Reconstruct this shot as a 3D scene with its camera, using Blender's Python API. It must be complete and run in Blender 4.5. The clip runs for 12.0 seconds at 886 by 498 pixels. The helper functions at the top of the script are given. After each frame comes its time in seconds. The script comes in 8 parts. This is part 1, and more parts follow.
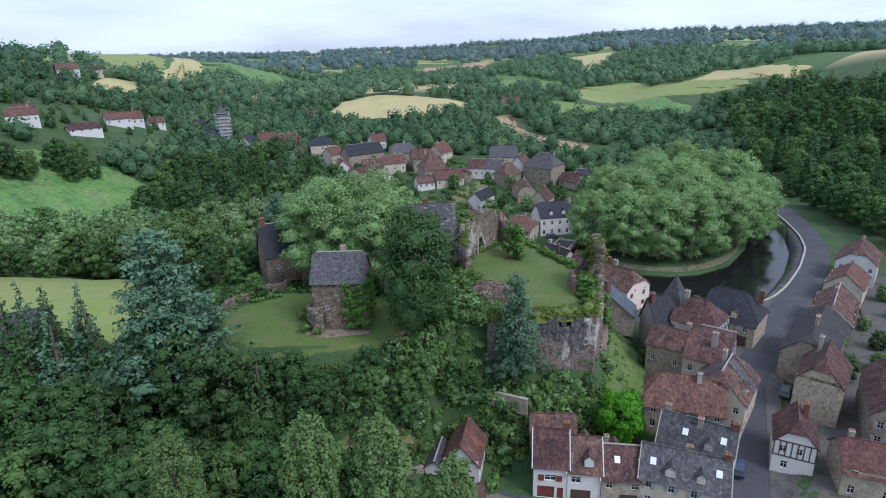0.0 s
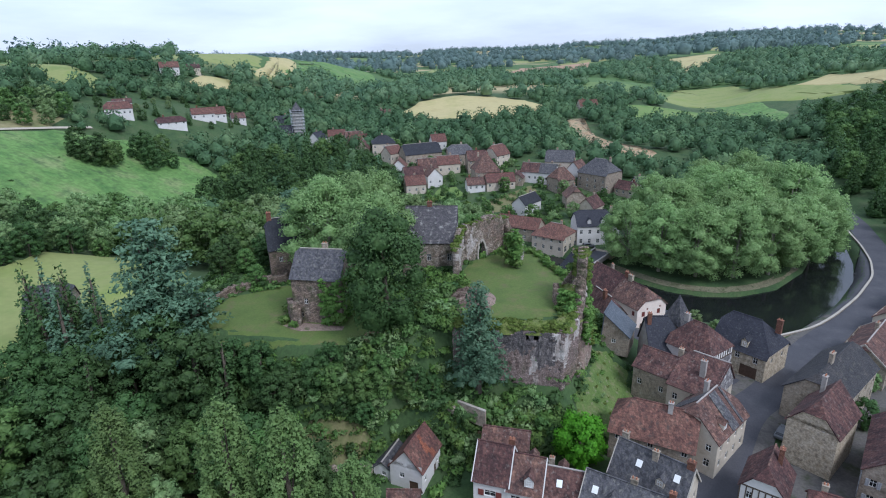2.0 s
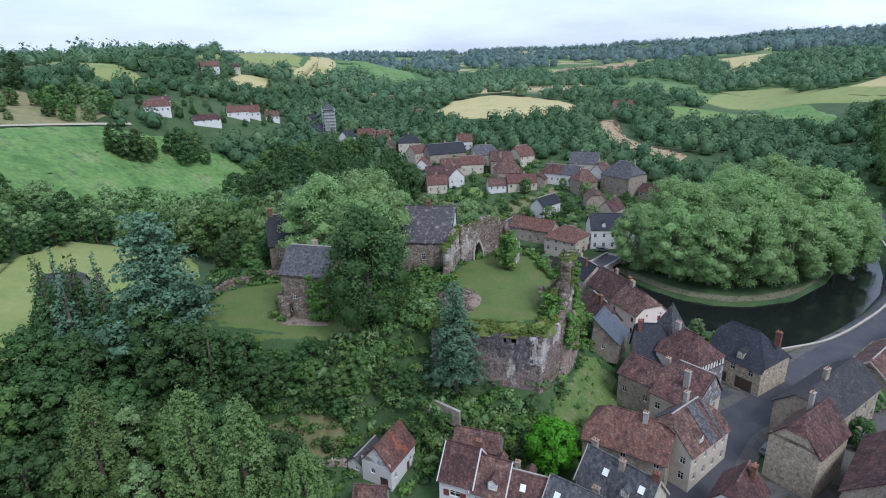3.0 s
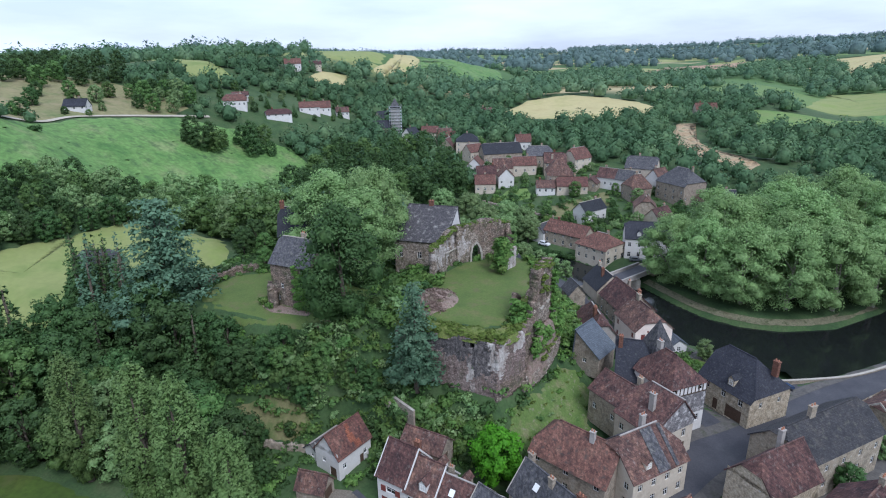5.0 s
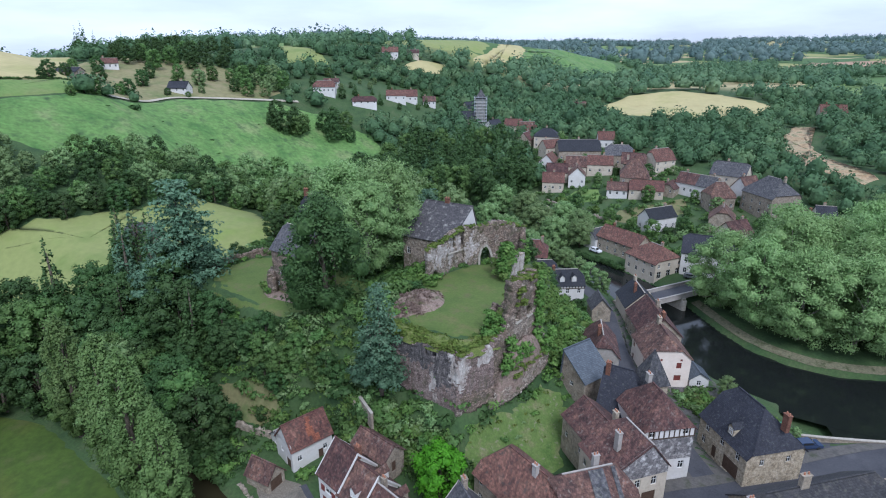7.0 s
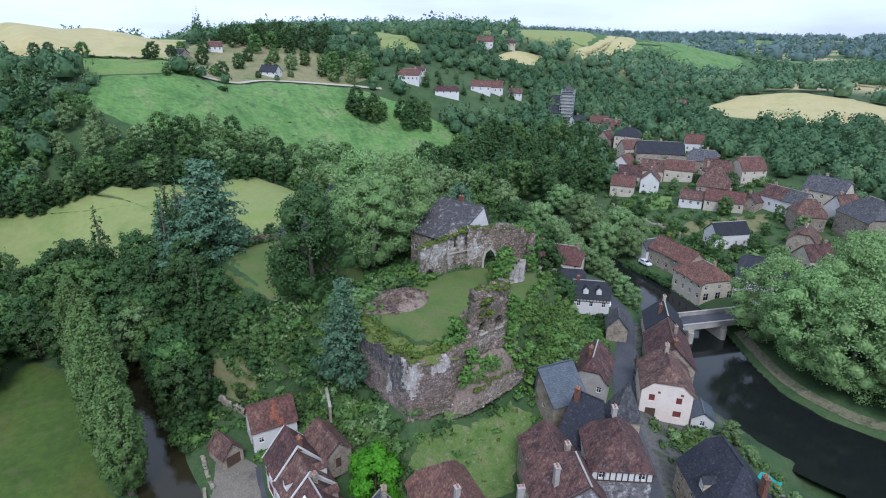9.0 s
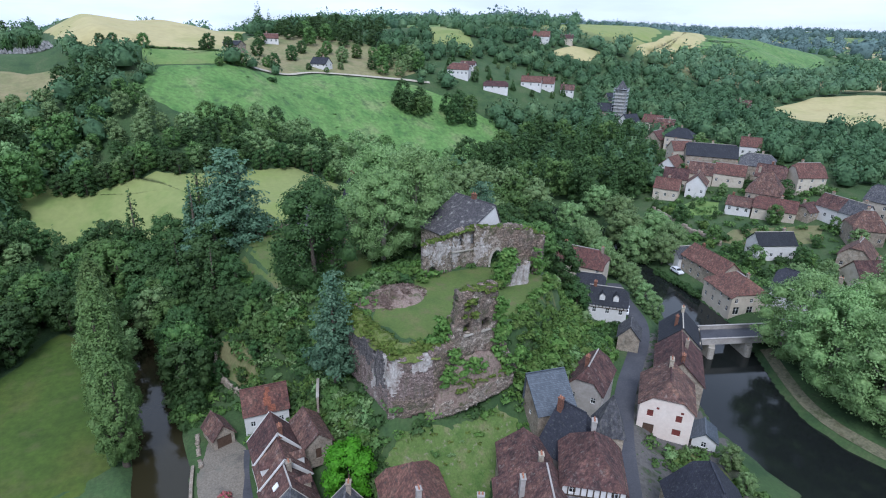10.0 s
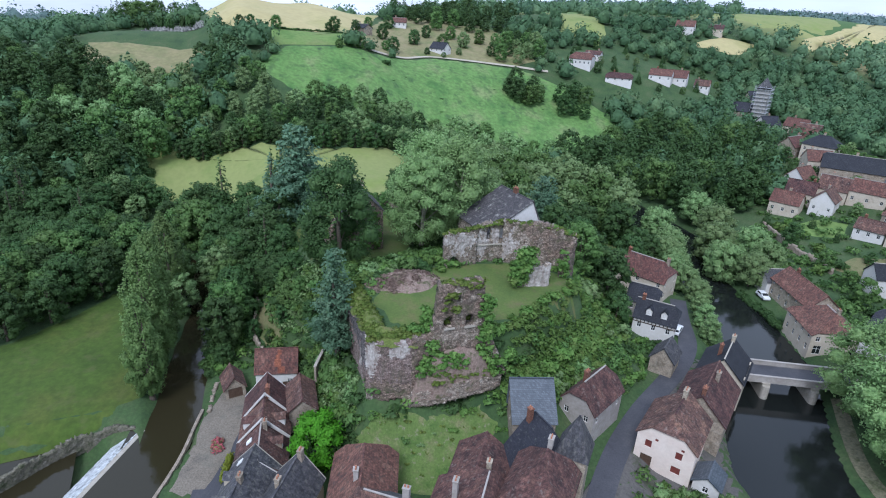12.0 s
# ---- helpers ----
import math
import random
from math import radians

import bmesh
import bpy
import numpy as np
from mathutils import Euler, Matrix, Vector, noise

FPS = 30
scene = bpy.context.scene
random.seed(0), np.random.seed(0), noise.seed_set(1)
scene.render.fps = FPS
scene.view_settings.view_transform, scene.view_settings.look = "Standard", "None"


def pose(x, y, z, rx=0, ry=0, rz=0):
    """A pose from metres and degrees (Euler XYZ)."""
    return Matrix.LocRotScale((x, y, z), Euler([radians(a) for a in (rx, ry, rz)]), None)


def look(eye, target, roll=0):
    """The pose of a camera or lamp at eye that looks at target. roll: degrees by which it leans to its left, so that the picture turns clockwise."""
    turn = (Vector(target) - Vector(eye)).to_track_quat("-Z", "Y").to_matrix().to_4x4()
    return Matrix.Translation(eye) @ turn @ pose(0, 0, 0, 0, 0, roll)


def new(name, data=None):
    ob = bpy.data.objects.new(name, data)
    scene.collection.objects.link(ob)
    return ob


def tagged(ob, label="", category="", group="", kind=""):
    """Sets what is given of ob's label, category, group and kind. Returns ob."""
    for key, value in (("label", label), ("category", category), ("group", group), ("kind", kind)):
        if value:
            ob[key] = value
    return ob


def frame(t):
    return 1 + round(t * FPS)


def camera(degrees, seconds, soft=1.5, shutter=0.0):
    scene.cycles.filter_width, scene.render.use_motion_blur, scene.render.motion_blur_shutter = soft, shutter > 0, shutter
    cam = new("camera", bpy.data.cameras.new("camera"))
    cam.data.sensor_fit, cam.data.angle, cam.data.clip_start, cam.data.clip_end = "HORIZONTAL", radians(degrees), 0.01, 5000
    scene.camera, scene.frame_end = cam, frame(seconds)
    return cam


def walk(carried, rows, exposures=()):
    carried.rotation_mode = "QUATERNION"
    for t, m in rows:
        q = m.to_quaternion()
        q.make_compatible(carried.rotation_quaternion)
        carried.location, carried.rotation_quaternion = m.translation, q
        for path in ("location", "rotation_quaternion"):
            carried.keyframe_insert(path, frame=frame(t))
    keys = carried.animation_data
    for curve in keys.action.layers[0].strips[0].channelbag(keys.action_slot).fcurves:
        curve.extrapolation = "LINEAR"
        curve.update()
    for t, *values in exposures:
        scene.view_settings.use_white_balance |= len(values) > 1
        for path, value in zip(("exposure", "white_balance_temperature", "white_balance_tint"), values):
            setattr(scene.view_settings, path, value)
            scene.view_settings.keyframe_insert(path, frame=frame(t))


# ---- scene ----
cam = camera(76.3, 12.0, soft=1.08)
walk(cam, [
    (0, look((-3.80, -141.09, 62.23), (-5.22, -46.52, 29.77), -1.65)),
    (0.5, look((1.30, -140.65, 62.25), (-3.73, -46.18, 29.86), -1.78)),
    (1, look((6.36, -140.13, 62.28), (-2.59, -45.92, 29.97), -1.85)),
    (1.5, look((11.39, -139.49, 62.31), (-2.04, -45.77, 30.13), -1.62)),
    (2, look((16.44, -138.75, 62.35), (-1.14, -45.67, 30.29), -1.34)),
    (2.5, look((21.48, -137.89, 62.37), (0.01, -45.62, 30.36), -1.27)),
    (4.5, look((40.94, -132.68, 62.48), (5.77, -44.69, 30.53), -1.08)),
    (5, look((45.59, -130.31, 62.50), (5.86, -44.31, 30.48), -0.95)),
    (5.5, look((49.92, -127.12, 62.58), (5.78, -43.44, 30.20), -0.84)),
    (6, look((54.06, -123.41, 62.68), (5.81, -42.19, 29.89), -0.63)),
    (6.5, look((58.07, -119.47, 62.76), (5.98, -40.81, 29.60), -0.40)),
    (7, look((61.92, -115.44, 62.83), (5.94, -39.64, 29.36), -0.06)),
    (9, look((74.90, -98.87, 63.74), (5.68, -35.93, 28.42), 1.20)),
    (9.5, look((77.77, -94.52, 63.93), (5.51, -35.45, 28.03), 1.48)),
    (10, look((80.45, -90.03, 64.14), (5.05, -35.38, 27.68), 1.72)),
    (10.5, look((82.92, -85.40, 64.36), (4.48, -35.74, 27.20), 1.96)),
    (11, look((85.19, -80.66, 64.57), (3.96, -36.32, 26.67), 2.09)),
    (11.5, look((87.27, -75.84, 64.74), (3.67, -36.80, 26.19), 2.36)),
    (12, look((89.30, -70.98, 64.85), (3.56, -37.69, 25.60), 2.64)),
], exposures=[(0, -0.05, 5560, 12), (5, 0.03, 5540, 12), (9.5, 0.07, 5450, 12), (12, 0.1, 5450, 12)])

# ---- light ----
world = bpy.data.worlds.new("sky")
scene.world = world
world.use_nodes = True
wn, wl = world.node_tree.nodes, world.node_tree.links
wn.clear()
SUN_ELEVATION, SUN_TURN = 50, 128
sky = wn.new("ShaderNodeTexSky")
sky.sky_type, sky.sun_disc = "NISHITA", False
sky.sun_elevation, sky.sun_rotation = radians(SUN_ELEVATION), radians(SUN_TURN)
sky.air_density, sky.dust_density = 1.0, 2.0
where = wn.new("ShaderNodeTexCoord")
squash = wn.new("ShaderNodeMapping")
squash.inputs["Scale"].default_value = (1.0, 1.0, 5.0)
cloud = wn.new("ShaderNodeTexNoise")
cloud.inputs["Scale"].default_value, cloud.inputs["Detail"].default_value, cloud.inputs["Roughness"].default_value = 2.2, 6, 0.55
spread = wn.new("ShaderNodeMapRange")
spread.inputs["From Min"].default_value, spread.inputs["From Max"].default_value = 0.36, 0.62
spread.inputs["To Min"].default_value, spread.inputs["To Max"].default_value = 0.55, 0.97
mixed = wn.new("ShaderNodeMix")
mixed.data_type = "RGBA"
mixed.inputs["B"].default_value = (8.2, 8.8, 9.9, 1)
back = wn.new("ShaderNodeBackground")
back.inputs["Strength"].default_value = 0.125
wout = wn.new("ShaderNodeOutputWorld")
wl.new(where.outputs["Generated"], squash.inputs["Vector"])
wl.new(squash.outputs["Vector"], cloud.inputs["Vector"])
wl.new(cloud.outputs["Fac"], spread.inputs["Value"])
wl.new(spread.outputs["Result"], mixed.inputs["Factor"])
wl.new(sky.outputs["Color"], mixed.inputs["A"])
wl.new(mixed.outputs["Result"], back.inputs["Color"])
wl.new(back.outputs["Background"], wout.inputs["Surface"])
sun = new("sun", bpy.data.lights.new("sun", "SUN"))
sun.data.energy, sun.data.angle, sun.data.color = 2.2, radians(20), (1.0, 0.97, 0.93)
a, e = radians(SUN_TURN), radians(SUN_ELEVATION)
sun.matrix_world = look((math.sin(a) * math.cos(e) * 100, math.cos(a) * math.cos(e) * 100, math.sin(e) * 100), (0, 0, 0))


# ---- materials ----
def surface(name, colours, size, rough=0.9, bump=0.3, fine=None, metal=0.0, vary=0.0, tiles=None, spots=None, through_light=0.0, streak=1.0, grain=0.38, rubble=None):
    """A material that mottles between colours at a coarse and a fine size (metres). vary: how much things differ from each other.
    tiles: courses (width, height) of roof tiles or bricks. rubble: size of the stones of a rubble wall. spots: (colour, size, amount) of lichen, moss or stains."""
    m = bpy.data.materials.new(name)
    m.use_nodes = True
    n, l = m.node_tree.nodes, m.node_tree.links
    p = n["Principled BSDF"]
    p.inputs["Roughness"].default_value, p.inputs["Metallic"].default_value = rough, metal
    geo = n.new("ShaderNodeNewGeometry")

    place = geo.outputs["Position"]
    if streak != 1.0:
        drawn = n.new("ShaderNodeMapping")
        drawn.inputs["Scale"].default_value = (1, 1, streak)
        l.new(place, drawn.inputs["Vector"])
        place = drawn.outputs["Vector"]

    def noise_tex(scale, detail=5, source=None):
        t = n.new("ShaderNodeTexNoise")
        t.inputs["Scale"].default_value, t.inputs["Detail"].default_value, t.inputs["Roughness"].default_value = scale, detail, 0.6
        l.new(source or place, t.inputs["Vector"])
        return t

    def mix(fac, a, b, kind="MIX", amount=None):
        x = n.new("ShaderNodeMix")
        x.data_type, x.blend_type = "RGBA", kind
        if amount is None:
            l.new(fac, x.inputs["Factor"])
        else:
            x.inputs["Factor"].default_value = amount
        for v, s in ((a, "A"), (b, "B")):
            if isinstance(v, tuple):
                x.inputs[s].default_value = (*v, 1)
            else:
                l.new(v, x.inputs[s])
        return x.outputs["Result"]

    coarse = noise_tex(1 / size)
    ramp = n.new("ShaderNodeValToRGB")
    ramp.color_ramp.interpolation = "EASE"
    while len(ramp.color_ramp.elements) < len(colours):
        ramp.color_ramp.elements.new(0.5)
    for k, c in enumerate(colours):
        ramp.color_ramp.elements[k].position = 0.3 + 0.4 * k / max(1, len(colours) - 1)
        ramp.color_ramp.elements[k].color = (*c, 1)
    l.new(coarse.outputs["Fac"], ramp.inputs["Fac"])
    colour = ramp.outputs["Color"]
    small = noise_tex(1 / (fine or size / 9), 4)
    spread_ = n.new("ShaderNodeMapRange")
    spread_.inputs["From Min"].default_value, spread_.inputs["From Max"].default_value = 0.25, 0.75
    spread_.inputs["To Min"].default_value, spread_.inputs["To Max"].default_value = 1 - grain, 1 + grain
    l.new(small.outputs["Fac"], spread_.inputs["Value"])
    colour = mix(None, colour, spread_.outputs["Result"], "MULTIPLY", 1.0)
    height = small.outputs["Fac"]
    if tiles:
        tc = n.new("ShaderNodeTexCoord")
        sep = n.new("ShaderNodeSeparateXYZ")
        l.new(tc.outputs["Object"], sep.inputs["Vector"])
        add = n.new("ShaderNodeMath")
        l.new(sep.outputs["X"], add.inputs[0])
        l.new(sep.outputs["Y"], add.inputs[1])
        com = n.new("ShaderNodeCombineXYZ")
        l.new(add.outputs[0], com.inputs["X"])
        l.new(sep.outputs["Z"], com.inputs["Y"])
        b = n.new("ShaderNodeTexBrick")
        b.inputs["Scale"].default_value = 1.0
        b.inputs["Brick Width"].default_value, b.inputs["Row Height"].default_value = tiles
        b.inputs["Mortar Size"].default_value = 0.015
        b.inputs["Color1"].default_value, b.inputs["Color2"].default_value, b.inputs["Mortar"].default_value = (0.6, 0.6, 0.6, 1), (1.25, 1.2, 1.15, 1), (0.45, 0.45, 0.45, 1)
        l.new(com.outputs["Vector"], b.inputs["Vector"])
        colour = mix(None, colour, b.outputs["Color"], "MULTIPLY", 0.8)
        height = b.outputs["Color"]
    if rubble:
        flat_ = n.new("ShaderNodeMapping")
        flat_.inputs["Scale"].default_value = (1, 1, 1.7)
        l.new(geo.outputs["Position"], flat_.inputs["Vector"])
        for feature, source, lo, hi, dark, pale in (("F1", "Color", 0.0, 1.0, 0.6, 1.4), ("DISTANCE_TO_EDGE", "Distance", 0.0, 0.16, 0.42, 1.0)):
            v = n.new("ShaderNodeTexVoronoi")
            v.feature = feature
            v.inputs["Scale"].default_value = 1 / rubble
            l.new(flat_.outputs["Vector"], v.inputs["Vector"])
            stone_tone = n.new("ShaderNodeMapRange")
            stone_tone.inputs["From Min"].default_value, stone_tone.inputs["From Max"].default_value = lo, hi
            stone_tone.inputs["To Min"].default_value, stone_tone.inputs["To Max"].default_value = dark, pale
            l.new(v.outputs[source], stone_tone.inputs["Value"])
            colour = mix(None, colour, stone_tone.outputs["Result"], "MULTIPLY", 1.0)
        height = stone_tone.outputs["Result"]
    if spots:
        s = noise_tex(1 / spots[1], 6)
        cut = n.new("ShaderNodeMapRange")
        cut.inputs["From Min"].default_value, cut.inputs["From Max"].default_value = 0.62 - 0.3 * spots[2], 0.82 - 0.3 * spots[2]
        l.new(s.outputs["Fac"], cut.inputs["Value"])
        colour = mix(cut.outputs["Result"], colour, spots[0])
    if vary:
        info = n.new("ShaderNodeObjectInfo")
        hsv = n.new("ShaderNodeHueSaturation")
        r1 = n.new("ShaderNodeMapRange")
        r1.inputs["To Min"].default_value, r1.inputs["To Max"].default_value = 1 - vary, 1 + vary
        l.new(info.outputs["Random"], r1.inputs["Value"])
        l.new(r1.outputs["Result"], hsv.inputs["Value"])
        r2 = n.new("ShaderNodeMapRange")
        r2.inputs["To Min"].default_value, r2.inputs["To Max"].default_value = 0.5 - 0.05 * vary, 0.5 + 0.05 * vary
        l.new(info.outputs["Random"], r2.inputs["Value"])
        l.new(r2.outputs["Result"], hsv.inputs["Hue"])
        l.new(colour, hsv.inputs["Color"])
        colour = hsv.outputs["Color"]
    l.new(colour, p.inputs["Base Color"])
    if bump:
        bp = n.new("ShaderNodeBump")
        bp.inputs["Strength"].default_value, bp.inputs["Distance"].default_value = bump, 0.1
        l.new(height, bp.inputs["Height"])
        l.new(bp.outputs["Normal"], p.inputs["Normal"])
    if through_light:
        tr = n.new("ShaderNodeBsdfTranslucent")
        l.new(colour, tr.inputs["Color"])
        both = n.new("ShaderNodeMixShader")
        both.inputs["Fac"].default_value = through_light
        l.new(p.outputs["BSDF"], both.inputs[1])
        l.new(tr.outputs["BSDF"], both.inputs[2])
        l.new(both.outputs["Shader"], n["Material Output"].inputs["Surface"])
        p.inputs["Specular IOR Level"].default_value = 0.25
    return m


M_GROUND = surface("rough_grass", [(0.026, 0.058, 0.018), (0.045, 0.084, 0.025), (0.068, 0.095, 0.036)], 7, 0.95, 0.6, 0.5, grain=0.3)
M_LAWN = surface("mown_lawn", [(0.0707, 0.111, 0.023), (0.0896, 0.131, 0.0269), (0.123, 0.131, 0.0422)], 5, 0.95, 0.3, 0.35, spots=((0.125, 0.115, 0.05), 2.6, 0.25), grain=0.22)
M_MEADOW = surface("green_meadow", [(0.038, 0.072, 0.006), (0.054, 0.092, 0.009), (0.072, 0.095, 0.013)], 16, 0.95, 0.3, 1.1, grain=0.28, spots=((0.09, 0.1, 0.03), 5, 0.25))
M_MEADOW_FAR = surface("hill_meadow", [(0.066, 0.15, 0.034), (0.112, 0.21, 0.052), (0.165, 0.22, 0.08)], 14, 0.95, 0.3, 1.8, grain=0.35, spots=((0.045, 0.085, 0.03), 4.5, 0.3))
M_HAY = surface("yellowing_field", [(0.164, 0.213, 0.0569), (0.221, 0.248, 0.0806), (0.188, 0.24, 0.0569)], 18, 0.95, 0.2, 1.6, grain=0.1)
M_PASTURE = surface("dry_pasture", [(0.15, 0.165, 0.062), (0.215, 0.195, 0.09), (0.125, 0.155, 0.05)], 22, 0.95, 0.3, 2.0, grain=0.22, spots=((0.27, 0.225, 0.12), 9, 0.3))
M_PASTURE_GREEN = surface("fresh_pasture", [(0.1, 0.18, 0.04), (0.14, 0.215, 0.055), (0.16, 0.2, 0.065)], 12, 0.95, 0.3, 1.5, grain=0.15)
M_TRACK = surface("pale_track", [(0.36, 0.32, 0.24), (0.45, 0.41, 0.33)], 6, 0.95, 0.2, 0.8, grain=0.15)
M_DRY = surface("dry_field", [(0.36, 0.3, 0.13), (0.42, 0.36, 0.17), (0.33, 0.31, 0.12)], 40, 0.95, 0.2, 3, grain=0.1)
M_TAN = surface("ploughed_field", [(0.33, 0.2, 0.13), (0.4, 0.27, 0.17)], 60, 0.95, 0.2, 6, grain=0.1)
M_EARTH = surface("bare_earth", [(0.16, 0.1, 0.06), (0.25, 0.17, 0.1), (0.1, 0.1, 0.045)], 2.5, 0.95, 0.5, 0.3)
M_SAND = surface("sandy_bank", [(0.15, 0.115, 0.06), (0.34, 0.235, 0.13), (0.42, 0.32, 0.2), (0.24, 0.16, 0.085)], 5, 0.95, 0.7, 0.8, spots=((0.07, 0.11, 0.035), 5, 0.4))
M_ASPHALT = surface("asphalt", [(0.0476, 0.0476, 0.0568), (0.0615, 0.0615, 0.0706), (0.0779, 0.0771, 0.0844)], 4, 0.85, 0.15, 0.25, grain=0.16)
M_GRAVEL = surface("gravel", [(0.15, 0.128, 0.1), (0.195, 0.168, 0.132), (0.12, 0.106, 0.088)], 5, 0.95, 0.4, 0.25, spots=((0.16, 0.15, 0.12), 3, 0.3))
M_PAVING = surface("worn_paving", [(0.14, 0.126, 0.118), (0.189, 0.175, 0.162)], 2, 0.9, 0.3, 0.3)
M_TILE = surface("clay_tiles", [(0.05, 0.028, 0.027), (0.104, 0.053, 0.046), (0.178, 0.094, 0.072)], 1.6, 0.9, 0.7, 0.42, vary=0.3, grain=0.62, tiles=(0.3, 0.3), streak=0.5, spots=((0.21, 0.175, 0.155), 0.5, 0.17))
M_TILE_RED = surface("red_clay_tiles", [(0.1, 0.046, 0.04), (0.145, 0.066, 0.053), (0.185, 0.096, 0.074)], 1.6, 0.9, 0.7, 0.42, grain=0.62, vary=0.15, tiles=(0.3, 0.3), streak=0.5, spots=((0.05, 0.042, 0.038), 0.6, 0.3))
M_TILE_ORANGE = surface("patched_clay_tiles", [(0.21, 0.07, 0.042), (0.3, 0.11, 0.062)], 1.5, 0.9, 0.7, 0.35, tiles=(0.24, 0.2))
M_SLATE = surface("slate", [(0.0112, 0.0131, 0.0212), (0.0186, 0.021, 0.0313), (0.0279, 0.0301, 0.0403)], 2.2, 0.75, 0.5, 0.3, vary=0.25, tiles=(0.26, 0.18), spots=((0.075, 0.075, 0.072), 0.35, 0.2))
M_SLATE_OLD = surface("weathered_slate", [(0.0447, 0.0453, 0.054), (0.0702, 0.07, 0.0787), (0.0959, 0.0927, 0.0974)], 1.4, 0.75, 0.6, 0.42, grain=0.62, vary=0.15, tiles=(0.3, 0.3), streak=0.5, spots=((0.17, 0.163, 0.145), 0.5, 0.3))
M_HUNG = surface("worn_hung_slates", [(0.13, 0.125, 0.13), (0.2, 0.19, 0.195), (0.3, 0.29, 0.285)], 1.2, 0.85, 0.5, 0.3, grain=0.35, tiles=(0.4, 0.3), spots=((0.62, 0.6, 0.58), 0.75, 0.36))
M_SLATE_DARK = surface("dark_mossy_slate", [(0.024, 0.024, 0.029), (0.042, 0.041, 0.046), (0.06, 0.055, 0.055)], 1.8, 0.8, 0.6, 0.35, grain=0.45, tiles=(0.26, 0.2), spots=((0.1, 0.095, 0.075), 0.8, 0.2))
M_SLATE_STREAKED = surface("streaked_old_slate", [(0.048, 0.045, 0.05), (0.083, 0.077, 0.082), (0.062, 0.057, 0.062), (0.165, 0.155, 0.148)], 1.3, 0.8, 0.6, 0.3, grain=0.45, tiles=(0.26, 0.2), streak=0.3, spots=((0.3, 0.29, 0.265), 0.9, 0.24))
M_SLATE_BLUE = surface("smooth_blue_slate", [(0.076, 0.092, 0.113), (0.096, 0.112, 0.134)], 3, 0.5, 0.2, 0.3, tiles=(0.3, 0.2), grain=0.15)
M_WHITE = surface("white_render", [(0.599, 0.568, 0.53), (0.648, 0.625, 0.603)], 2.5, 0.9, 0.1, 0.4, spots=((0.58, 0.55, 0.5), 1.6, 0.1), grain=0.07)
M_CREAM = surface("cream_render", [(0.484, 0.413, 0.328), (0.546, 0.484, 0.39)], 2.5, 0.9, 0.15, 0.4, spots=((0.4, 0.34, 0.26), 1.2, 0.3), grain=0.09)
M_GREYR = surface("grey_render", [(0.311, 0.279, 0.252), (0.389, 0.355, 0.329)], 2.5, 0.9, 0.2, 0.4, spots=((0.28, 0.26, 0.22), 1.2, 0.35), grain=0.12)
M_STONE = surface("rubble_stone", [(0.211, 0.167, 0.123), (0.317, 0.264, 0.202), (0.37, 0.326, 0.264)], 0.9, 0.95, 0.7, 0.28, vary=0.12, spots=((0.14, 0.12, 0.09), 1.5, 0.3))
M_RUIN = surface("ruined_masonry", [(0.155, 0.103, 0.08), (0.28, 0.208, 0.162), (0.195, 0.15, 0.12), (0.42, 0.35, 0.285)], 1.9, 0.95, 0.8, 0.16, spots=((0.07, 0.078, 0.035), 1.5, 0.38), rubble=0.42)
M_RUIN_PALE = surface("pale_masonry", [(0.23, 0.175, 0.14), (0.4, 0.335, 0.275), (0.255, 0.2, 0.155), (0.52, 0.465, 0.4)], 1.8, 0.95, 0.8, 0.3, spots=((0.09, 0.085, 0.045), 1.6, 0.32), rubble=0.4)
M_CUT = surface("cut_stone", [(0.342, 0.306, 0.252), (0.432, 0.396, 0.342)], 1.2, 0.9, 0.3, 0.2, grain=0.2)
M_BRICK = surface("brick", [(0.182, 0.075, 0.048), (0.245, 0.12, 0.08)], 0.6, 0.9, 0.4, 0.1, tiles=(0.22, 0.07))
M_TIMBER = surface("dark_timber", [(0.05, 0.035, 0.025), (0.09, 0.065, 0.045)], 0.5, 0.85, 0.3, 0.1)
M_SHUTTER = surface("red_brown_paint", [(0.14, 0.03, 0.025), (0.18, 0.045, 0.035)], 0.8, 0.7, 0.1, 0.2, grain=0.1)
M_SHUTTER_GREY = surface("grey_paint", [(0.28, 0.29, 0.3), (0.35, 0.36, 0.37)], 0.8, 0.7, 0.1, 0.2, grain=0.1)
M_DOOR = surface("brown_door", [(0.07, 0.04, 0.025), (0.1, 0.06, 0.04)], 0.5, 0.7, 0.2, 0.1)
M_PAINT = surface("white_paint", [(0.72, 0.72, 0.7), (0.8, 0.8, 0.78)], 1, 0.6, 0.05, 0.2, grain=0.05)
M_BARK = surface("bark", [(0.07, 0.055, 0.04), (0.13, 0.105, 0.08)], 0.5, 0.95, 0.6, 0.1)
M_BARK_PALE = surface("pale_bark", [(0.2, 0.18, 0.14), (0.3, 0.28, 0.22)], 0.6, 0.95, 0.4, 0.1)
M_RUBBER = surface("rubber", [(0.02, 0.02, 0.02), (0.03, 0.03, 0.03)], 0.3, 0.9, 0.05, 0.1)
M_POT = surface("terracotta", [(0.35, 0.14, 0.08), (0.42, 0.2, 0.12)], 0.2, 0.85, 0.1, 0.05)
M_FLOWER = surface("pink_flowers", [(0.5, 0.06, 0.14), (0.12, 0.17, 0.05)], 0.6, 0.9, 0.3, 0.2)


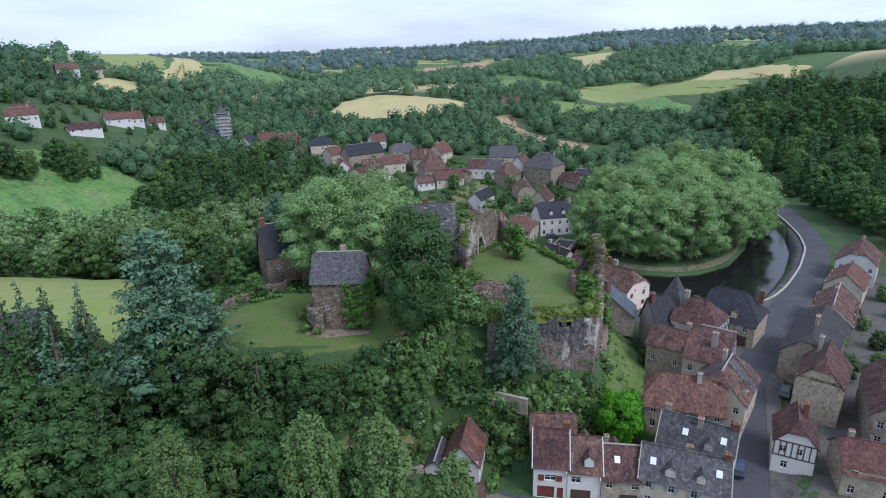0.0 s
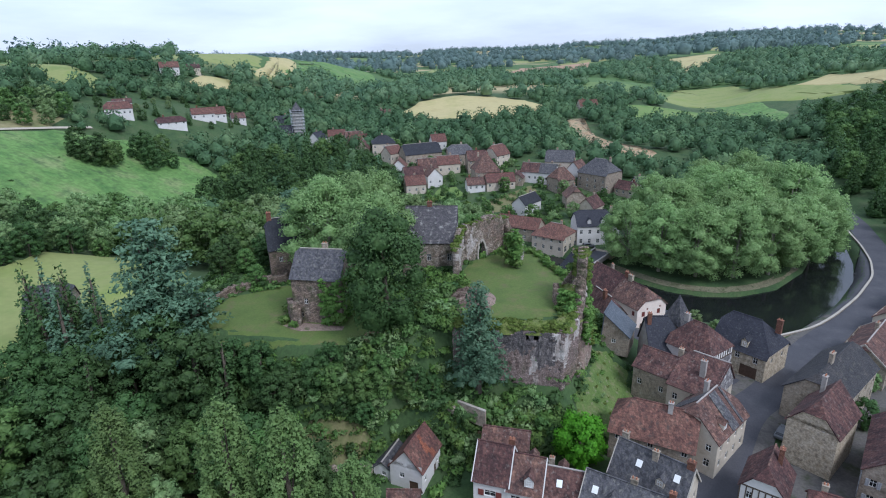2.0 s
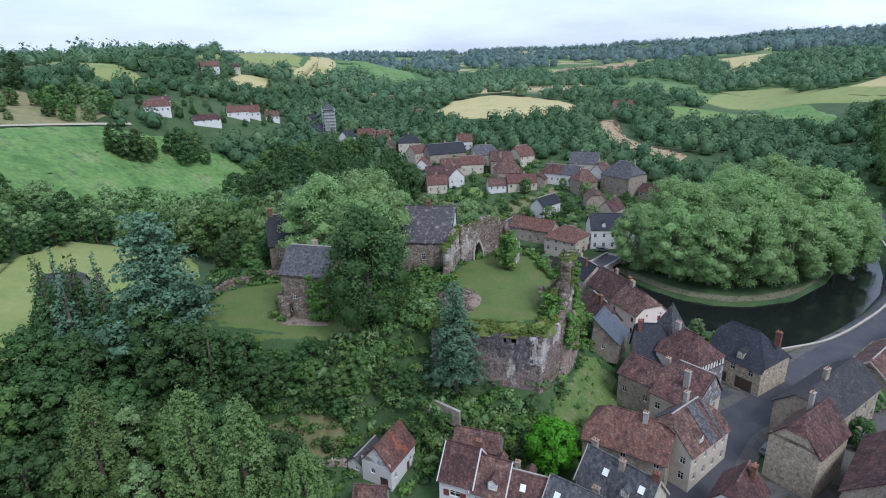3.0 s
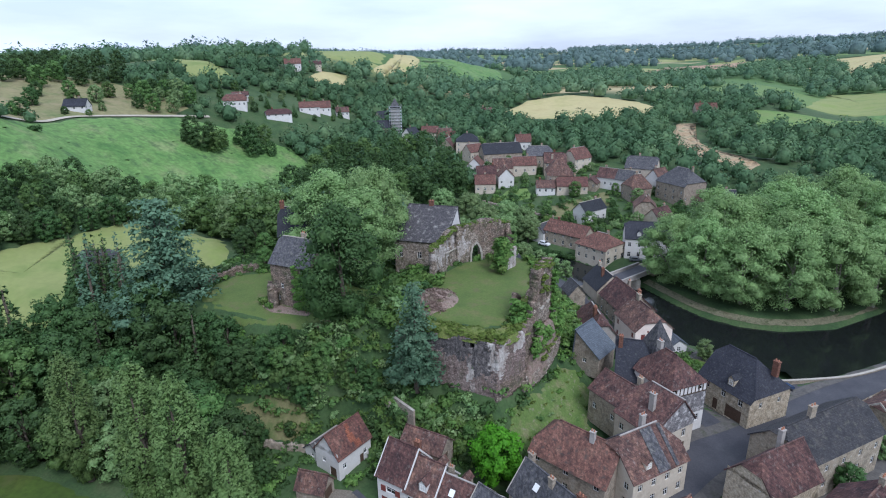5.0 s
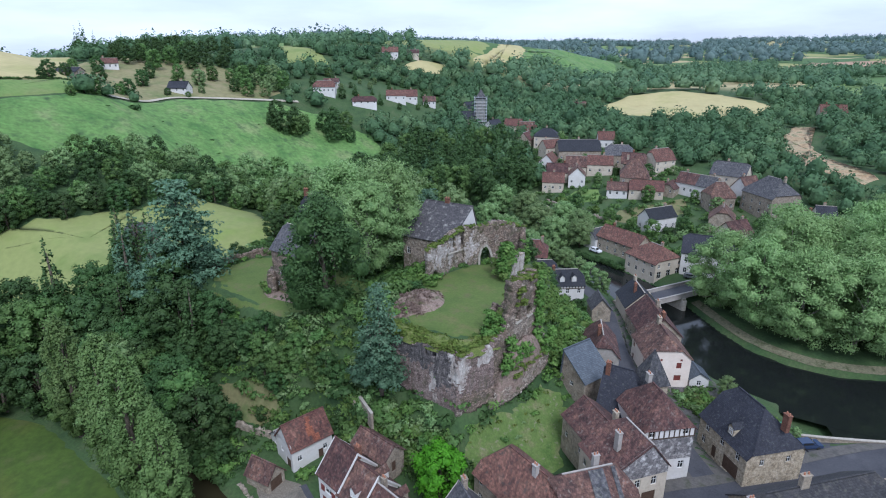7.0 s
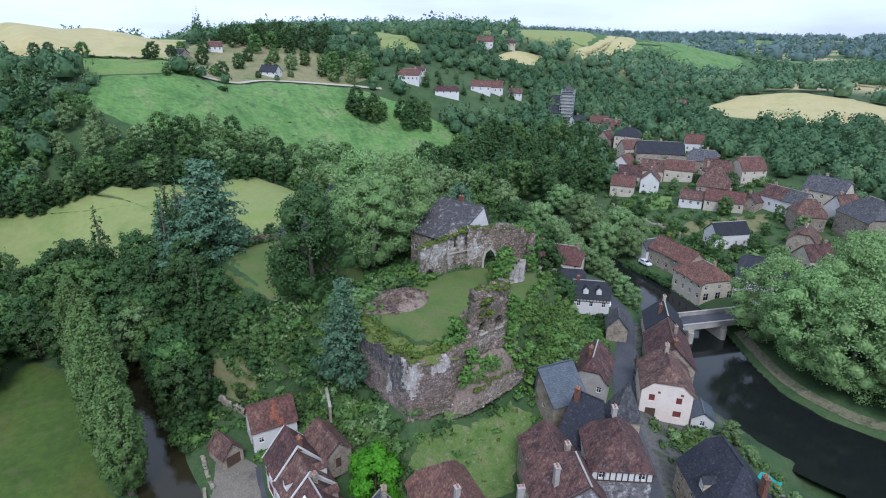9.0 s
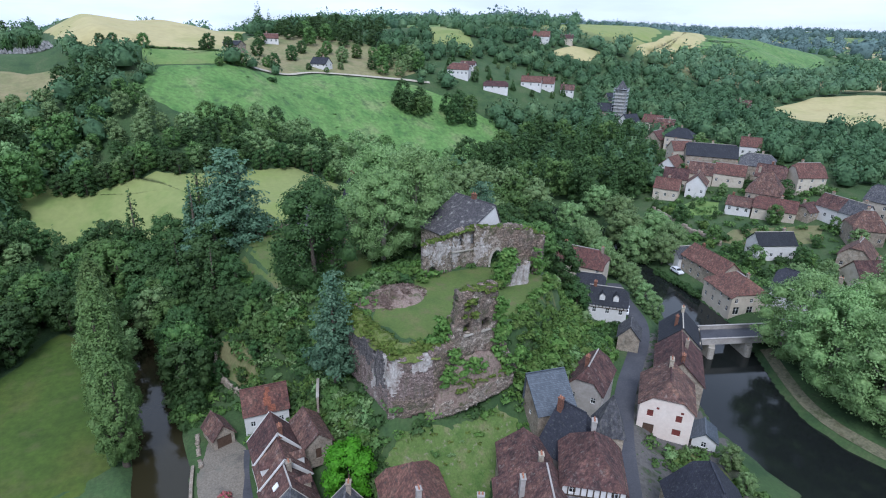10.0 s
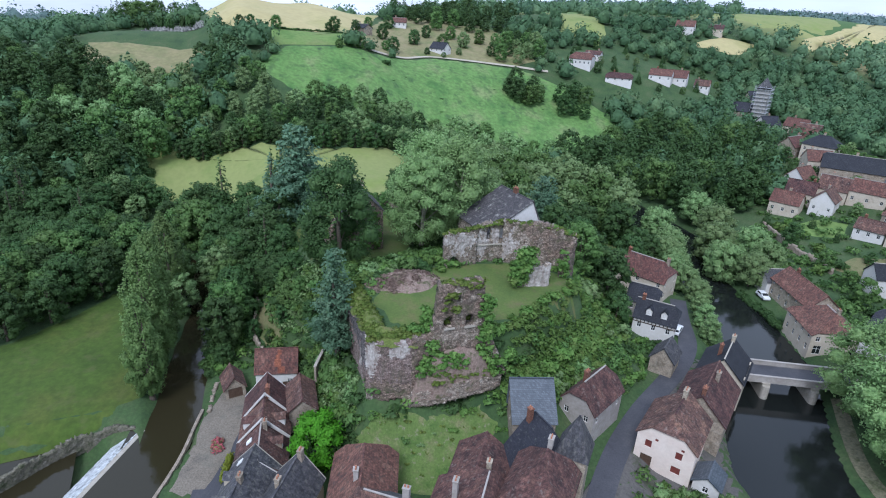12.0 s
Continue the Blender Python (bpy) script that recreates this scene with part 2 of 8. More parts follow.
def leaves(name, a, b, c, vary=0.22):
    return surface(name, [a, b, c], 1.6, 0.65, 0.0, 0.5, vary=vary, through_light=0.3)


L_MID = leaves("leaves_mid", (0.068, 0.135, 0.036), (0.107, 0.192, 0.052), (0.16, 0.25, 0.078))
L_DARK = leaves("leaves_dark", (0.04, 0.084, 0.025), (0.062, 0.12, 0.036), (0.092, 0.158, 0.05))
L_LIGHT = leaves("leaves_light", (0.137, 0.228, 0.0848), (0.197, 0.297, 0.114), (0.266, 0.358, 0.152))
L_PLANE = leaves("leaves_plane", (0.154, 0.262, 0.0944), (0.237, 0.365, 0.133), (0.33, 0.459, 0.196), 0.1)
L_BRIGHT = leaves("leaves_bright", (0.063, 0.21, 0.0084), (0.0893, 0.284, 0.0126), (0.116, 0.336, 0.021), 0.05)
L_BLUE = leaves("needles_blue", (0.07, 0.145, 0.083), (0.113, 0.2, 0.116), (0.172, 0.265, 0.158), 0.12)
L_POPLAR = leaves("leaves_poplar", (0.095, 0.16, 0.046), (0.135, 0.21, 0.064), (0.18, 0.255, 0.088), 0.1)
L_IVY = leaves("leaves_ivy", (0.076, 0.15, 0.034), (0.126, 0.222, 0.05), (0.19, 0.275, 0.073), 0.2)
# L_WOODS: leaf green shifted to blue, with the haze of distance in its colour
L_WOODS = surface("haze_tinted_leaves", [(0.0683, 0.14, 0.0823), (0.114, 0.201, 0.102), (0.181, 0.272, 0.14)], 22, 0.75, 0.0, 4.0, through_light=0.25)
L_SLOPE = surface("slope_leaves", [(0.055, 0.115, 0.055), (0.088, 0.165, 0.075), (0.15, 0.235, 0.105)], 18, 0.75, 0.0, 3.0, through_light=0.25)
# far ridges: pale blue distance haze painted into the leaf colours
L_RIDGE = surface("haze_tinted_ridge_leaves", [(0.1, 0.16, 0.15), (0.14, 0.205, 0.19), (0.18, 0.25, 0.225)], 90, 0.8, 0.0, 25.0, through_light=0.25)


def glass_material():
    m = bpy.data.materials.new("window_glass")
    m.use_nodes = True
    p = m.node_tree.nodes["Principled BSDF"]
    p.inputs["Base Color"].default_value = (0.02, 0.022, 0.025, 1)
    p.inputs["Roughness"].default_value = 0.08
    return m


def water_material(name, colour, size):
    m = bpy.data.materials.new(name)
    m.use_nodes = True
    n, l = m.node_tree.nodes, m.node_tree.links
    p = n["Principled BSDF"]
    p.inputs["Base Color"].default_value, p.inputs["Roughness"].default_value = (*colour, 1), 0.07
    p.inputs["Specular IOR Level"].default_value = 0.36
    g = n.new("ShaderNodeNewGeometry")
    t = n.new("ShaderNodeTexNoise")
    t.inputs["Scale"].default_value, t.inputs["Detail"].default_value = 1 / size, 4
    b = n.new("ShaderNodeBump")
    b.inputs["Strength"].default_value, b.inputs["Distance"].default_value = 0.12, 0.1
    l.new(g.outputs["Position"], t.inputs["Vector"])
    l.new(t.outputs["Fac"], b.inputs["Height"])
    l.new(b.outputs["Normal"], p.inputs["Normal"])
    return m


M_GLASS = glass_material()
M_WATER = water_material("river_water", (0.012, 0.014, 0.013), 0.7)
M_WATER_GREEN = water_material("pool_water", (0.028, 0.024, 0.012), 0.7)

M_RUBBLE = surface("rubble_heap", [(0.16, 0.108, 0.088), (0.25, 0.185, 0.15), (0.09, 0.092, 0.042)], 1.1, 0.95, 1.0, 0.25)
L_TURF = leaves("turf", (0.0948, 0.151, 0.0287), (0.145, 0.2, 0.0403), (0.202, 0.229, 0.0633), 0.1)
M_PINK = surface("pink_render", [(0.72, 0.6, 0.52), (0.78, 0.68, 0.6)], 2.5, 0.9, 0.1, 0.4, spots=((0.66, 0.56, 0.48), 2.2, 0.1), grain=0.06)
M_TOMB = surface("tomb_stone", [(0.16, 0.157, 0.15), (0.33, 0.32, 0.3)], 1.5, 0.7, 0.2, 0.4, vary=0.3)
M_CAR_BLUE = surface("blue_car_paint", [(0.03, 0.05, 0.1), (0.04, 0.06, 0.12)], 2, 0.25, 0.0, 0.5, grain=0.02)
M_CAR_WHITE = surface("white_car_paint", [(0.72, 0.73, 0.74), (0.76, 0.76, 0.77)], 2, 0.25, 0.0, 0.5, grain=0.02)
M_CAR_GREY = surface("grey_car_paint", [(0.12, 0.13, 0.14), (0.15, 0.16, 0.17)], 2, 0.3, 0.0, 0.5, grain=0.02)
M_YARD = surface("trodden_yard", [(0.072, 0.069, 0.0648), (0.108, 0.099, 0.0907), (0.051, 0.06, 0.0324)], 3, 0.95, 0.3, 0.4, grain=0.25)
M_HEDGE = leaves("leaves_hedge", (0.16, 0.2, 0.02), (0.22, 0.26, 0.03), (0.28, 0.3, 0.05), 0.05)

M_STREAKED = surface("streaked_masonry", [(0.185, 0.132, 0.117), (0.3, 0.23, 0.205), (0.23, 0.166, 0.146), (0.39, 0.325, 0.29)], 1.5, 0.95, 0.7, 0.14, spots=((0.1, 0.09, 0.058), 1.2, 0.3), streak=0.3, rubble=0.36)
M_LIME = surface("old_lime_plaster", [(0.26, 0.215, 0.19), (0.4, 0.36, 0.33), (0.52, 0.49, 0.46)], 1.0, 0.95, 0.5, 0.2, streak=0.5, spots=((0.22, 0.175, 0.15), 0.6, 0.42))
M_ALGAE = surface("blackened_masonry", [(0.075, 0.07, 0.072), (0.13, 0.115, 0.115), (0.23, 0.2, 0.19)], 0.9, 0.95, 0.7, 0.14, streak=0.3, spots=((0.34, 0.3, 0.28), 0.5, 0.25), rubble=0.36)
M_BANKTURF = surface("shaggy_turf", [(0.085, 0.115, 0.024), (0.12, 0.15, 0.034), (0.15, 0.15, 0.05)], 1.6, 0.95, 0.8, 0.22, grain=0.4)
M_STONE_PALE = surface("golden_rubble_stone", [(0.3, 0.24, 0.16), (0.44, 0.37, 0.27), (0.5, 0.43, 0.33)], 0.8, 0.95, 0.8, 0.3, grain=0.45, spots=((0.2, 0.165, 0.12), 0.5, 0.4))
M_WEATHERED = surface("weathered_church_stone", [(0.33, 0.31, 0.28), (0.45, 0.43, 0.4)], 1.5, 0.95, 0.4, 0.3)
M_TUBE = surface("pale_scaffold_tube", [(0.34, 0.35, 0.37), (0.45, 0.46, 0.48)], 0.8, 0.5, 0.05, 0.2)
M_DRYBANK = surface("dry_bank_grass", [(0.1, 0.0936, 0.05), (0.15, 0.14, 0.085), (0.055, 0.0676, 0.025)], 2.2, 0.95, 0.5, 0.4)
L_DEAD = leaves("dry_bramble", (0.17, 0.118, 0.096), (0.25, 0.18, 0.15), (0.13, 0.135, 0.06), 0.05)
M_FALL = surface("streaked_falling_water", [(0.16, 0.165, 0.16), (0.5, 0.52, 0.53), (0.8, 0.82, 0.83)], 0.7, 0.35, 0.5, 0.12)
M_TARP = surface("teal_tarpaulin", [(0.02, 0.28, 0.26), (0.03, 0.34, 0.31)], 0.6, 0.5, 0.2, 0.15)
M_WOOD_GREY = surface("grey_wood", [(0.14, 0.12, 0.1), (0.22, 0.2, 0.17)], 0.4, 0.9, 0.3, 0.08)
M_GARDEN = surface("dry_garden_grass", [(0.12, 0.125, 0.045), (0.17, 0.16, 0.07), (0.1, 0.13, 0.04)], 3, 0.95, 0.3, 0.4, grain=0.2)
M_MOSSY = surface("mossy_stone", [(0.07, 0.08, 0.04), (0.13, 0.12, 0.085), (0.18, 0.165, 0.13)], 1.0, 0.95, 0.8, 0.25)
M_ROUGH = surface("rough_stony_grass", [(0.066, 0.12, 0.024), (0.102, 0.155, 0.037), (0.165, 0.17, 0.075)], 2.6, 0.95, 0.5, 0.3, spots=((0.26, 0.22, 0.17), 0.7, 0.12), grain=0.3)


# ---- lie of the land ----
CASTLE = np.array([(-56, -38), (-47, -58), (-15, -61), (3, -54.8), (19.6, -54.4), (22.8, -46.5), (23.8, -36), (24.3, -31), (16, -14), (2, -9), (-18, -2), (-40, -12), (-60, -20)], float)
RIVER = np.array([(118, 110), (117, 75), (110, 48), (99, 28), (85, 11), (70, 3), (58, 2), (47, 5), (38, 12), (28, 22), (20, 29), (10, 34), (-4, 39), (-22, 46), (-45, 60), (-75, 62), (-98, 50)], float)
RIVER_HALF = 9.5
NEARBANK = np.array([(19.5, 14), (20.5, 20), (13, 27), (4, 31.5), (-8, 36), (-24, 42.5), (-46, 55), (-54, 50), (-30, 34), (-10, 24), (6, 18)], float)
POOL = np.array([(-92, -103), (-60, -85), (-36, -79.5), (-14, -83), (0, -84.5), (9, -86), (22, -92)], float)
POOL_HALF = 4.8
TAIL = np.array([(8, -99), (9, -112), (7, -135), (0, -180)], float)
ROAD = np.array([(30, -200), (23, -150), (22, -122), (25, -104), (33, -84), (38, -75), (45, -60), (51.5, -47), (58, -41), (66, -29.5), (73, -20.5), (80, -12.8), (87.5, -5), (97.5, 7), (109, 24), (116, 40), (121, 56), (127, 80), (133, 120)], float)
ROAD_Z = np.array([-1.5, -1.5, -1.2, -1, -0.6, 0.2, 2.2, 3.0, 3.0, 2.7, 2.5, 2.3, 2.2, 2.2, 2.2, 2.2, 2.2, 2.4, 3])
BASIN = np.array([(66, -6.5), (71.5, -4.2), (78.6, 2.8), (88.5, 14.5), (98.8, 29.2), (104, 41.3), (108, 55.5)], float)
LANE = np.array([(57, -42), (50.5, -36), (46, -31), (41, -26), (35.5, -19.5), (29.5, -10.5), (24.5, -1), (20, 7), (15, 13), (7, 18), (-2, 25)], float)
LANE_Z = np.array([3, 3.1, 3.3, 3.6, 3.8, 3.8, 3.8, 3.8, 3.8, 3.6, 3.3])
FRONT = np.array([(36, -78.5), (26, -80), (16, -77.5), (6, -76), (2, -74)], float)
FRONT_Z = np.array([-0.2, -1.0, -1.1, -1.0, -0.9])


def sstep(a, b, v):
    q = np.clip((v - a) / (b - a), 0, 1)
    return q * q * (3 - 2 * q)


def to_line(x, y, line, closed=False):
    """Distance of points to a polyline."""
    best = np.full(np.shape(x), 1e9)
    n = len(line)
    for k in range(n if closed else n - 1):
        a, b = line[k], line[(k + 1) % n]
        d = b - a
        s = np.clip(((x - a[0]) * d[0] + (y - a[1]) * d[1]) / (d @ d), 0, 1)
        best = np.minimum(best, np.hypot(x - a[0] - s * d[0], y - a[1] - s * d[1]))
    return best


def along_line(x, y, line, height):
    """Distance of points to a polyline and the height of its nearest point."""
    best, high = np.full(np.shape(x), 1e9), np.zeros(np.shape(x))
    for k in range(len(line) - 1):
        a, d = line[k], line[k + 1] - line[k]
        s = np.clip(((x - a[0]) * d[0] + (y - a[1]) * d[1]) / (d @ d), 0, 1)
        r = np.hypot(x - a[0] - s * d[0], y - a[1] - s * d[1])
        high = np.where(r < best, height[k] + s * (height[k + 1] - height[k]), high)
        best = np.minimum(best, r)
    return best, high


def within(x, y, poly):
    inside = np.zeros(np.shape(x), bool)
    n = len(poly)
    for k in range(n):
        (x1, y1), (x2, y2) = poly[k], poly[(k + 1) % n]
        with np.errstate(divide="ignore", invalid="ignore"):
            cross = ((y1 > y) != (y2 > y)) & (x < (x2 - x1) * (y - y1) / (y2 - y1 + 1e-12) + x1)
        inside ^= cross
    return inside


def waves(x, y, size, seed):
    """Smooth rolling, about -1 to 1."""
    r = np.random.RandomState(seed)
    out = 0
    for _ in range(6):
        a, p, f = r.uniform(0, 6.28), r.uniform(0, 6.28), r.uniform(0.6, 1.7)
        out = out + np.sin((x * np.cos(a) + y * np.sin(a)) * f * 6.28 / size + p)
    return out / 3.2


def land(x, y):
    x, y = np.asarray(x, float), np.asarray(y, float)
    r = np.hypot(x, y - 30)
    # valley floor and the hills round it
    z = 2 - 2.6 * sstep(-58, -70, y) * sstep(34, 20, x) + 0 * x
    west = 10 * sstep(-55, -85, x) * sstep(-90, -60, y) * sstep(20, -20, y) + 40 * sstep(-105, -225, x + 0.12 * (y - 60)) + 15 * sstep(-205, -300, x) * sstep(-110, 20, y) + 9.5 * sstep(-194, -234, x) * sstep(-175, -110, y) * sstep(-15, -75, y)
    north = 14 * sstep(75, 175, y) + 16 * sstep(170, 420, y)
    east = 46 * sstep(122, 330, x)
    z = z + west + np.maximum(north * sstep(-240, -120, x) + north * 0.5 * (1 - sstep(-240, -120, x)), 0) * (1 - 0.5 * sstep(60, 160, x)) + east * (1 - 0.35 * sstep(250, 500, y))
    far = sstep(350, 1200, r)
    az = np.degrees(np.arctan2(-x, y + 110))
    turned = np.where(az < -100, az + 360, az)
    z = z * (1 - far) + far * (34 + 7 * waves(x, y, 900, 3) + 26 * sstep(4, -16, turned) + 22 * sstep(20, 45, turned))
    z = z + (56 + 30 * sstep(10, -18, turned)) * sstep(1000, 4200, r) + sstep(1200, 3000, r) * 12 * waves(x, y, 2100, 5)
    z = z - 0.062 * np.maximum(np.hypot(x, y + 30) - 340, 0) * sstep(56, 74, turned)
    z = z + sstep(60, 300, r) * 1.6 * waves(x, y, 130, 8)
    # the castle's spur
    d = to_line(x, y, CASTLE, True)
    top = 20 - 3.2 * sstep(-4, -16, x)
    reach = 9 - 4.2 * sstep(-40, -52, y) + 2.4 * sstep(-12, -26, x) * sstep(-40, -52, y) + 7 * sstep(-12, -30, x) * sstep(-50, -30, y)
    side = top - 3 - 6.2 * sstep(-8, 6, x) * sstep(-30, -52, y) - 4.5 * sstep(0, 14, x) * sstep(-52, -40, y)
    out = z + (side - z) * np.exp(-(d / reach) ** 1.6)
    z = np.where(within(x, y, CASTLE), top + (side - top) * np.exp(-(d / 1.1) ** 2), np.maximum(out, z))
    # level ground round the cottage
    yard = np.array([(-6, -63), (2, -62.4), (4.5, -72), (-8, -72)], float)
    w = np.where(within(x, y, yard), 1.0, sstep(2.2, 0, to_line(x, y, yard, True)))
    z = z + w * (np.minimum(z, -0.4) - z)
    # river beds
    beds = ((RIVER, RIVER_HALF, 0.0), (BASIN, 7.6, 0.0), (POOL, POOL_HALF, -1.5), (TAIL, 7.0, -3.5))
    for line, half, level in beds:
        d = to_line(x, y, line)
        bank = level + 0.9
        z = np.where(d < half + 5, bank + (np.maximum(z, bank) - bank) * sstep(half - 0.5, half + 5, d), z)
    for line, half, level in beds:
        d = to_line(x, y, line)
        z = np.where(d < half, np.minimum(z, level + 0.9 - 2.4 * sstep(half, half - 2.2, d)), z)
    # the overgrown near bank above the bridge
    inside = within(x, y, NEARBANK)
    z = np.where(inside, np.maximum(z, -0.3 + 1.8 * sstep(0, 3.0, to_line(x, y, NEARBANK, True))), z)
    # roads lie level across
    for line, height, half in ((LANE, LANE_Z, 2.2), (FRONT, FRONT_Z, 3.0), (ROAD, ROAD_Z, 4.6)):
        d, h = along_line(x, y, line, height)
        z = z + (h - z) * sstep(half + 4, half, d)
    return z


# ---- builders ----
class Shape:
    """Gathers corners and faces of one mesh."""

    def __init__(self):
        self.v, self.f = [], []

    def poly(self, *pts):
        k = len(self.v)
        self.v += [tuple(p) for p in pts]
        self.f.append(tuple(range(k, k + len(pts))))
        return self

    def box(self, x0, y0, z0, x1, y1, z1):
        k = len(self.v)
        self.v += [(x, y, z) for z in (z0, z1) for y in (y0, y1) for x in (x0, x1)]
        self.f += [tuple(k + i for i in q) for q in ((0, 2, 3, 1), (4, 5, 7, 6), (0, 1, 5, 4), (2, 6, 7, 3), (0, 4, 6, 2), (1, 3, 7, 5))]
        return self

    def slab(self, pts, thick):
        """A plate under a flat outline."""
        n = (Vector(pts[1]) - Vector(pts[0])).cross(Vector(pts[2]) - Vector(pts[0])).normalized()
        if n.z < 0:
            pts, n = pts[::-1], -n
        low = [Vector(p) - n * thick for p in pts]
        k, c = len(self.v), len(pts)
        self.v += [tuple(p) for p in pts] + [tuple(p) for p in low]
        self.f += [tuple(range(k, k + c)), tuple(range(k + 2 * c - 1, k + c - 1, -1))]
        self.f += [(k + i, k + c + i, k + c + (i + 1) % c, k + (i + 1) % c) for i in range(c)]
        return self

    def tube(self, rings, sides=8):
        """Rings of (x, y, z, radius) joined to a tapered tube, closed at both ends."""
        k = len(self.v)
        for x, y, z, r in rings:
            self.v += [(x + r * math.cos(6.2832 * i / sides), y + r * math.sin(6.2832 * i / sides), z) for i in range(sides)]
        for j in range(len(rings) - 1):
            a, b = k + j * sides, k + (j + 1) * sides
            self.f += [(a + i, a + (i + 1) % sides, b + (i + 1) % sides, b + i) for i in range(sides)]
        self.f += [tuple(range(k + sides - 1, k - 1, -1)), tuple(k + (len(rings) - 1) * sides + i for i in range(sides))]
        return self

    def rod(self, a, b, r0, r1, sides=6):
        """A tapered rod between two points."""
        a, b = Vector(a), Vector(b)
        q = (b - a).to_track_quat("Z", "Y")
        k = len(self.v)
        for p, r in ((a, r0), (b, r1)):
            for i in range(sides):
                self.v.append(tuple(p + q @ Vector((r * math.cos(6.2832 * i / sides), r * math.sin(6.2832 * i / sides), 0))))
        self.f += [(k + i, k + (i + 1) % sides, k + sides + (i + 1) % sides, k + sides + i) for i in range(sides)]
        self.f += [tuple(range(k + sides - 1, k - 1, -1)), tuple(k + sides + i for i in range(sides))]
        return self

    def mesh(self, name, material, smooth=False):
        me = bpy.data.meshes.new(name)
        me.from_pydata(self.v, [], self.f)
        me.materials.append(material)
        if smooth:
            me.shade_smooth()
        me.update()
        return me


def empty(name, x, y, z, turn, label, category, group=""):
    ob = new(name)
    ob.matrix_world = pose(x, y, z, 0, 0, turn)
    ob.empty_display_size = 0.5
    return tagged(ob, label, category, group)


def part(name, shape, material, parent, label="", at=None, smooth=False):
    """Links a shape, or a mesh, as one mesh object under a thing or a part."""
    me = shape.mesh(name, material, smooth) if isinstance(shape, Shape) else shape
    ob = new(name, me)
    ob.parent = parent
    if at is not None:
        ob.matrix_local = at
    return tagged(ob, label)


def raw_mesh(name, verts, faces, material, smooth=False, normals=None):
    me = bpy.data.meshes.new(name)
    me.vertices.add(len(verts))
    me.vertices.foreach_set("co", np.asarray(verts, np.float32).ravel())
    faces = np.asarray(faces, np.int32)
    n, k = faces.shape
    me.loops.add(n * k)
    me.loops.foreach_set("vertex_index", faces.ravel())
    me.polygons.add(n)
    me.polygons.foreach_set("loop_start", np.arange(0, n * k, k, dtype=np.int32))
    me.materials.append(material)
    me.update(calc_edges=True)
    if smooth or normals is not None:
        me.shade_smooth()
    if normals is not None:
        me.normals_split_custom_set_from_vertices(normals)
    return me


# ---- ground ----
def ticks():
    near = np.arange(-126, 140.1, 1.4)
    out, step = [], 1.4
    x = near[-1]
    while x < 4600:
        step *= 1.062
        x += step
        out.append(x)
    low, step, x = [], 1.4, near[0]
    while x > -4600:
        step *= 1.062
        x -= step
        low.append(x)
    return np.array(low[::-1] + list(near) + out)


XS, YS = ticks(), ticks()
GX, GY = np.meshgrid(XS, YS, indexing="ij")
GZ = land(GX, GY)
nx, ny = len(XS), len(YS)
idx = np.arange(nx * ny).reshape(nx, ny)
quads = np.stack([idx[:-1, :-1], idx[1:, :-1], idx[1:, 1:], idx[:-1, 1:]], -1).reshape(-1, 4)


def height(x, y):
    """The ground's height, as the ground's mesh has it."""
    x, y = np.asarray(x, float), np.asarray(y, float)
    i = np.clip(np.searchsorted(XS, x) - 1, 0, nx - 2)
    j = np.clip(np.searchsorted(YS, y) - 1, 0, ny - 2)
    u, v = (x - XS[i]) / (XS[i + 1] - XS[i]), (y - YS[j]) / (YS[j + 1] - YS[j])
    return GZ[i, j] * (1 - u) * (1 - v) + GZ[i + 1, j] * u * (1 - v) + GZ[i, j + 1] * (1 - u) * v + GZ[i + 1, j + 1] * u * v


def far_fields(m):
    """Beyond the village the ground is cut into fields of several crops."""
    n, l = m.node_tree.nodes, m.node_tree.links
    p = n["Principled BSDF"]
    near = p.inputs["Base Color"].links[0].from_socket
    geo = n.new("ShaderNodeNewGeometry")
    vor = n.new("ShaderNodeTexVoronoi")
    vor.inputs["Scale"].default_value = 1 / 190
    l.new(geo.outputs["Position"], vor.inputs["Vector"])
    sep = n.new("ShaderNodeSeparateColor")
    l.new(vor.outputs["Color"], sep.inputs["Color"])
    ramp = n.new("ShaderNodeValToRGB")
    ramp.color_ramp.interpolation = "CONSTANT"
    crops = [(0, (0.06, 0.12, 0.03)), (0.35, (0.12, 0.19, 0.05)), (0.55, (0.25, 0.26, 0.09)), (0.72, (0.08, 0.15, 0.04)), (0.86, (0.36, 0.3, 0.15))]
    while len(ramp.color_ramp.elements) < len(crops):
        ramp.color_ramp.elements.new(0.5)
    for k, (at, c) in enumerate(crops):
        ramp.color_ramp.elements[k].position, ramp.color_ramp.elements[k].color = at, (*c, 1)
    l.new(sep.outputs["Red"], ramp.inputs["Fac"])
    far = n.new("ShaderNodeVectorMath")
    far.operation = "LENGTH"
    l.new(geo.outputs["Position"], far.inputs[0])
    ease = n.new("ShaderNodeMapRange")
    ease.inputs["From Min"].default_value, ease.inputs["From Max"].default_value = 380, 420
    l.new(far.outputs["Value"], ease.inputs["Value"])
    mx = n.new("ShaderNodeMix")
    mx.data_type = "RGBA"
    l.new(ease.outputs["Result"], mx.inputs["Factor"])
    l.new(near, mx.inputs["A"])
    l.new(ramp.outputs["Color"], mx.inputs["B"])
    l.new(mx.outputs["Result"], p.inputs["Base Color"])


far_fields(M_GROUND)
ground = new("ground", raw_mesh("ground", np.stack([GX, GY, GZ], -1).reshape(-1, 3), quads, M_GROUND, True))
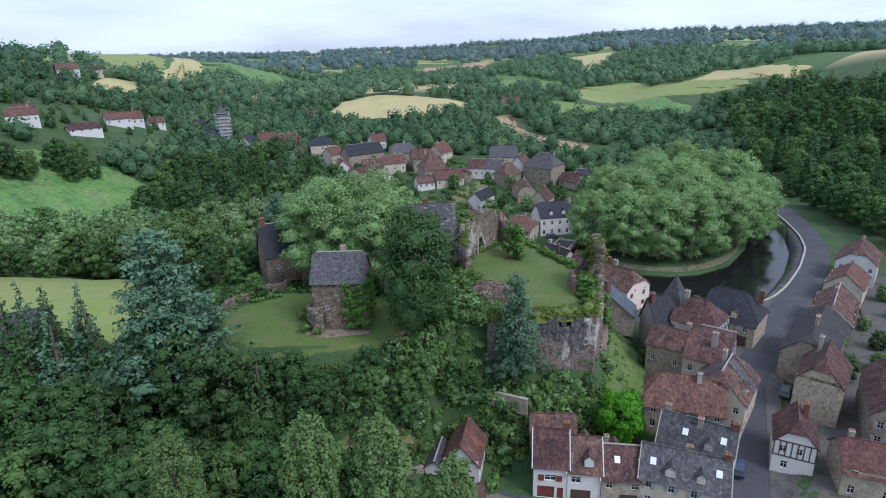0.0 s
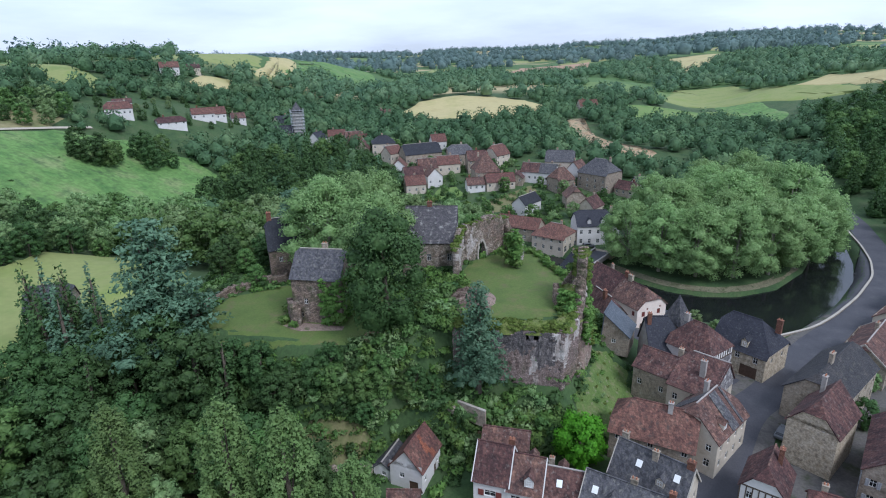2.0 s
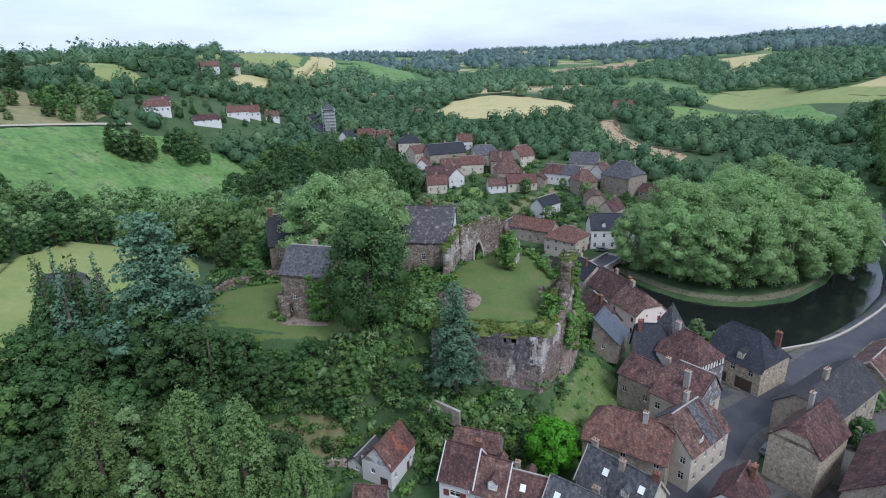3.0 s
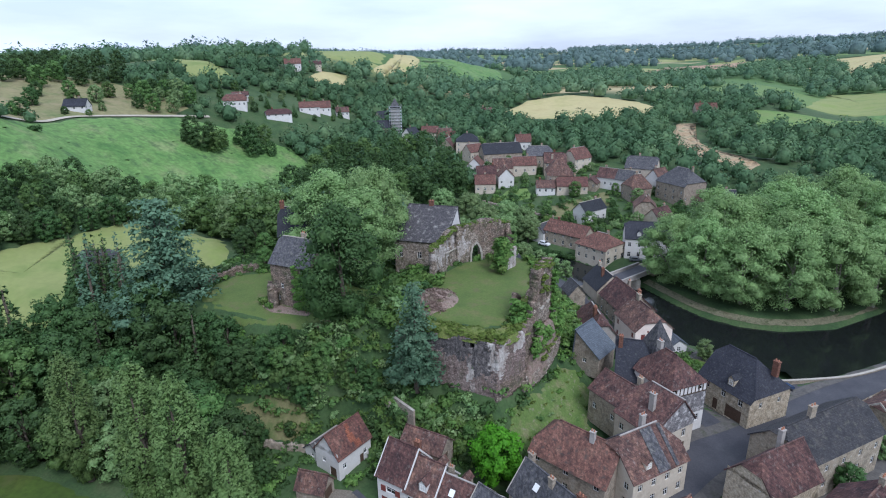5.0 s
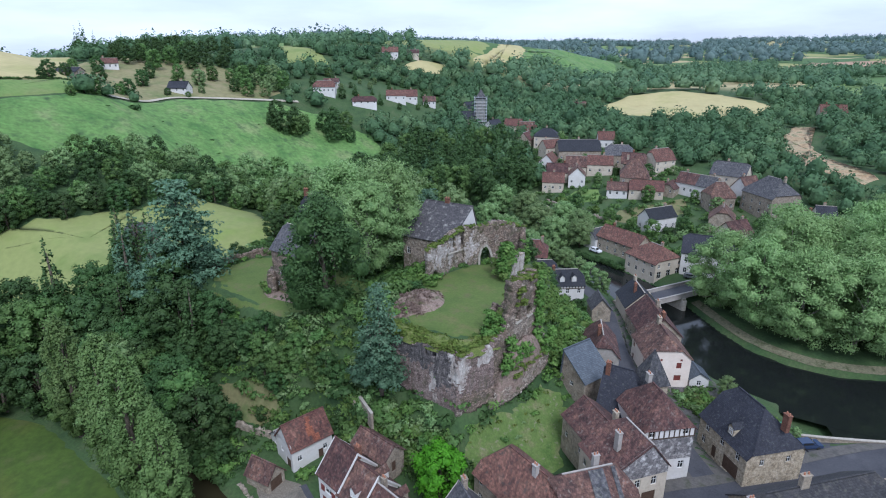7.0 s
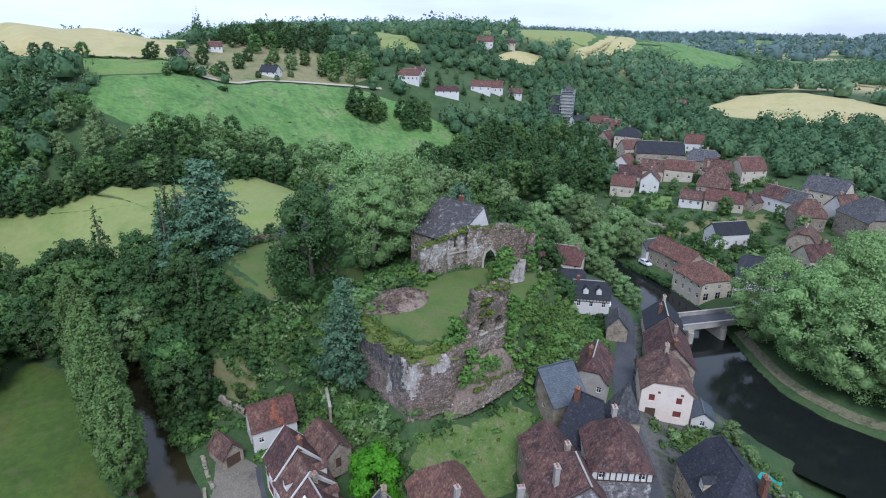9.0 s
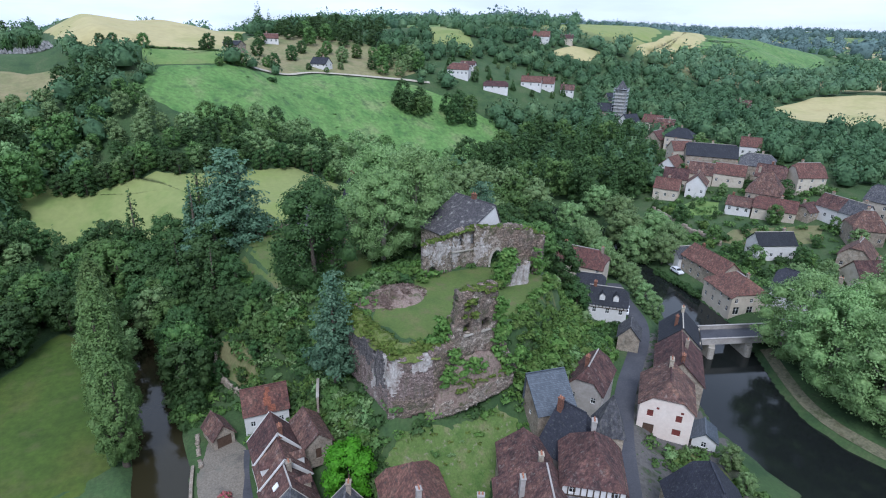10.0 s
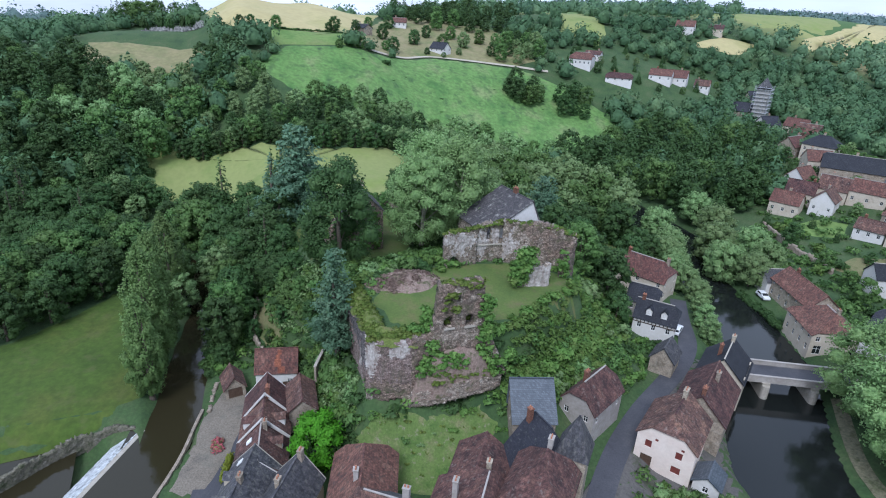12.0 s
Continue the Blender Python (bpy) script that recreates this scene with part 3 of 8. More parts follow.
tagged(ground, "rough green valley ground with wooded hills around", "ground", kind="structure")


def soft_outline(poly, step, wobble, seed):
    r = np.random.RandomState(seed)
    pts = []
    for a, b in zip(poly, np.roll(poly, -1, 0)):
        n = max(1, int(np.hypot(*(b - a)) / step))
        for k in range(n):
            pts.append(a + (b - a) * k / n + r.uniform(-wobble, wobble, 2))
    return np.array(pts)


def patch(name, corners, material, label, lift=0.08, step=2.0, wobble=0.4, category="grass", seed=1):
    """A piece of ground cover that lies on the ground."""
    edge = soft_outline(np.array(corners, float), step, wobble, seed)
    mid = edge.mean(0)
    rings = max(4, int(np.hypot(*(edge - mid).T).max() / step))
    verts, faces = [], []
    n = len(edge)
    for k in range(1, rings + 1):
        p = mid + (edge - mid) * k / rings
        z = height(p[:, 0], p[:, 1]) + (lift if k < rings else -0.05)
        verts += [(*q, h) for q, h in zip(p, z)]
    for k in range(rings - 1):
        faces += [(k * n + i, k * n + (i + 1) % n, (k + 1) * n + (i + 1) % n, (k + 1) * n + i) for i in range(n)]
    verts.append((*mid, float(height(*mid)) + lift))
    s = Shape()
    s.v, s.f = verts, faces + [(len(verts) - 1, (i + 1) % n, i) for i in range(n)]
    s.f = [f[::-1] for f in s.f]
    ob = new(name, s.mesh(name, material, True))
    return tagged(ob, label, category, kind="structure")


def strip(name, line, width, material, label, category, lift=0.1, level=None, step=1.5, height_at=None):
    """A ribbon along a line: a road, or water at a level."""
    line = np.asarray(line, float)
    pts = [line[0]]
    for a, b in zip(line, line[1:]):
        n = max(1, int(np.hypot(*(b - a)) / step))
        pts += [a + (b - a) * k / n for k in range(1, n + 1)]
    pts = np.array(pts)
    for _ in range(8):
        pts[1:-1] = (pts[:-2] + 2 * pts[1:-1] + pts[2:]) / 4
    d = np.gradient(pts, axis=0)
    d /= np.hypot(*d.T)[:, None]
    side = np.stack([-d[:, 1], d[:, 0]], 1)
    cols = 5
    verts, faces = [], []
    for k in range(cols):
        q = pts + side * width * (k / (cols - 1) - 0.5)
        z = np.full(len(q), level) if level is not None else height(q[:, 0], q[:, 1]) + lift
        verts += [(*a, h) for a, h in zip(q, z)]
    n = len(pts)
    for k in range(cols - 1):
        faces += [((k + 1) * n + i, k * n + i, k * n + i + 1, (k + 1) * n + i + 1) for i in range(n - 1)]
    s = Shape()
    s.v, s.f = verts, faces
    ob = new(name, s.mesh(name, material, True))
    return tagged(ob, label, category, kind="structure"), pts, side


strip("water", RIVER, 2 * RIVER_HALF + 3, M_WATER, "dark slow river water below the bridge and plane trees", "water", level=0.0)
strip("water", BASIN, 17.5, M_WATER, "wide dark basin of the river below the quay", "water", level=-0.02)
strip("water", POOL, 2 * POOL_HALF + 3, M_WATER_GREEN, "murky green mill pool above a weir", "water", level=-1.5)
strip("water", TAIL, 16, M_WATER_GREEN, "river water below the weir", "water", level=-3.5)
strip("road", ROAD, 7.0, M_ASPHALT, "grey asphalt village street bending along the river", "road", lift=0.1)
strip("road", LANE, 3.6, M_ASPHALT, "narrow asphalt lane between old houses", "road", lift=0.09)
strip("road", FRONT, 5.4, M_ASPHALT, "asphalt lane in front of the row houses", "road", lift=0.08)

patch("yard", [(28, -82), (44, -66), (56, -45), (47, -27), (38, -17), (26, 0), (18, 10), (24, 16), (34, 12), (46, -4), (56, -16), (66, -24), (60, -36), (50, -52), (40, -78)], M_YARD, "trodden ground and paving between the old houses", lift=0.03, category="yard", wobble=0.5)
patch("yard", [(40, -80), (50, -62), (60, -48), (74, -30), (92, -12), (106, 2), (120, 4), (122, -14), (100, -26), (80, -46), (70, -70), (60, -84)], M_YARD, "paved yards behind the street houses", lift=0.03, category="yard", wobble=0.5)
patch("yard", [(8, -73.6), (2, -71.6), (-2, -73), (-3, -76.6), (1, -78.6), (6, -80.9), (12, -81.9), (20, -84.6), (22, -80), (14, -75.6)], M_GRAVEL, "pale gravelled forecourt beside the mill pool", lift=0.12, category="yard", wobble=0.2)
k = np.gradient(RIVER, axis=0)
k /= np.hypot(*k.T)[:, None]
strip("bank", RIVER[3:10] + 10.8 * np.stack([k[3:10, 1], -k[3:10, 0]], 1), 2.2, M_DRYBANK, "dry pale grass along the water's edge", "grass", lift=0.12)
for off, wide in ((4.6, 2.4), (-4.4, 2.0)):
    k = np.gradient(ROAD, axis=0)
    k /= np.hypot(*k.T)[:, None]
    edge_line = ROAD[4:13] + off * np.stack([k[4:13, 1], -k[4:13, 0]], 1)
    strip("pavement", edge_line, wide, M_YARD, "worn grey pavement beside the street", "pavement", lift=0.16)
patch("pavement", [(58, -26), (61, -20), (66, -17.3), (77, -10.9), (84.4, -3.5), (95, 8.9), (106, 24.9), (111.6, 38), (116, 53), (118, 53), (113.6, 38), (108, 25), (97, 8), (87, -5), (79, -13), (70, -22), (62, -28)], M_ASPHALT, "asphalt quay beside the river", lift=0.07, category="pavement", wobble=0.1)
patch("earth", [(-15, -58.5), (-7, -57), (-3, -52), (-9, -50), (-14, -54)], M_EARTH, "bare reddish earth below the dark tree", lift=0.14, category="ground")
patch("earth", [(6, -60.4), (12, -61), (13, -62.6), (7, -62.6)], M_EARTH, "small earth terrace on the slope", lift=0.14, category="ground")
patch("earth", [(-31, -53), (-26, -54.6), (-17, -53.6), (-17, -51.6), (-29, -51)], M_RUBBLE, "rubble at the foot of the tower house", lift=0.14, category="ground")
patch("garden", [(-26, -68), (-19, -65.2), (-11, -64.6), (-8.4, -66.6), (-12.4, -69), (-20, -70.8)], M_GARDEN, "dry garden lawn above the mill pool", lift=0.1)
patch("lawn", [(-48, -54), (-47, -42), (-38, -34), (-14, -37), (-8, -46), (-10, -57), (-22, -59.5), (-40, -59)], M_LAWN, "mown lawn before the castle tower house")
patch("lawn", [(-1.5, -36), (0.5, -24), (5, -18), (10, -14.5), (15, -13), (16.2, -17), (18.8, -25), (20.8, -32), (20.6, -50), (9, -53.5), (1, -46)], M_LAWN, "mown grass court inside the ruined castle walls")
patch("lawn", [(21.6, -56.6), (24.2, -49), (26.2, -44), (26.4, -38), (28.5, -37.4), (33, -40), (34.6, -48), (33, -54), (29.4, -60), (24.4, -60.4)], M_ROUGH, "rough stony grass slope below the castle wall", wobble=0.7)
patch("lawn", [(-44, 26), (-36, 35), (-24, 31), (-19, 26), (-21, 17), (-34, 17)], M_LAWN, "green lawn beyond the castle rock")
patch("meadow", [(-52, -98.4), (-56, -93.5), (-46, -89.6), (-20, -89.5), (-4, -90.5), (2, -99), (6, -112), (-14, -128), (-30, -124), (-31, -117), (-37, -110), (-44, -102.5)], M_MEADOW, "bright green mown meadow by the mill pool")
patch("field", [(-140, -98), (-128, -108), (-94, -82), (-74, -60), (-67, -40), (-69, -22), (-86, -8), (-106, 0), (-116, -14), (-116, -32), (-117, -54), (-128, -82)], M_HAY, "pale yellow-green hay field behind the castle", step=2.5, wobble=1, lift=0.45)
patch("field", [(-95, 285), (-88, 330), (-64, 362), (-30, 360), (-4, 340), (20, 315), (2, 285), (-32, 258), (-64, 258)], M_DRY, "pale dry field on a rise beyond the village", step=6, wobble=2, lift=0.4)
for corners, cover, words in (
    ([(-60, 820), (-60, 1400), (110, 1350), (75, 830)], M_TAN, "reddish ploughed field far across the valley"),
    ([(113, 376), (150, 540), (201, 498), (196, 430), (178, 350), (152, 372)], M_HAY, "yellowing field among hedges"),
    ([(74, 264), (75, 318), (100, 332), (150, 346), (160, 318), (124, 300), (98, 272)], M_PASTURE_GREEN, "green field beside the valley road"),
    ([(150, 372), (178, 350), (178, 288), (160, 262), (150, 300)], M_MEADOW_FAR, "green field among hedges"),
    ([(-335, 300), (-310, 330), (-345, 420), (-300, 440), (-262, 405), (-243, 360), (-252, 307)], M_HAY, "yellow-green hill field beyond the villas"),
    ([(-229, 323), (-246, 380), (-300, 520), (-262, 480), (-236, 430), (-221, 325)], M_DRY, "pale mown field on the hillside"),
    ([(-230, 381), (-300, 620), (-340, 760), (-260, 760), (-215, 640), (-205, 540), (-229, 489)], M_MEADOW_FAR, "blue-green meadow sloping into the valley"),
    ([(-221, 218), (-236, 256), (-226, 282), (-210, 242)], M_DRY, "dry paddock behind the villas"),
    ([(-338, 163), (-352, 209), (-249, 168), (-223, 147), (-249, 136)], M_HAY, "olive pasture on the hilltop"),
    ([(340, 640), (540, 1150), (760, 1500), (800, 1250), (600, 1020)], M_HAY, "pale field on the eastern heights"),
    ([(219, 400), (263, 440), (268, 300), (242, 270), (236, 350)], M_DRY, "dry strip field above the wooded slope"),
    ([(150, 372), (178, 350), (230, 300), (236, 350), (222, 400), (200, 440)], M_HAY, "mown field below the dry strip"),
    ([(-172, -123), (-173, -96), (-161, -88), (-155, -114)], M_HAY, "olive pasture corner beside the woods"),
    ([(-420, 560), (-400, 800), (-520, 900), (-560, 640)], M_HAY, "far yellow-green field"),
    ([(180, 640), (260, 760), (300, 900), (210, 900)], M_DRY, "far straw-coloured field"),
    ([(-160, 900), (-120, 1250), (-260, 1300), (-250, 950)], M_HAY, "far pale pasture")):
    patch("field", corners, cover, words, step=8, wobble=2, lift=0.6)
FENCE = [(-183, -46), (-185.5, -34), (-187, -22), (-190.5, -5), (-198, 13), (-204, 30), (-201, 58), (-198, 80), (-192, 96)]
patch("meadow", [*FENCE[:8], (-180, 100), (-156, 112), (-128, 104), (-118, 74), (-126, 40), (-136, 10), (-142, -14), (-148, -42), (-166, -58)], M_MEADOW_FAR, "green hillside meadow with darker tufts", step=4, wobble=1.0, lift=0.3)
patch("meadow", [(-184, -48), (-186.5, -34), (-188, -22), (-191.5, -5), (-206, -10), (-203, -30), (-204, -60), (-192, -60)], M_PASTURE_GREEN, "fresh green pasture above the fence line", step=3, wobble=0.6, lift=0.35)
patch("field", [(-178, -122), (-180, -86), (-190, -76), (-204, -82), (-212, -104), (-216, -126), (-196, -130)], M_PASTURE, "dry stubble field below the cemetery", step=3, wobble=0.8, lift=0.4)
patch("field", [(-206, -64), (-204.5, -30), (-207.5, -10), (-240, 2), (-280, 18), (-340, 44), (-400, 0), (-320, -80), (-262, -76), (-226, -74)], M_DRY, "straw-coloured hilltop field", step=3, wobble=0.8, lift=0.4)
patch("field", [(-206, -8), (-193, -4), (-200, 13), (-206, 30), (-203, 58), (-200, 80), (-206, 96), (-262, 96), (-310, 70), (-280, 22), (-240, 5)], M_PASTURE, "dry olive pasture above the hill meadow", step=4, wobble=1.2, lift=0.4)
strip("track", np.array(FENCE[3:]) - (1.8, 0), 2.2, M_TRACK, "pale farm track along the meadow fence", "track", lift=0.5, step=2.0)
patch("garden", [(-34, 99), (-24, 97), (-18, 103), (-24, 113), (-32, 110)], M_PASTURE_GREEN, "green garden plots below village houses", step=3, lift=0.12)
patch("garden", [(42.4, -17.2), (45.5, -14), (50, -13.5), (55, -15.5), (58, -19.5), (55, -23), (49, -22), (45.4, -20.2)], M_LAWN, "small grass garden above the river wall", step=1.5, lift=0.2)
patch("garden", [(-8, 82), (3, 86), (7, 93), (16, 104), (10, 116), (0, 106), (-9, 95)], M_GARDEN, "walled garden grass", step=3, lift=0.12)
patch("bank", [(37, 27), (46, 19.5), (58, 14.8), (70, 16), (82, 22), (93, 34), (100, 48), (90, 54), (60, 44), (38, 38)], M_GROUND, "shaded grass bank under the plane trees", step=3, lift=0.12)
patch("bank", [(31, 262), (29, 226), (36, 195), (46, 169), (60, 152), (66, 150), (70, 156), (57, 171), (47, 198), (39, 230), (38, 262)], M_SAND, "sandy cutting beside the valley road", step=4, wobble=2, lift=0.6)


# ---- trees ----
def leaf_cloud(blobs, count, leaf, seed, flat=0.0):
    """Small leaf triangles over blobs (x, y, z, rx, rz), with normals that follow the clumps' roundness."""
    r = np.random.RandomState(seed)
    blobs = np.asarray(blobs, float)
    area = blobs[:, 3] ** 2
    which = r.choice(len(blobs), count, p=area / area.sum())
    b = blobs[which]
    d = r.normal(size=(count, 3))
    d /= np.linalg.norm(d, axis=1)[:, None]
    d[:, 2] = np.where(d[:, 2] < -0.35, -d[:, 2], d[:, 2])
    reach = r.uniform(0.62, 1.14, count)[:, None]
    c = b[:, :3] + d * reach * np.stack([b[:, 3], b[:, 3], b[:, 4]], 1)
    n = d + r.normal(scale=0.55, size=(count, 3))
    n[:, 2] += 0.35 + flat
    n /= np.linalg.norm(n, axis=1)[:, None]
    t = np.cross(n, r.normal(size=(count, 3)))
    t /= np.linalg.norm(t, axis=1)[:, None]
    s = np.cross(n, t)
    size = leaf * r.uniform(0.6, 1.35, count)[:, None]
    v = np.stack([c + t * size, c - 0.6 * t * size + 0.75 * s * size, c - 0.6 * t * size - 0.75 * s * size], 1).reshape(-1, 3)
    middle = np.average(blobs[:, :3], axis=0, weights=area)
    out = c - middle
    out /= np.linalg.norm(out, axis=1)[:, None] + 1e-6
    nrm = 0.45 * d + 0.65 * out + 0.55 * n
    nrm /= np.linalg.norm(nrm, axis=1)[:, None]
    return v, np.arange(count * 3).reshape(-1, 3), np.repeat(nrm, 3, axis=0)


def turned(cloud, x, y, z, a, s):
    """A leaf cloud scaled by s, turned by a and set down at a place."""
    c, q = math.cos(a), math.sin(a)
    v, n = cloud[0] * s, cloud[2]
    return (np.stack([x + v[:, 0] * c - v[:, 1] * q, y + v[:, 0] * q + v[:, 1] * c, z + v[:, 2]], 1),
            np.stack([n[:, 0] * c - n[:, 1] * q, n[:, 0] * q + n[:, 1] * c, n[:, 2]], 1))


def leafy(name, clouds, material):
    """One mesh of several placed leaf clouds."""
    v, n = np.concatenate([c[0] for c in clouds]), np.concatenate([c[1] for c in clouds])
    return raw_mesh(name, v, np.arange(len(v)).reshape(-1, 3), material, normals=n)


def crown_blobs(kind, tall, wide, seed):
    """Clumps of a crown for a tree of that height and crown radius."""
    r = np.random.RandomState(seed)
    out = []
    if kind == "broad":
        low = 0.1 * tall
        limbs = 30 if wide < 8 else 46
        for k in range(limbs):
            h = (k + r.uniform(0.1, 0.9)) / limbs
            a = 2.4 * k + r.uniform(-0.5, 0.5)
            reach = wide * math.sqrt(max(0.06, 1 - (1.8 * h - 0.8) ** 2)) * (r.uniform(0.55, 0.74) if wide < 8 else r.uniform(0.4, 0.8))
            cx, cy, cz = reach * math.cos(a), reach * math.sin(a), low + (tall - low) * (0.04 + 0.8 * h)
            out.append((cx, cy, cz, wide * (r.uniform(0.24, 0.31) if wide < 8 else r.uniform(0.17, 0.23)), wide * (r.uniform(0.2, 0.27) if wide < 8 else r.uniform(0.15, 0.2))))
            for _ in range(7 if wide < 8 else 11):
                d = r.normal(size=3)
                d /= np.linalg.norm(d)
                far_ = wide * (r.uniform(0.16, 0.3) if wide < 8 else r.uniform(0.12, 0.26))
                out.append((cx + d[0] * far_, cy + d[1] * far_, cz + (d[2] if d[2] > 0 else 0.5 * d[2]) * far_ * 0.8, wide * (r.uniform(0.1, 0.17) if wide < 8 else r.uniform(0.07, 0.14)), wide * (r.uniform(0.09, 0.14) if wide < 8 else r.uniform(0.06, 0.12))))
    elif kind == "column":
        for k in range(60):
            h = (k + r.uniform(0, 1)) / 60
            a, q = r.uniform(0, 6.28), r.uniform(0.3, 1) ** 0.5
            reach = wide * (0.5 + 0.42 * math.sin(3.14 * h ** 0.75)) * (1 if h < 0.75 else 1.9 - 1.2 * h)
            out.append((reach * q * math.cos(a), reach * q * math.sin(a), tall * (0.07 + 0.85 * h), wide * r.uniform(0.26, 0.4), wide * r.uniform(0.26, 0.4)))
    elif kind == "poplar":
        for k in range(150):
            h = ((k + 0.5) / 150) ** 0.9
            reach = wide * min(1, 0.5 + 2.2 * h) * (1 - h ** 4.5) ** 0.6 * 0.76
            a, q = 2.4 * k + r.uniform(-0.4, 0.4), r.uniform(0.45, 1.0)
            out.append((reach * math.cos(a) * q, reach * math.sin(a) * q, tall * (0.06 + 0.88 * h) + r.uniform(-0.5, 0.5), wide * r.uniform(0.13, 0.22) * (1.15 - 0.5 * h), wide * r.uniform(0.26, 0.44)))
    elif kind == "fir":
        for k in range(16):
            h = k / 15
            n = max(1, int(9 * (1 - h)) + 1)
            for i in range(n):
                a = 6.28 * i / n + r.uniform(-0.4, 0.4)
                reach = wide * (1 - h) ** 0.85 * r.uniform(0.55, 1.0)
                out.append((reach * 0.72 * math.cos(a), reach * 0.72 * math.sin(a), tall * (0.06 + 0.9 * h), max(0.45, reach * 0.42), 0.4 + 0.045 * tall))
    elif kind == "cedar":
        for k in range(14):
            h = k / 13
            n = int(11 - 6 * h)
            for i in range(n):
                a = 6.28 * i / n + r.uniform(-0.5, 0.5)
                reach = wide * (1 - 0.72 * h) * r.uniform(0.6, 1.1)
                for q in (0.35, 0.7, 1.0):
                    out.append((reach * q * math.cos(a), reach * q * math.sin(a), tall * (0.16 + 0.8 * h) + r.uniform(-0.4, 0.4), wide * 0.21 * (1.15 - 0.5 * h), 0.6))
    return out


ICO = [(0, 0, 1)] + [(0.894 * math.cos(1.2566 * k), 0.894 * math.sin(1.2566 * k), 0.447) for k in range(5)] + [(0.894 * math.cos(1.2566 * k + 0.628), 0.894 * math.sin(1.2566 * k + 0.628), -0.447) for k in range(5)]
ICO_F = [(0, 1 + k, 1 + (k + 1) % 5) for k in range(5)] + [(1 + k, 6 + k, 1 + (k + 1) % 5) for k in range(5)] + [(1 + (k + 1) % 5, 6 + k, 6 + (k + 1) % 5) for k in range(5)]
CORE = np.array([ICO[i] for f in ICO_F for i in f])


def with_cores(cloud, blobs, share=0.8):
    """A leaf cloud with rough solid clumps inside it, so that no light falls through."""
    vs, ns = [cloud[0]], [cloud[2]]
    for x, y, z, w, h in blobs:
        vs.append(np.array([x, y, z]) + CORE * np.array([w, w, h]) * share)
        ns.append(CORE)
    return np.concatenate(vs), None, np.concatenate(ns)


def crown_of(kind, tall, wide, count, leaf, seed):
    blobs = crown_blobs(kind, tall, wide, seed)
    big = sorted(blobs, key=lambda b: -b[3])[:14]
    return with_cores(leaf_cloud(blobs, count, leaf, seed + 10), big)


def tree_mesh_set(kind, tall, wide, count, leaf, leaf_mat, bark, seed):
    """Trunk and crown meshes of one tree."""
    r = np.random.RandomState(seed)
    blobs = crown_blobs(kind, tall, wide, seed)
    cloud = leaf_cloud(blobs, count, leaf, seed + 1, 0.5 if kind == "cedar" else 0.0)
    v, _, n = with_cores(cloud, sorted(blobs, key=lambda b: -b[3])[:32], 0.76)
    crown = raw_mesh("crown", v, np.arange(len(v)).reshape(-1, 3), leaf_mat, normals=n)
    t = Shape()
    rad = 0.022 * tall + 0.06
    lean = r.uniform(-0.03, 0.03, 2) * tall
    top = {"fir": 0.86, "cedar": 0.84, "poplar": 0.8}.get(kind, 0.62)
    t.tube([(0, 0, -0.6, rad * 1.35), (0, 0, 0.5, rad), (lean[0] * 0.5, lean[1] * 0.5, tall * top * 0.5, rad * 0.7), (lean[0], lean[1], tall * top, rad * 0.15)], 8)
    for k in range(9):
        x, y, z, w, _ = blobs[r.randint(len(blobs))]
        h = min(z * 0.8, tall * top * 0.85) * r.uniform(0.55, 0.9)
        t.rod((lean[0] * h / tall, lean[1] * h / tall, h), (x * 0.85, y * 0.85, z), rad * 0.33, rad * 0.06, 5)
    return t.mesh("trunk", bark, True), crown


def make_tree(meshes, x, y, scale, turn, label, category="tree", group="", name="tree", sink=0.1, z=None):
    trunk, crown = meshes
    ground_z = float(height(x, y)) if z is None else z
    ob = empty(name, x, y, ground_z - sink, turn, label, category, group)
    ob.scale = (scale, scale, scale)
    part("trunk", trunk, None, ob)
    part("crown", crown, None, ob)
    return ob


FOREST = [tree_mesh_set("broad", 12, 4.6, 3200, 0.25, m, M_BARK, 20 + k) for k, m in enumerate((L_MID, L_DARK, L_LIGHT, L_MID, L_DARK))]
FIRS = [tree_mesh_set("fir", 16, 4.0, 3000, 0.3, m, M_BARK, 40 + k) for k, m in enumerate((L_BLUE, L_DARK))]
SPRUCE = tree_mesh_set("cedar", 19, 4.9, 8000, 0.26, L_BLUE, M_BARK, 52)
CEDARS = [tree_mesh_set("cedar", 20, 8.0, 11000, 0.34, L_BLUE, M_BARK, 50)]
POPLARS = [tree_mesh_set("poplar", 23.0, 4.4, 13000, 0.21, L_POPLAR, M_BARK, 60 + k) for k in range(2)]
PLANES = [tree_mesh_set("broad", 24, 10.5, 24000, 0.215, L_PLANE, M_BARK_PALE, 70 + k) for k in range(3)]
BRIGHT = tree_mesh_set("broad", 10, 4.3, 7500, 0.21, L_BRIGHT, M_BARK, 80)
DARKTREE = tree_mesh_set("column", 20, 6.6, 11000, 0.27, L_DARK, M_BARK, 90)
WILLOWS = [tree_mesh_set("broad", 11, 5.6, 4500, 0.27, L_LIGHT, M_BARK, 95)]


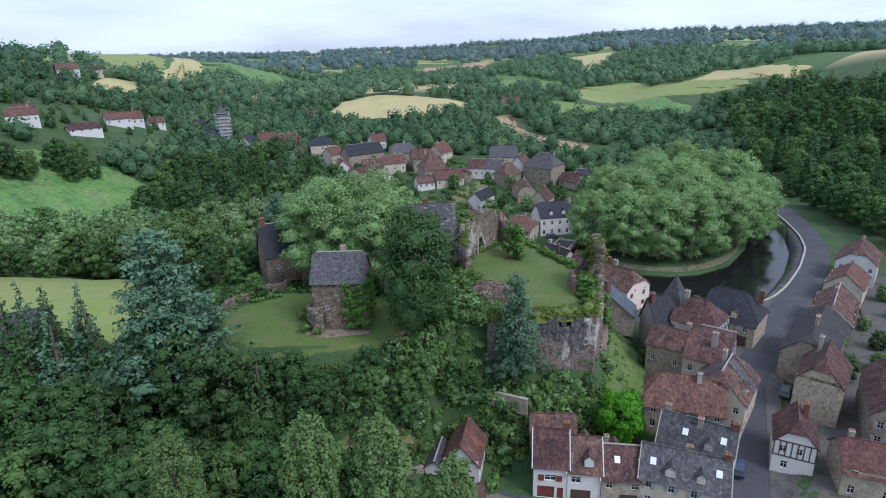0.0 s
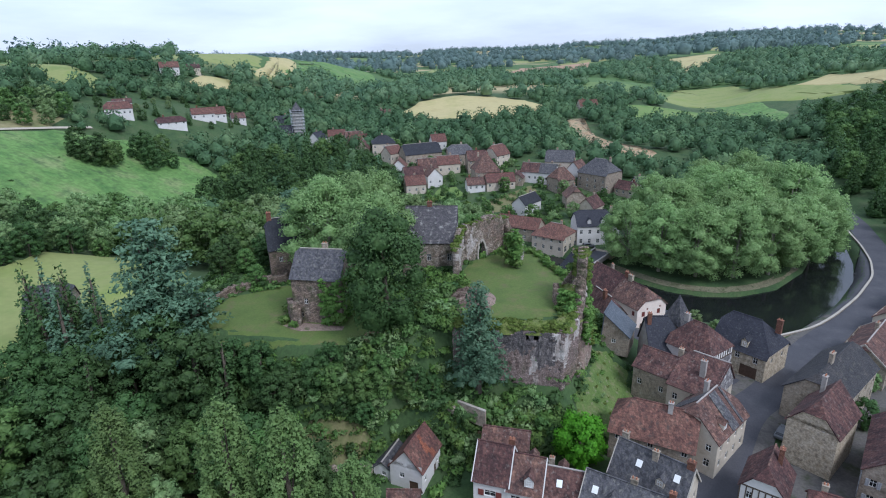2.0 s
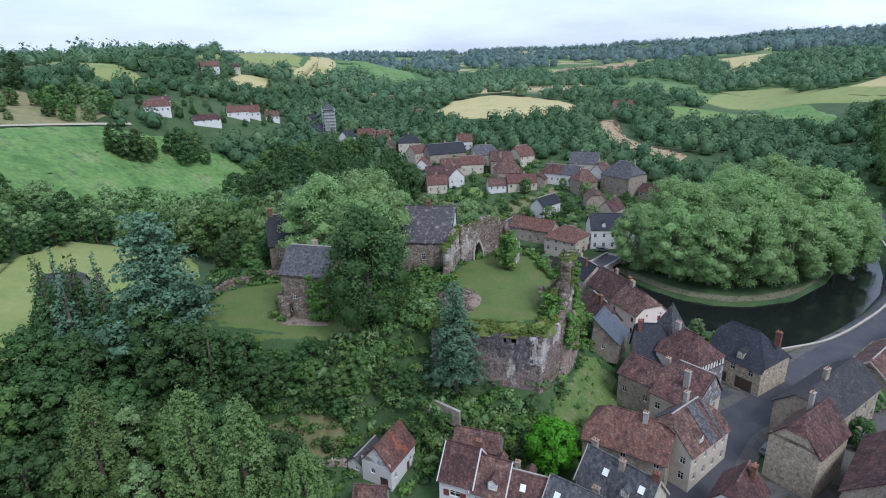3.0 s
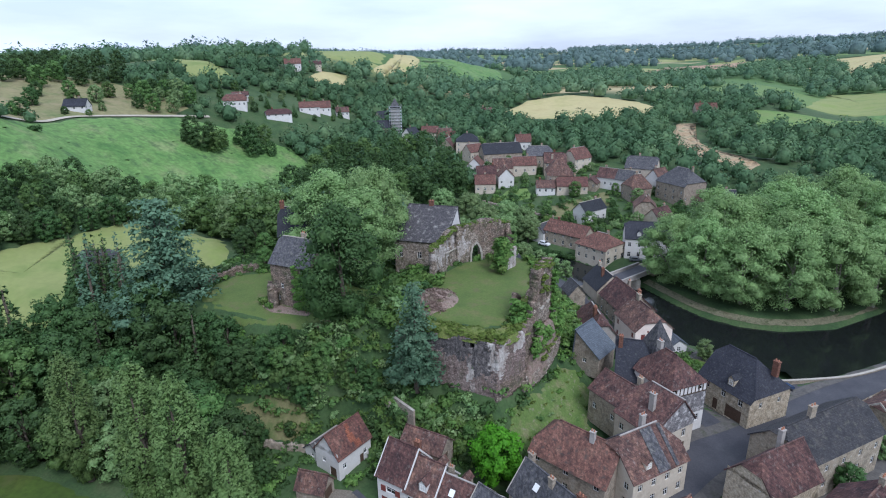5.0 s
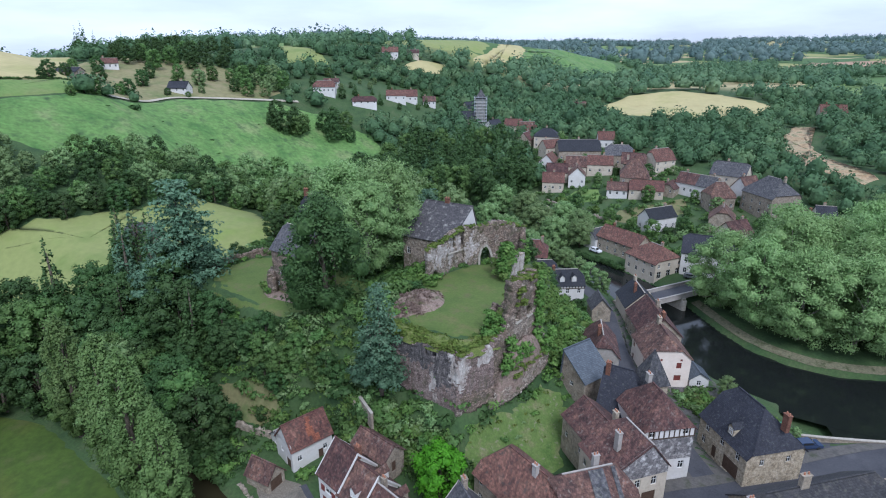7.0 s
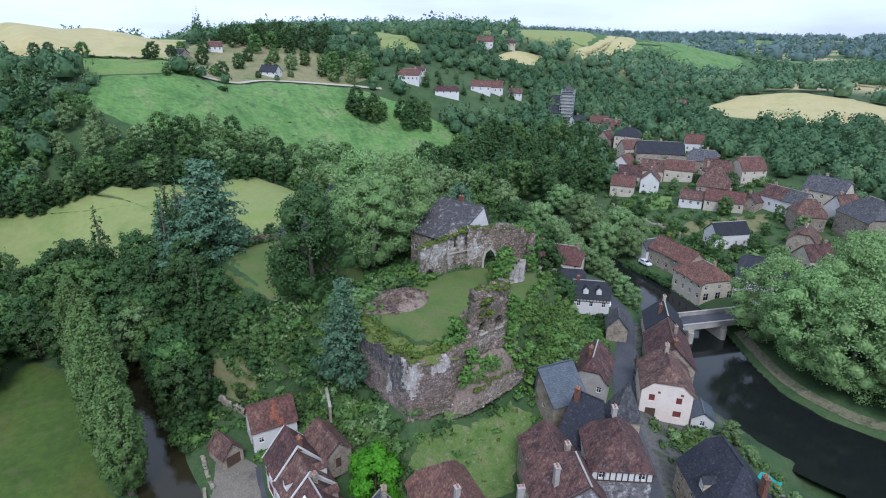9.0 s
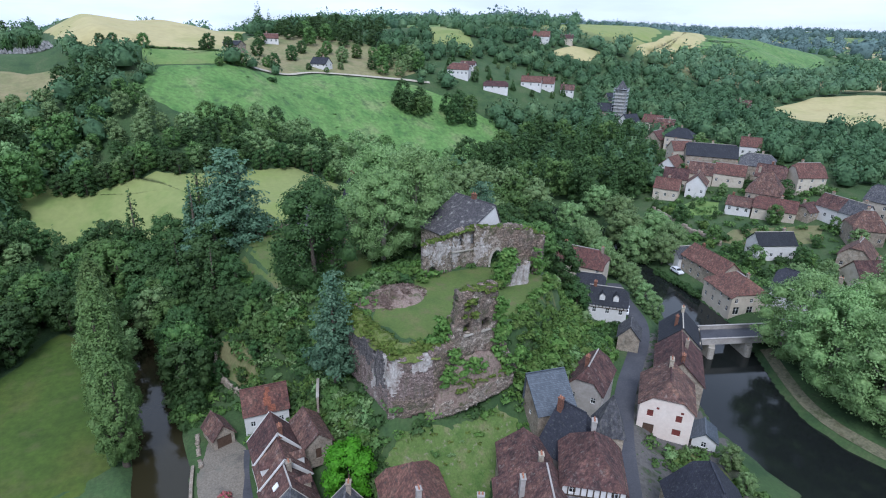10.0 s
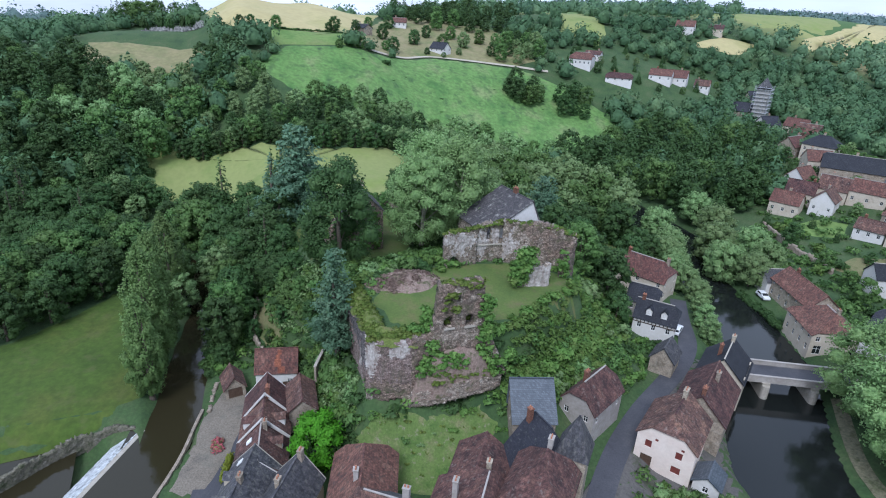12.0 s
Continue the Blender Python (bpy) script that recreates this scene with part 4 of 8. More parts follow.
def shrub_mesh(wide, tall, count, leaf, material, seed):
    r = np.random.RandomState(seed)
    blobs = []
    for _ in range(9):
        a, q = r.uniform(0, 6.28), r.uniform(0, 1) ** 0.5
        blobs.append((wide * 0.62 * q * math.cos(a), wide * 0.62 * q * math.sin(a), tall * r.uniform(0.2, 0.62), wide * r.uniform(0.3, 0.5), tall * r.uniform(0.25, 0.42)))
    v, f, n = leaf_cloud(blobs, count, leaf, seed)
    return raw_mesh("shrub", v, f, material, normals=n)


SHRUBS = [shrub_mesh(1.7, 2.0, 430, 0.25, m, 100 + k) for k, m in enumerate((L_MID, L_DARK, L_LIGHT, L_IVY, L_MID))]


def shrub(x, y, scale, k=None, z=None, label="dense green shrub on the slope", group="slope shrubs", squash=1.0):
    k = random.randrange(len(SHRUBS)) if k is None else k
    ob = new("shrub", SHRUBS[k])
    ob.matrix_world = pose(x, y, (float(height(x, y)) if z is None else z) - 0.25, 0, 0, random.uniform(0, 360)) @ Matrix.Diagonal((scale, scale, scale * squash, 1))
    return tagged(ob, label, "shrub", group)


def spread_points(poly, gap, seed, avoid=()):
    """Random places in a polygon, at least gap apart."""
    r = np.random.RandomState(seed)
    poly = np.array(poly, float)
    lo, hi = poly.min(0), poly.max(0)
    n = int(np.prod(hi - lo) / gap**2 * 6)
    cand = r.uniform(lo, hi, (n, 2))
    cand = cand[within(cand[:, 0], cand[:, 1], poly)]
    for test in avoid:
        cand = cand[~test(cand[:, 0], cand[:, 1])]
    cells, kept = {}, []
    for x, y in cand:
        key = (int(x // gap), int(y // gap))
        if all((x - a) ** 2 + (y - b) ** 2 > gap * gap for i in (-1, 0, 1) for j in (-1, 0, 1) for a, b in cells.get((key[0] + i, key[1] + j), ())):
            cells.setdefault(key, []).append((x, y))
            kept.append((x, y))
    return kept


def wet(x, y):
    return (to_line(x, y, RIVER) < RIVER_HALF + 1) | (to_line(x, y, BASIN) < 8.4) | (to_line(x, y, POOL) < POOL_HALF + 1.2) | (to_line(x, y, TAIL) < 8)


def paved(x, y):
    return (to_line(x, y, ROAD) < 5) | (to_line(x, y, LANE) < 4) | (to_line(x, y, FRONT) < 4)


# ---- houses ----
WINDOWS = {}


def lattice(name, us, vs, gaps, y0, y1, material):
    """A plate between y0 and y1, cut into cells by us and vs, with the cells in gaps left open."""
    nu, nv = len(us), len(vs)
    v = [(u, y, w) for y in (y0, y1) for u in us for w in vs]
    at = lambda k, i, j: (k * nu + i) * nv + j
    keep = lambda i, j: 0 <= i < nu - 1 and 0 <= j < nv - 1 and (i, j) not in gaps
    f = []
    for i in range(nu - 1):
        for j in range(nv - 1):
            if not keep(i, j):
                continue
            f += [(at(0, i, j), at(0, i + 1, j), at(0, i + 1, j + 1), at(0, i, j + 1)), (at(1, i, j), at(1, i, j + 1), at(1, i + 1, j + 1), at(1, i + 1, j))]
            for di, dj, a, b in ((-1, 0, (i, j), (i, j + 1)), (1, 0, (i + 1, j + 1), (i + 1, j)), (0, -1, (i + 1, j), (i, j)), (0, 1, (i, j + 1), (i + 1, j + 1))):
                if not keep(i + di, j + dj):
                    f.append((at(0, *a), at(0, *b), at(1, *b), at(1, *a)))
    s = Shape()
    s.v, s.f = v, f
    return s.mesh(name, material)


def window_meshes(w, h):
    key = (round(w, 2), round(h, 2))
    if key not in WINDOWS:
        b = 0.07
        f = lattice("window", [-w / 2, -w / 2 + b, -0.03, 0.03, w / 2 - b, w / 2], [0, b, h * 0.6, h * 0.6 + 0.05, h - b, h], {(1, 1), (3, 1), (1, 3), (3, 3)}, 0, 0.06, M_PAINT)
        p = Shape().box(-w / 2 + 0.02, 0.022, 0.02, w / 2 - 0.02, 0.034, h - 0.02)
        WINDOWS[key] = f, p.mesh("pane", M_GLASS)
    return WINDOWS[key]


DOORS = {}


def door_mesh(w, h, material):
    key = (round(w, 2), round(h, 2), material.name)
    if key not in DOORS:
        s = Shape()
        n = max(2, int(w / 0.5))
        line = [(w / 2, 0), (-w / 2, 0)]
        for k in range(n):
            a, b = -w / 2 + w * k / n, -w / 2 + w * (k + 1) / n
            line += [(a, 0.06), (a + 0.04, 0.085), (b - 0.04, 0.085)]
        line.append((w / 2, 0.06))
        m = len(line)
        s.v += [(x, y, 0) for x, y in line] + [(x, y, h) for x, y in line]
        s.f += [tuple(range(m)), tuple(range(2 * m - 1, m - 1, -1))] + [((k + 1) % m, k, m + k, m + (k + 1) % m) for k in range(m)]
        DOORS[key] = s.mesh("door", material)
    return DOORS[key]


def wall_face(s, at, run, length, tall, holes, depth=0.22, top=None):
    """One wall with openings (u, v, w, h) through its outer skin, and their reveals. at: left foot seen from outside; run: unit way along it."""
    run = Vector(run)
    inward = Vector((-run.y, run.x, 0))
    us = sorted({0.0, length} | {q for u, v, w, h in holes for q in (u, u + w)})
    vs = sorted({0.0, tall} | {q for u, v, w, h in holes for q in (v, v + h)})

    def P(u, v, d=0.0):
        return tuple(Vector(at) + run * u + Vector((0, 0, v)) + inward * d)

    for u0, u1 in zip(us, us[1:]):
        for v0, v1 in zip(vs, vs[1:]):
            cu, cv = (u0 + u1) / 2, (v0 + v1) / 2
            if any(u < cu < u + w and v < cv < v + h for u, v, w, h in holes):
                continue
            s.poly(P(u0, v0), P(u1, v0), P(u1, v1), P(u0, v1))
    for u, v, w, h in holes:
        s.poly(P(u, v), P(u, v, depth), P(u + w, v, depth), P(u + w, v))
        s.poly(P(u, v + h), P(u + w, v + h), P(u + w, v + h, depth), P(u, v + h, depth))
        s.poly(P(u, v), P(u, v + h), P(u, v + h, depth), P(u, v, depth))
        s.poly(P(u + w, v), P(u + w, v, depth), P(u + w, v + h, depth), P(u + w, v + h))
        s.poly(P(u, v, depth + 0.05), P(u, v + h, depth + 0.05), P(u + w, v + h, depth + 0.05), P(u + w, v, depth + 0.05))
    if top:
        s.poly(*[P(u, v) for u, v in top])


FOOT = []


def built(x, y, margin=0.9):
    """Whether a place lies under a house."""
    out = np.zeros(np.shape(x), bool)
    for hx, hy, t, hl, hw in FOOT:
        c, s = math.cos(t), math.sin(t)
        u, v = (x - hx) * c + (y - hy) * s, -(x - hx) * s + (y - hy) * c
        out |= (np.abs(u) < hl + margin) & (np.abs(v) < hw + margin)
    return out


def house(x, y, turn, L, W, base, eave, ridge, roof, wall, label, hips=(0, 0), windows=None, chimneys=(), dormers=(), doors=None,
          over=0.35, shutters=None, category="house", group="", name="house", timbered=(), sink=1.5, shift=0.0, skylights=(), verge=None, closed=None, stack=None, clad=()):
    """A house whose ridge runs along its local x. hips: how far the ends at +x and -x are hipped (0 gable, 1 full). windows: by side
    ('s', 'n', 'e', 'w'), lists of (u, v, w, h) from the side's left foot seen from outside. shift: the ridge off the middle, in halves of W.
    stack: what the chimneys are made of. clad: (side, bottom, top, material, label) of a facing hung on a wall; its top follows a gable."""
    windows, doors = windows or {}, doors or {}
    ob = empty(name, x, y, base, turn, label, category, group)
    hl, hw, rise = L / 2, W / 2, ridge - eave
    FOOT.append((x, y, radians(turn), hl, hw))
    yr = shift * hw
    s = Shape()
    sides = {"s": ((-hl, -hw, 0), (1, 0, 0), L), "e": ((hl, -hw, 0), (0, 1, 0), W), "n": ((hl, hw, 0), (-1, 0, 0), L), "w": ((-hl, hw, 0), (0, -1, 0), W)}
    for key, (at, run, length) in sides.items():
        holes = [*windows.get(key, ()), *[(u, 0.02, w, h) for u, w, h in doors.get(key, ())]]
        top = None
        if key in "ew":
            k = hips[0] if key == "e" else hips[1]
            if k < 1:
                m = hw + (yr if key == "e" else -yr)
                cut = 1 - k
                top = [(0, eave), (length, eave)]
                top += [(length + (m - length) * cut, eave + rise * cut), (m * cut, eave + rise * cut)] if k > 0 else [(m, ridge)]
        wall_face(s, at, run, length, eave, holes, top=top)
    s.poly((-hl, -hw, 0), (-hl, -hw, -sink), (hl, -hw, -sink), (hl, -hw, 0)).poly((hl, hw, 0), (hl, hw, -sink), (-hl, hw, -sink), (-hl, hw, 0))
    s.poly((hl, -hw, 0), (hl, -hw, -sink), (hl, hw, -sink), (hl, hw, 0)).poly((-hl, hw, 0), (-hl, hw, -sink), (-hl, -hw, -sink), (-hl, -hw, 0))
    body = part("wall", s, wall, ob)
    for key, (at, run, length) in sides.items():
        ang = {"s": 0, "e": 90, "n": 180, "w": 270}[key]
        inward = Vector((-run[1], run[0], 0))
        for u, v, w, h in windows.get(key, ()):
            p = Vector(at) + Vector(run) * (u + w / 2) + Vector((0, 0, v)) + inward * 0.12
            if closed:
                part("shutter", door_mesh(w, h, closed), None, ob, "closed red-brown shutter", at=pose(*p, 0, 0, ang))
                continue
            f, g = window_meshes(w, h)
            win = part("window", f, None, ob, at=pose(*p, 0, 0, ang))
            part("pane", g, None, win)
            if shutters:
                for sgn in (-1, 1):
                    q = Vector(at) + Vector(run) * (u + w / 2 + sgn * (w * 0.75 + 0.03)) + Vector((0, 0, v)) - inward * 0.05
                    part("shutter", door_mesh(w * 0.5, h, shutters), None, ob, at=pose(*q, 0, 0, ang + 180))
        for u, w, h in doors.get(key, ()):
            p = Vector(at) + Vector(run) * (u + w / 2) + Vector((0, 0, 0.02)) + inward * 0.12
            part("door", door_mesh(w, h, M_SHUTTER if shutters is M_SHUTTER else M_DOOR), None, ob, at=pose(*p, 0, 0, ang))
    # roof planes
    r = Shape()
    t, o = 0.16, over
    ends = []
    for k, sg in ((hips[0], 1), (hips[1], -1)):
        out = hl + (0.25 if k < 1 else o)
        inset = k * hw * 0.85
        ends.append((k, sg, out, sg * (hl - inset) if k else sg * out))
    for ys in (-1, 1):
        edge, span = ys * (hw + o), hw - ys * yr
        ze = eave - o * rise / span
        pts = []
        for k, sg, out, xr in ends:
            p = [(sg * out, edge, ze)]
            if 0 < k < 1:
                cut = 1 - k
                p.append((sg * out, ys * hw + (yr - ys * hw) * cut, eave + rise * cut))
            p.append((xr, yr, ridge))
            pts.append(p)
        r.slab([*pts[1], *pts[0][::-1]] if ys < 0 else [*pts[0], *pts[1][::-1]], t)
    for k, sg, out, xr in ends:
        if k > 0:
            cut = 1 - k
            if k < 1:
                low = [(sg * (out + 0.12), ys * hw + (yr - ys * hw) * cut, eave + rise * cut - 0.1) for ys in (-1, 1)]
            else:
                low = [(sg * out, ys * (hw + o), eave - o * rise / hw) for ys in (-1, 1)]
            r.slab([*low, (xr, yr, ridge)], t)
    part("roof", r, roof, ob)
    x0, x1 = ends[1][3], ends[0][3]
    part("ridge", Shape().box(x0, yr - 0.11, ridge - 0.06, x1, yr + 0.11, ridge + 0.07), M_CUT if roof in (M_SLATE, M_SLATE_OLD, M_SLATE_DARK) and random.random() < 0.25 else (M_GREYR if random.random() < 0.35 else roof), ob)
    for cx, cy, ch, cw in chimneys:
        z0 = ridge - abs(cy - yr) * rise / hw - 0.7
        c = part("chimney", Shape().box(cx - cw / 2, cy - 0.3, z0, cx + cw / 2, cy + 0.3, ridge + ch).box(cx - cw / 2 - 0.07, cy - 0.37, ridge + ch, cx + cw / 2 + 0.07, cy + 0.37, ridge + ch + 0.12), stack or (M_STONE if random.random() < 0.8 else M_BRICK), ob)
        for k in (-0.25, 0.25):
            part("pot", Shape().tube([(cx + k * cw, cy, ridge + ch + 0.12, 0.12), (cx + k * cw, cy, ridge + ch + 0.45, 0.09)], 8), M_POT, c)
    for dx, ys, w, h in dormers:
        span = hw
        y0 = ys * (hw - 0.5)
        z0 = eave + 0.5 * rise / span
        y1 = ys * max(0.1, hw - 0.5 - h * span / rise)
        d = Shape()
        f0 = 0 if ys < 0 else 1
        d.poly((dx - w / 2, y0, z0 - 0.2), (dx + w / 2, y0, z0 - 0.2), (dx + w / 2, y0, z0 + h), (dx, y0, z0 + h + w * 0.55), (dx - w / 2, y0, z0 + h))
        d.poly((dx - w / 2, y0, z0 - 0.2), (dx - w / 2, y0, z0 + h), (dx - w / 2, y1, z0 + h)).poly((dx + w / 2, y0, z0 - 0.2), (dx + w / 2, y1, z0 + h), (dx + w / 2, y0, z0 + h))
        dm = part("dormer", d, wall, ob)
        hr = (h + w * 0.55) * span / rise
        yb = ys * max(0.0, hw - 0.5 - hr)
        dr = Shape()
        for sg in (-1, 1):
            dr.slab([(dx + sg * (w / 2 + 0.15), y0 + ys * 0.2, z0 + h - 0.15), (dx, y0 + ys * 0.2, z0 + h + w * 0.55), (dx, yb, z0 + h + w * 0.55), (dx + sg * (w / 2 + 0.15), y1, z0 + h - 0.15)], 0.08)
        part("dormer_roof", dr, roof, dm)
        f, g = window_meshes(w * 0.62, h * 0.75)
        win = part("window", f, None, dm, at=pose(dx, y0 + ys * 0.07, z0 + 0.12, 0, 0, 0 if ys < 0 else 180))
    for sx, sy in skylights:
        z = ridge - abs(sy - yr) * rise / hw
        tilt = math.degrees(math.atan2(rise, hw)) * (1 if sy < 0 else -1)
        part("skylight", Shape().box(-0.4, -0.5, -0.02, 0.4, 0.5, 0.12), M_PAINT, ob, at=pose(sx, sy, z + 0.03, tilt, 0, 0))
    if verge:
        for k, sg, out, xr in ends:
            for ys in (-1, 1):
                x0 = sg * out
                part("bargeboard", Shape().slab([(x0 - 0.05, ys * (hw + o), eave - o * rise / hw + 0.05), (x0 + 0.09, ys * (hw + o), eave - o * rise / hw + 0.05), (x0 + 0.09, yr, ridge + 0.07), (x0 - 0.05, yr, ridge + 0.07)], 0.25), verge, ob, "white painted bargeboard")
    for key, v0, v1, cover, words in clad:
        at, run = Vector(sides[key][0]), Vector(sides[key][1])
        length = sides[key][2]
        out = Vector((run.y, -run.x, 0)) * 0.035
        face = [(0, v0), (length, v0), (length, min(v1, eave))]
        if v1 > eave:
            m = hw + (yr if key == "e" else -yr)
            k = min(1, (v1 - eave) / rise)
            face += [(length + (m - length) * k, eave + rise * k), (m * k, eave + rise * k)] if k < 1 else [(m, ridge - 0.1)]
        face.append((0, min(v1, eave)))
        part("cladding", Shape().slab([tuple(at + run * u + out + Vector((0, 0, v))) for u, v in face], 0.04), cover, ob, words)
    for key, v0, v1 in timbered:
        at, run, length = sides[key]
        at, run = Vector(at), Vector(run)
        outw = Vector((run.y, -run.x, 0))
        ang = {"s": 0, "e": 90, "n": 180, "w": 270}[key]
        n = max(4, int(length / 0.75))
        for k in range(n + 1):
            u = length * k / n
            q = at + run * u + outw * 0.04
            part("timber", Shape().box(-0.08, -0.03, v0, 0.08, 0.05, v1), M_TIMBER, ob, at=pose(*q, 0, 0, ang))
        for v in (v0, v1 - 0.16):
            q = at + outw * 0.05
            part("timber", Shape().box(0, -0.03, v, length, 0.05, v + 0.18), M_TIMBER, ob, at=pose(*q, 0, 0, ang))
    return ob


def row(L, n, w, h, v, edge=0.9):
    """n openings spread along a wall of length L at sill height v."""
    if n == 1:
        return [((L - w) / 2, v, w, h)]
    return [(edge + (L - 2 * edge - w) * k / (n - 1), v, w, h) for k in range(n)]


# ---- the village by the castle ----
W2 = lambda L, n: row(L, n, 0.9, 1.3, 0.9) + row(L, n, 0.85, 1.15, 3.6)
house(57.1, -30.2, -42, 10.5, 9.6, 3, 5.2, 10.3, M_SLATE, M_STONE_PALE, "ochre stone house with a steep dark slate roof at the corner", hips=(0.9, 0.3),
      windows={"s": row(10.5, 3, 0.9, 1.2, 3.3, 1.4) + [(0.9, 0.9, 0.9, 1.2)], "e": row(9.6, 2, 0.8, 1.1, 3.3, 2.2), "w": row(9.6, 2, 0.8, 1.1, 3.3)}, doors={"s": [(3.4, 1.0, 2.1), (6.0, 3.2, 2.4)]}, dormers=[(0.8, -1, 1.2, 1.4)], chimneys=[(4.2, 1.5, 0.4, 1.0)], stack=M_BRICK)
house(45.2, -39.6, 135, 8.2, 7.8, 3.2, 8.7, 12.7, M_TILE, M_WHITE, "tall house with a half-timbered top storey and brown tiled hipped roof", hips=(0.7, 0.95),
      windows={"w": row(7.8, 2, 0.9, 1.0, 7.5) + row(7.8, 2, 0.9, 1.3, 1.6), "n": row(8.2, 2, 0.9, 1.2, 4), "s": row(8.2, 2, 0.8, 1.1, 5)},
      clad=[("w", 3.4, 7.05, M_HUNG, "worn hung slates patched with white")], timbered=[("w", 7.1, 8.7), ("s", 7.1, 8.7)], chimneys=[(3.0, 0, 0.7, 0.9)], stack=M_GREYR)
house(43.7, -48.2, -36, 7.2, 9.4, 3.0, 6.4, 10.3, M_TILE, M_CREAM, "street house with a brown tiled roof and slate-hung gable", hips=(0.0, 0.3), shift=0.35,
      windows={"e": row(9.4, 3, 0.9, 1.4, 3.3, 1.6), "s": row(7.2, 2, 0.9, 1.2, 3.6)}, doors={"e": [(1.2, 1.1, 2.2), (5.6, 2.2, 2.3)]}, clad=[("e", 5.0, 10.2, M_HUNG, "grey hung slates patched with white")], chimneys=[(0.8, -1.8, 0.6, 0.9)], stack=M_GREYR)
house(37.8, -44.2, -36, 6.6, 7.0, 4.6, 5.0, 7.5, M_TILE, M_STONE, "old house with a brown tiled roof below the castle garden",
      windows={"s": row(6.6, 2, 0.8, 1.1, 1.6), "w": row(7.0, 2, 0.8, 1.1, 1.6)}, chimneys=[(2.8, 1.5, 0.9, 0.8)])
house(34.6, -59.4, -18, 12.2, 8.4, 2.2, 5.0, 9.0, M_TILE_RED, M_STONE, "stone house with a broad red tiled roof and whitewashed chimney", hips=(0.0, 0.7),
      windows={"s": W2(12.2, 3), "w": row(8.4, 2, 0.8, 1.1, 2.4), "n": row(12.2, 3, 0.8, 1.1, 2.4)}, chimneys=[(2.0, -0.6, 0.9, 0.7)], stack=M_GREYR)
street = house(42.4, -57.2, 52, 10.4, 8.6, 2.4, 5.8, 10.0, M_TILE, M_CREAM, "street house with a dark brown tiled roof and slate patches", hips=(0.6, 0.3),
      windows={"s": W2(10.4, 4), "w": W2(8.6, 2)}, chimneys=[(1.0, 0.8, 1.2, 0.8)], dormers=[(-2.0, -1, 1.1, 1.1)], stack=M_GREYR)
for x0, x1, ys in ((-0.6, 1.5, -1), (2.6, 3.2, -1), (-2.6, 0.4, 1)):
    part("slate_patch", Shape().slab([(x0, ys * 4.6, 5.66), (x1, ys * 4.6, 5.66), (x1, ys * 0.25, 9.9), (x0, ys * 0.25, 9.9)], 0.1), M_SLATE_OLD, street, "grey slate repair in the tiled roof")
house(32.9, -69.2, -31, 10.4, 6.2, -0.2, 6.0, 9.8, M_SLATE_OLD, M_CREAM, "street house with a weathered grey slate roof and white ridge", windows={"e": W2(6.2, 2)}, chimneys=[(4.8, 0, 0.8, 1.0), (-4.6, 0.4, 0.9, 0.9), (0.2, -0.5, 0.5, 0.8)], dormers=[(1.8, -1, 1.2, 1.1)], skylights=[(-1.6, -1.5), (3.6, -1.4)], verge=M_CUT)
house(29.0, -74.3, -22, 11.6, 6.4, -0.8, 5.4, 8.9, M_SLATE_OLD, M_CREAM, "cream house with a grey slate roof, dormers and garage", windows={"s": W2(11.6, 4), "e": W2(6.4, 2)}, doors={"s": [(5.2, 1.0, 2.1)]}, dormers=[(-1.8, -1, 1.4, 1.2), (2.2, -1, 1.2, 1.2)], skylights=[(-4.2, -1.6), (4.4, -1.5)], chimneys=[(0.4, 0.2, 0.7, 0.9), (5.3, 0.0, 0.8, 0.8)], shutters=M_SHUTTER_GREY, verge=M_CUT)
RG = "row houses by the lane"
house(10.6, -69.6, -8, 5.0, 7.0, -1.0, 5.8, 9.9, M_TILE, M_WHITE, "white row house with dark red shutters and brown tiles", windows={"s": [(1.6, 3.2, 1.7, 1.0)], "w": row(7, 2, 0.8, 1.1, 3.4)},
      doors={"s": [(0.6, 2.5, 2.1), (3.5, 0.9, 2.0)]}, group=RG, chimneys=[(2.3, 0.4, 0.8, 0.9)], shutters=M_SHUTTER, verge=M_WHITE)
house(15.4, -70.4, -8, 4.8, 7.0, -1.0, 5.3, 9.0, M_TILE, M_WHITE, "pale row house with a dormer and garage door", windows={"s": [(0.5, 3.2, 1.4, 1.1)]}, doors={"s": [(0.5, 2.9, 2.0)]}, group=RG, dormers=[(0.6, -1, 1.3, 1.4), (0.4, 1, 1.3, 1.4)], verge=M_WHITE)
house(21.6, -71.5, -8, 7.7, 7.0, -1.0, 4.7, 8.1, M_TILE, M_STONE, "stone row house with two skylights and brown tiles", windows={"s": [(0.6, 2.9, 1.0, 1.1), (4.2, 2.9, 1.0, 1.0), (6.4, 2.9, 0.6, 0.7)]}, doors={"s": [(2.6, 3.1, 2.0)]}, group=RG,
      skylights=[(-1.6, -1.6), (1.8, -1.7)], chimneys=[(-3.0, 0.6, 0.8, 0.7)], dormers=[(-1.5, 1, 1.3, 1.3)], verge=M_WHITE)
house(11.8, -64.4, -4, 7.0, 4.2, 3.2, 2.8, 4.6, M_TILE, M_STONE, "low stone outbuilding with a sagging tiled roof", doors={"e": [(1.6, 0.9, 1.8)]}, category="outbuilding", name="outbuilding")
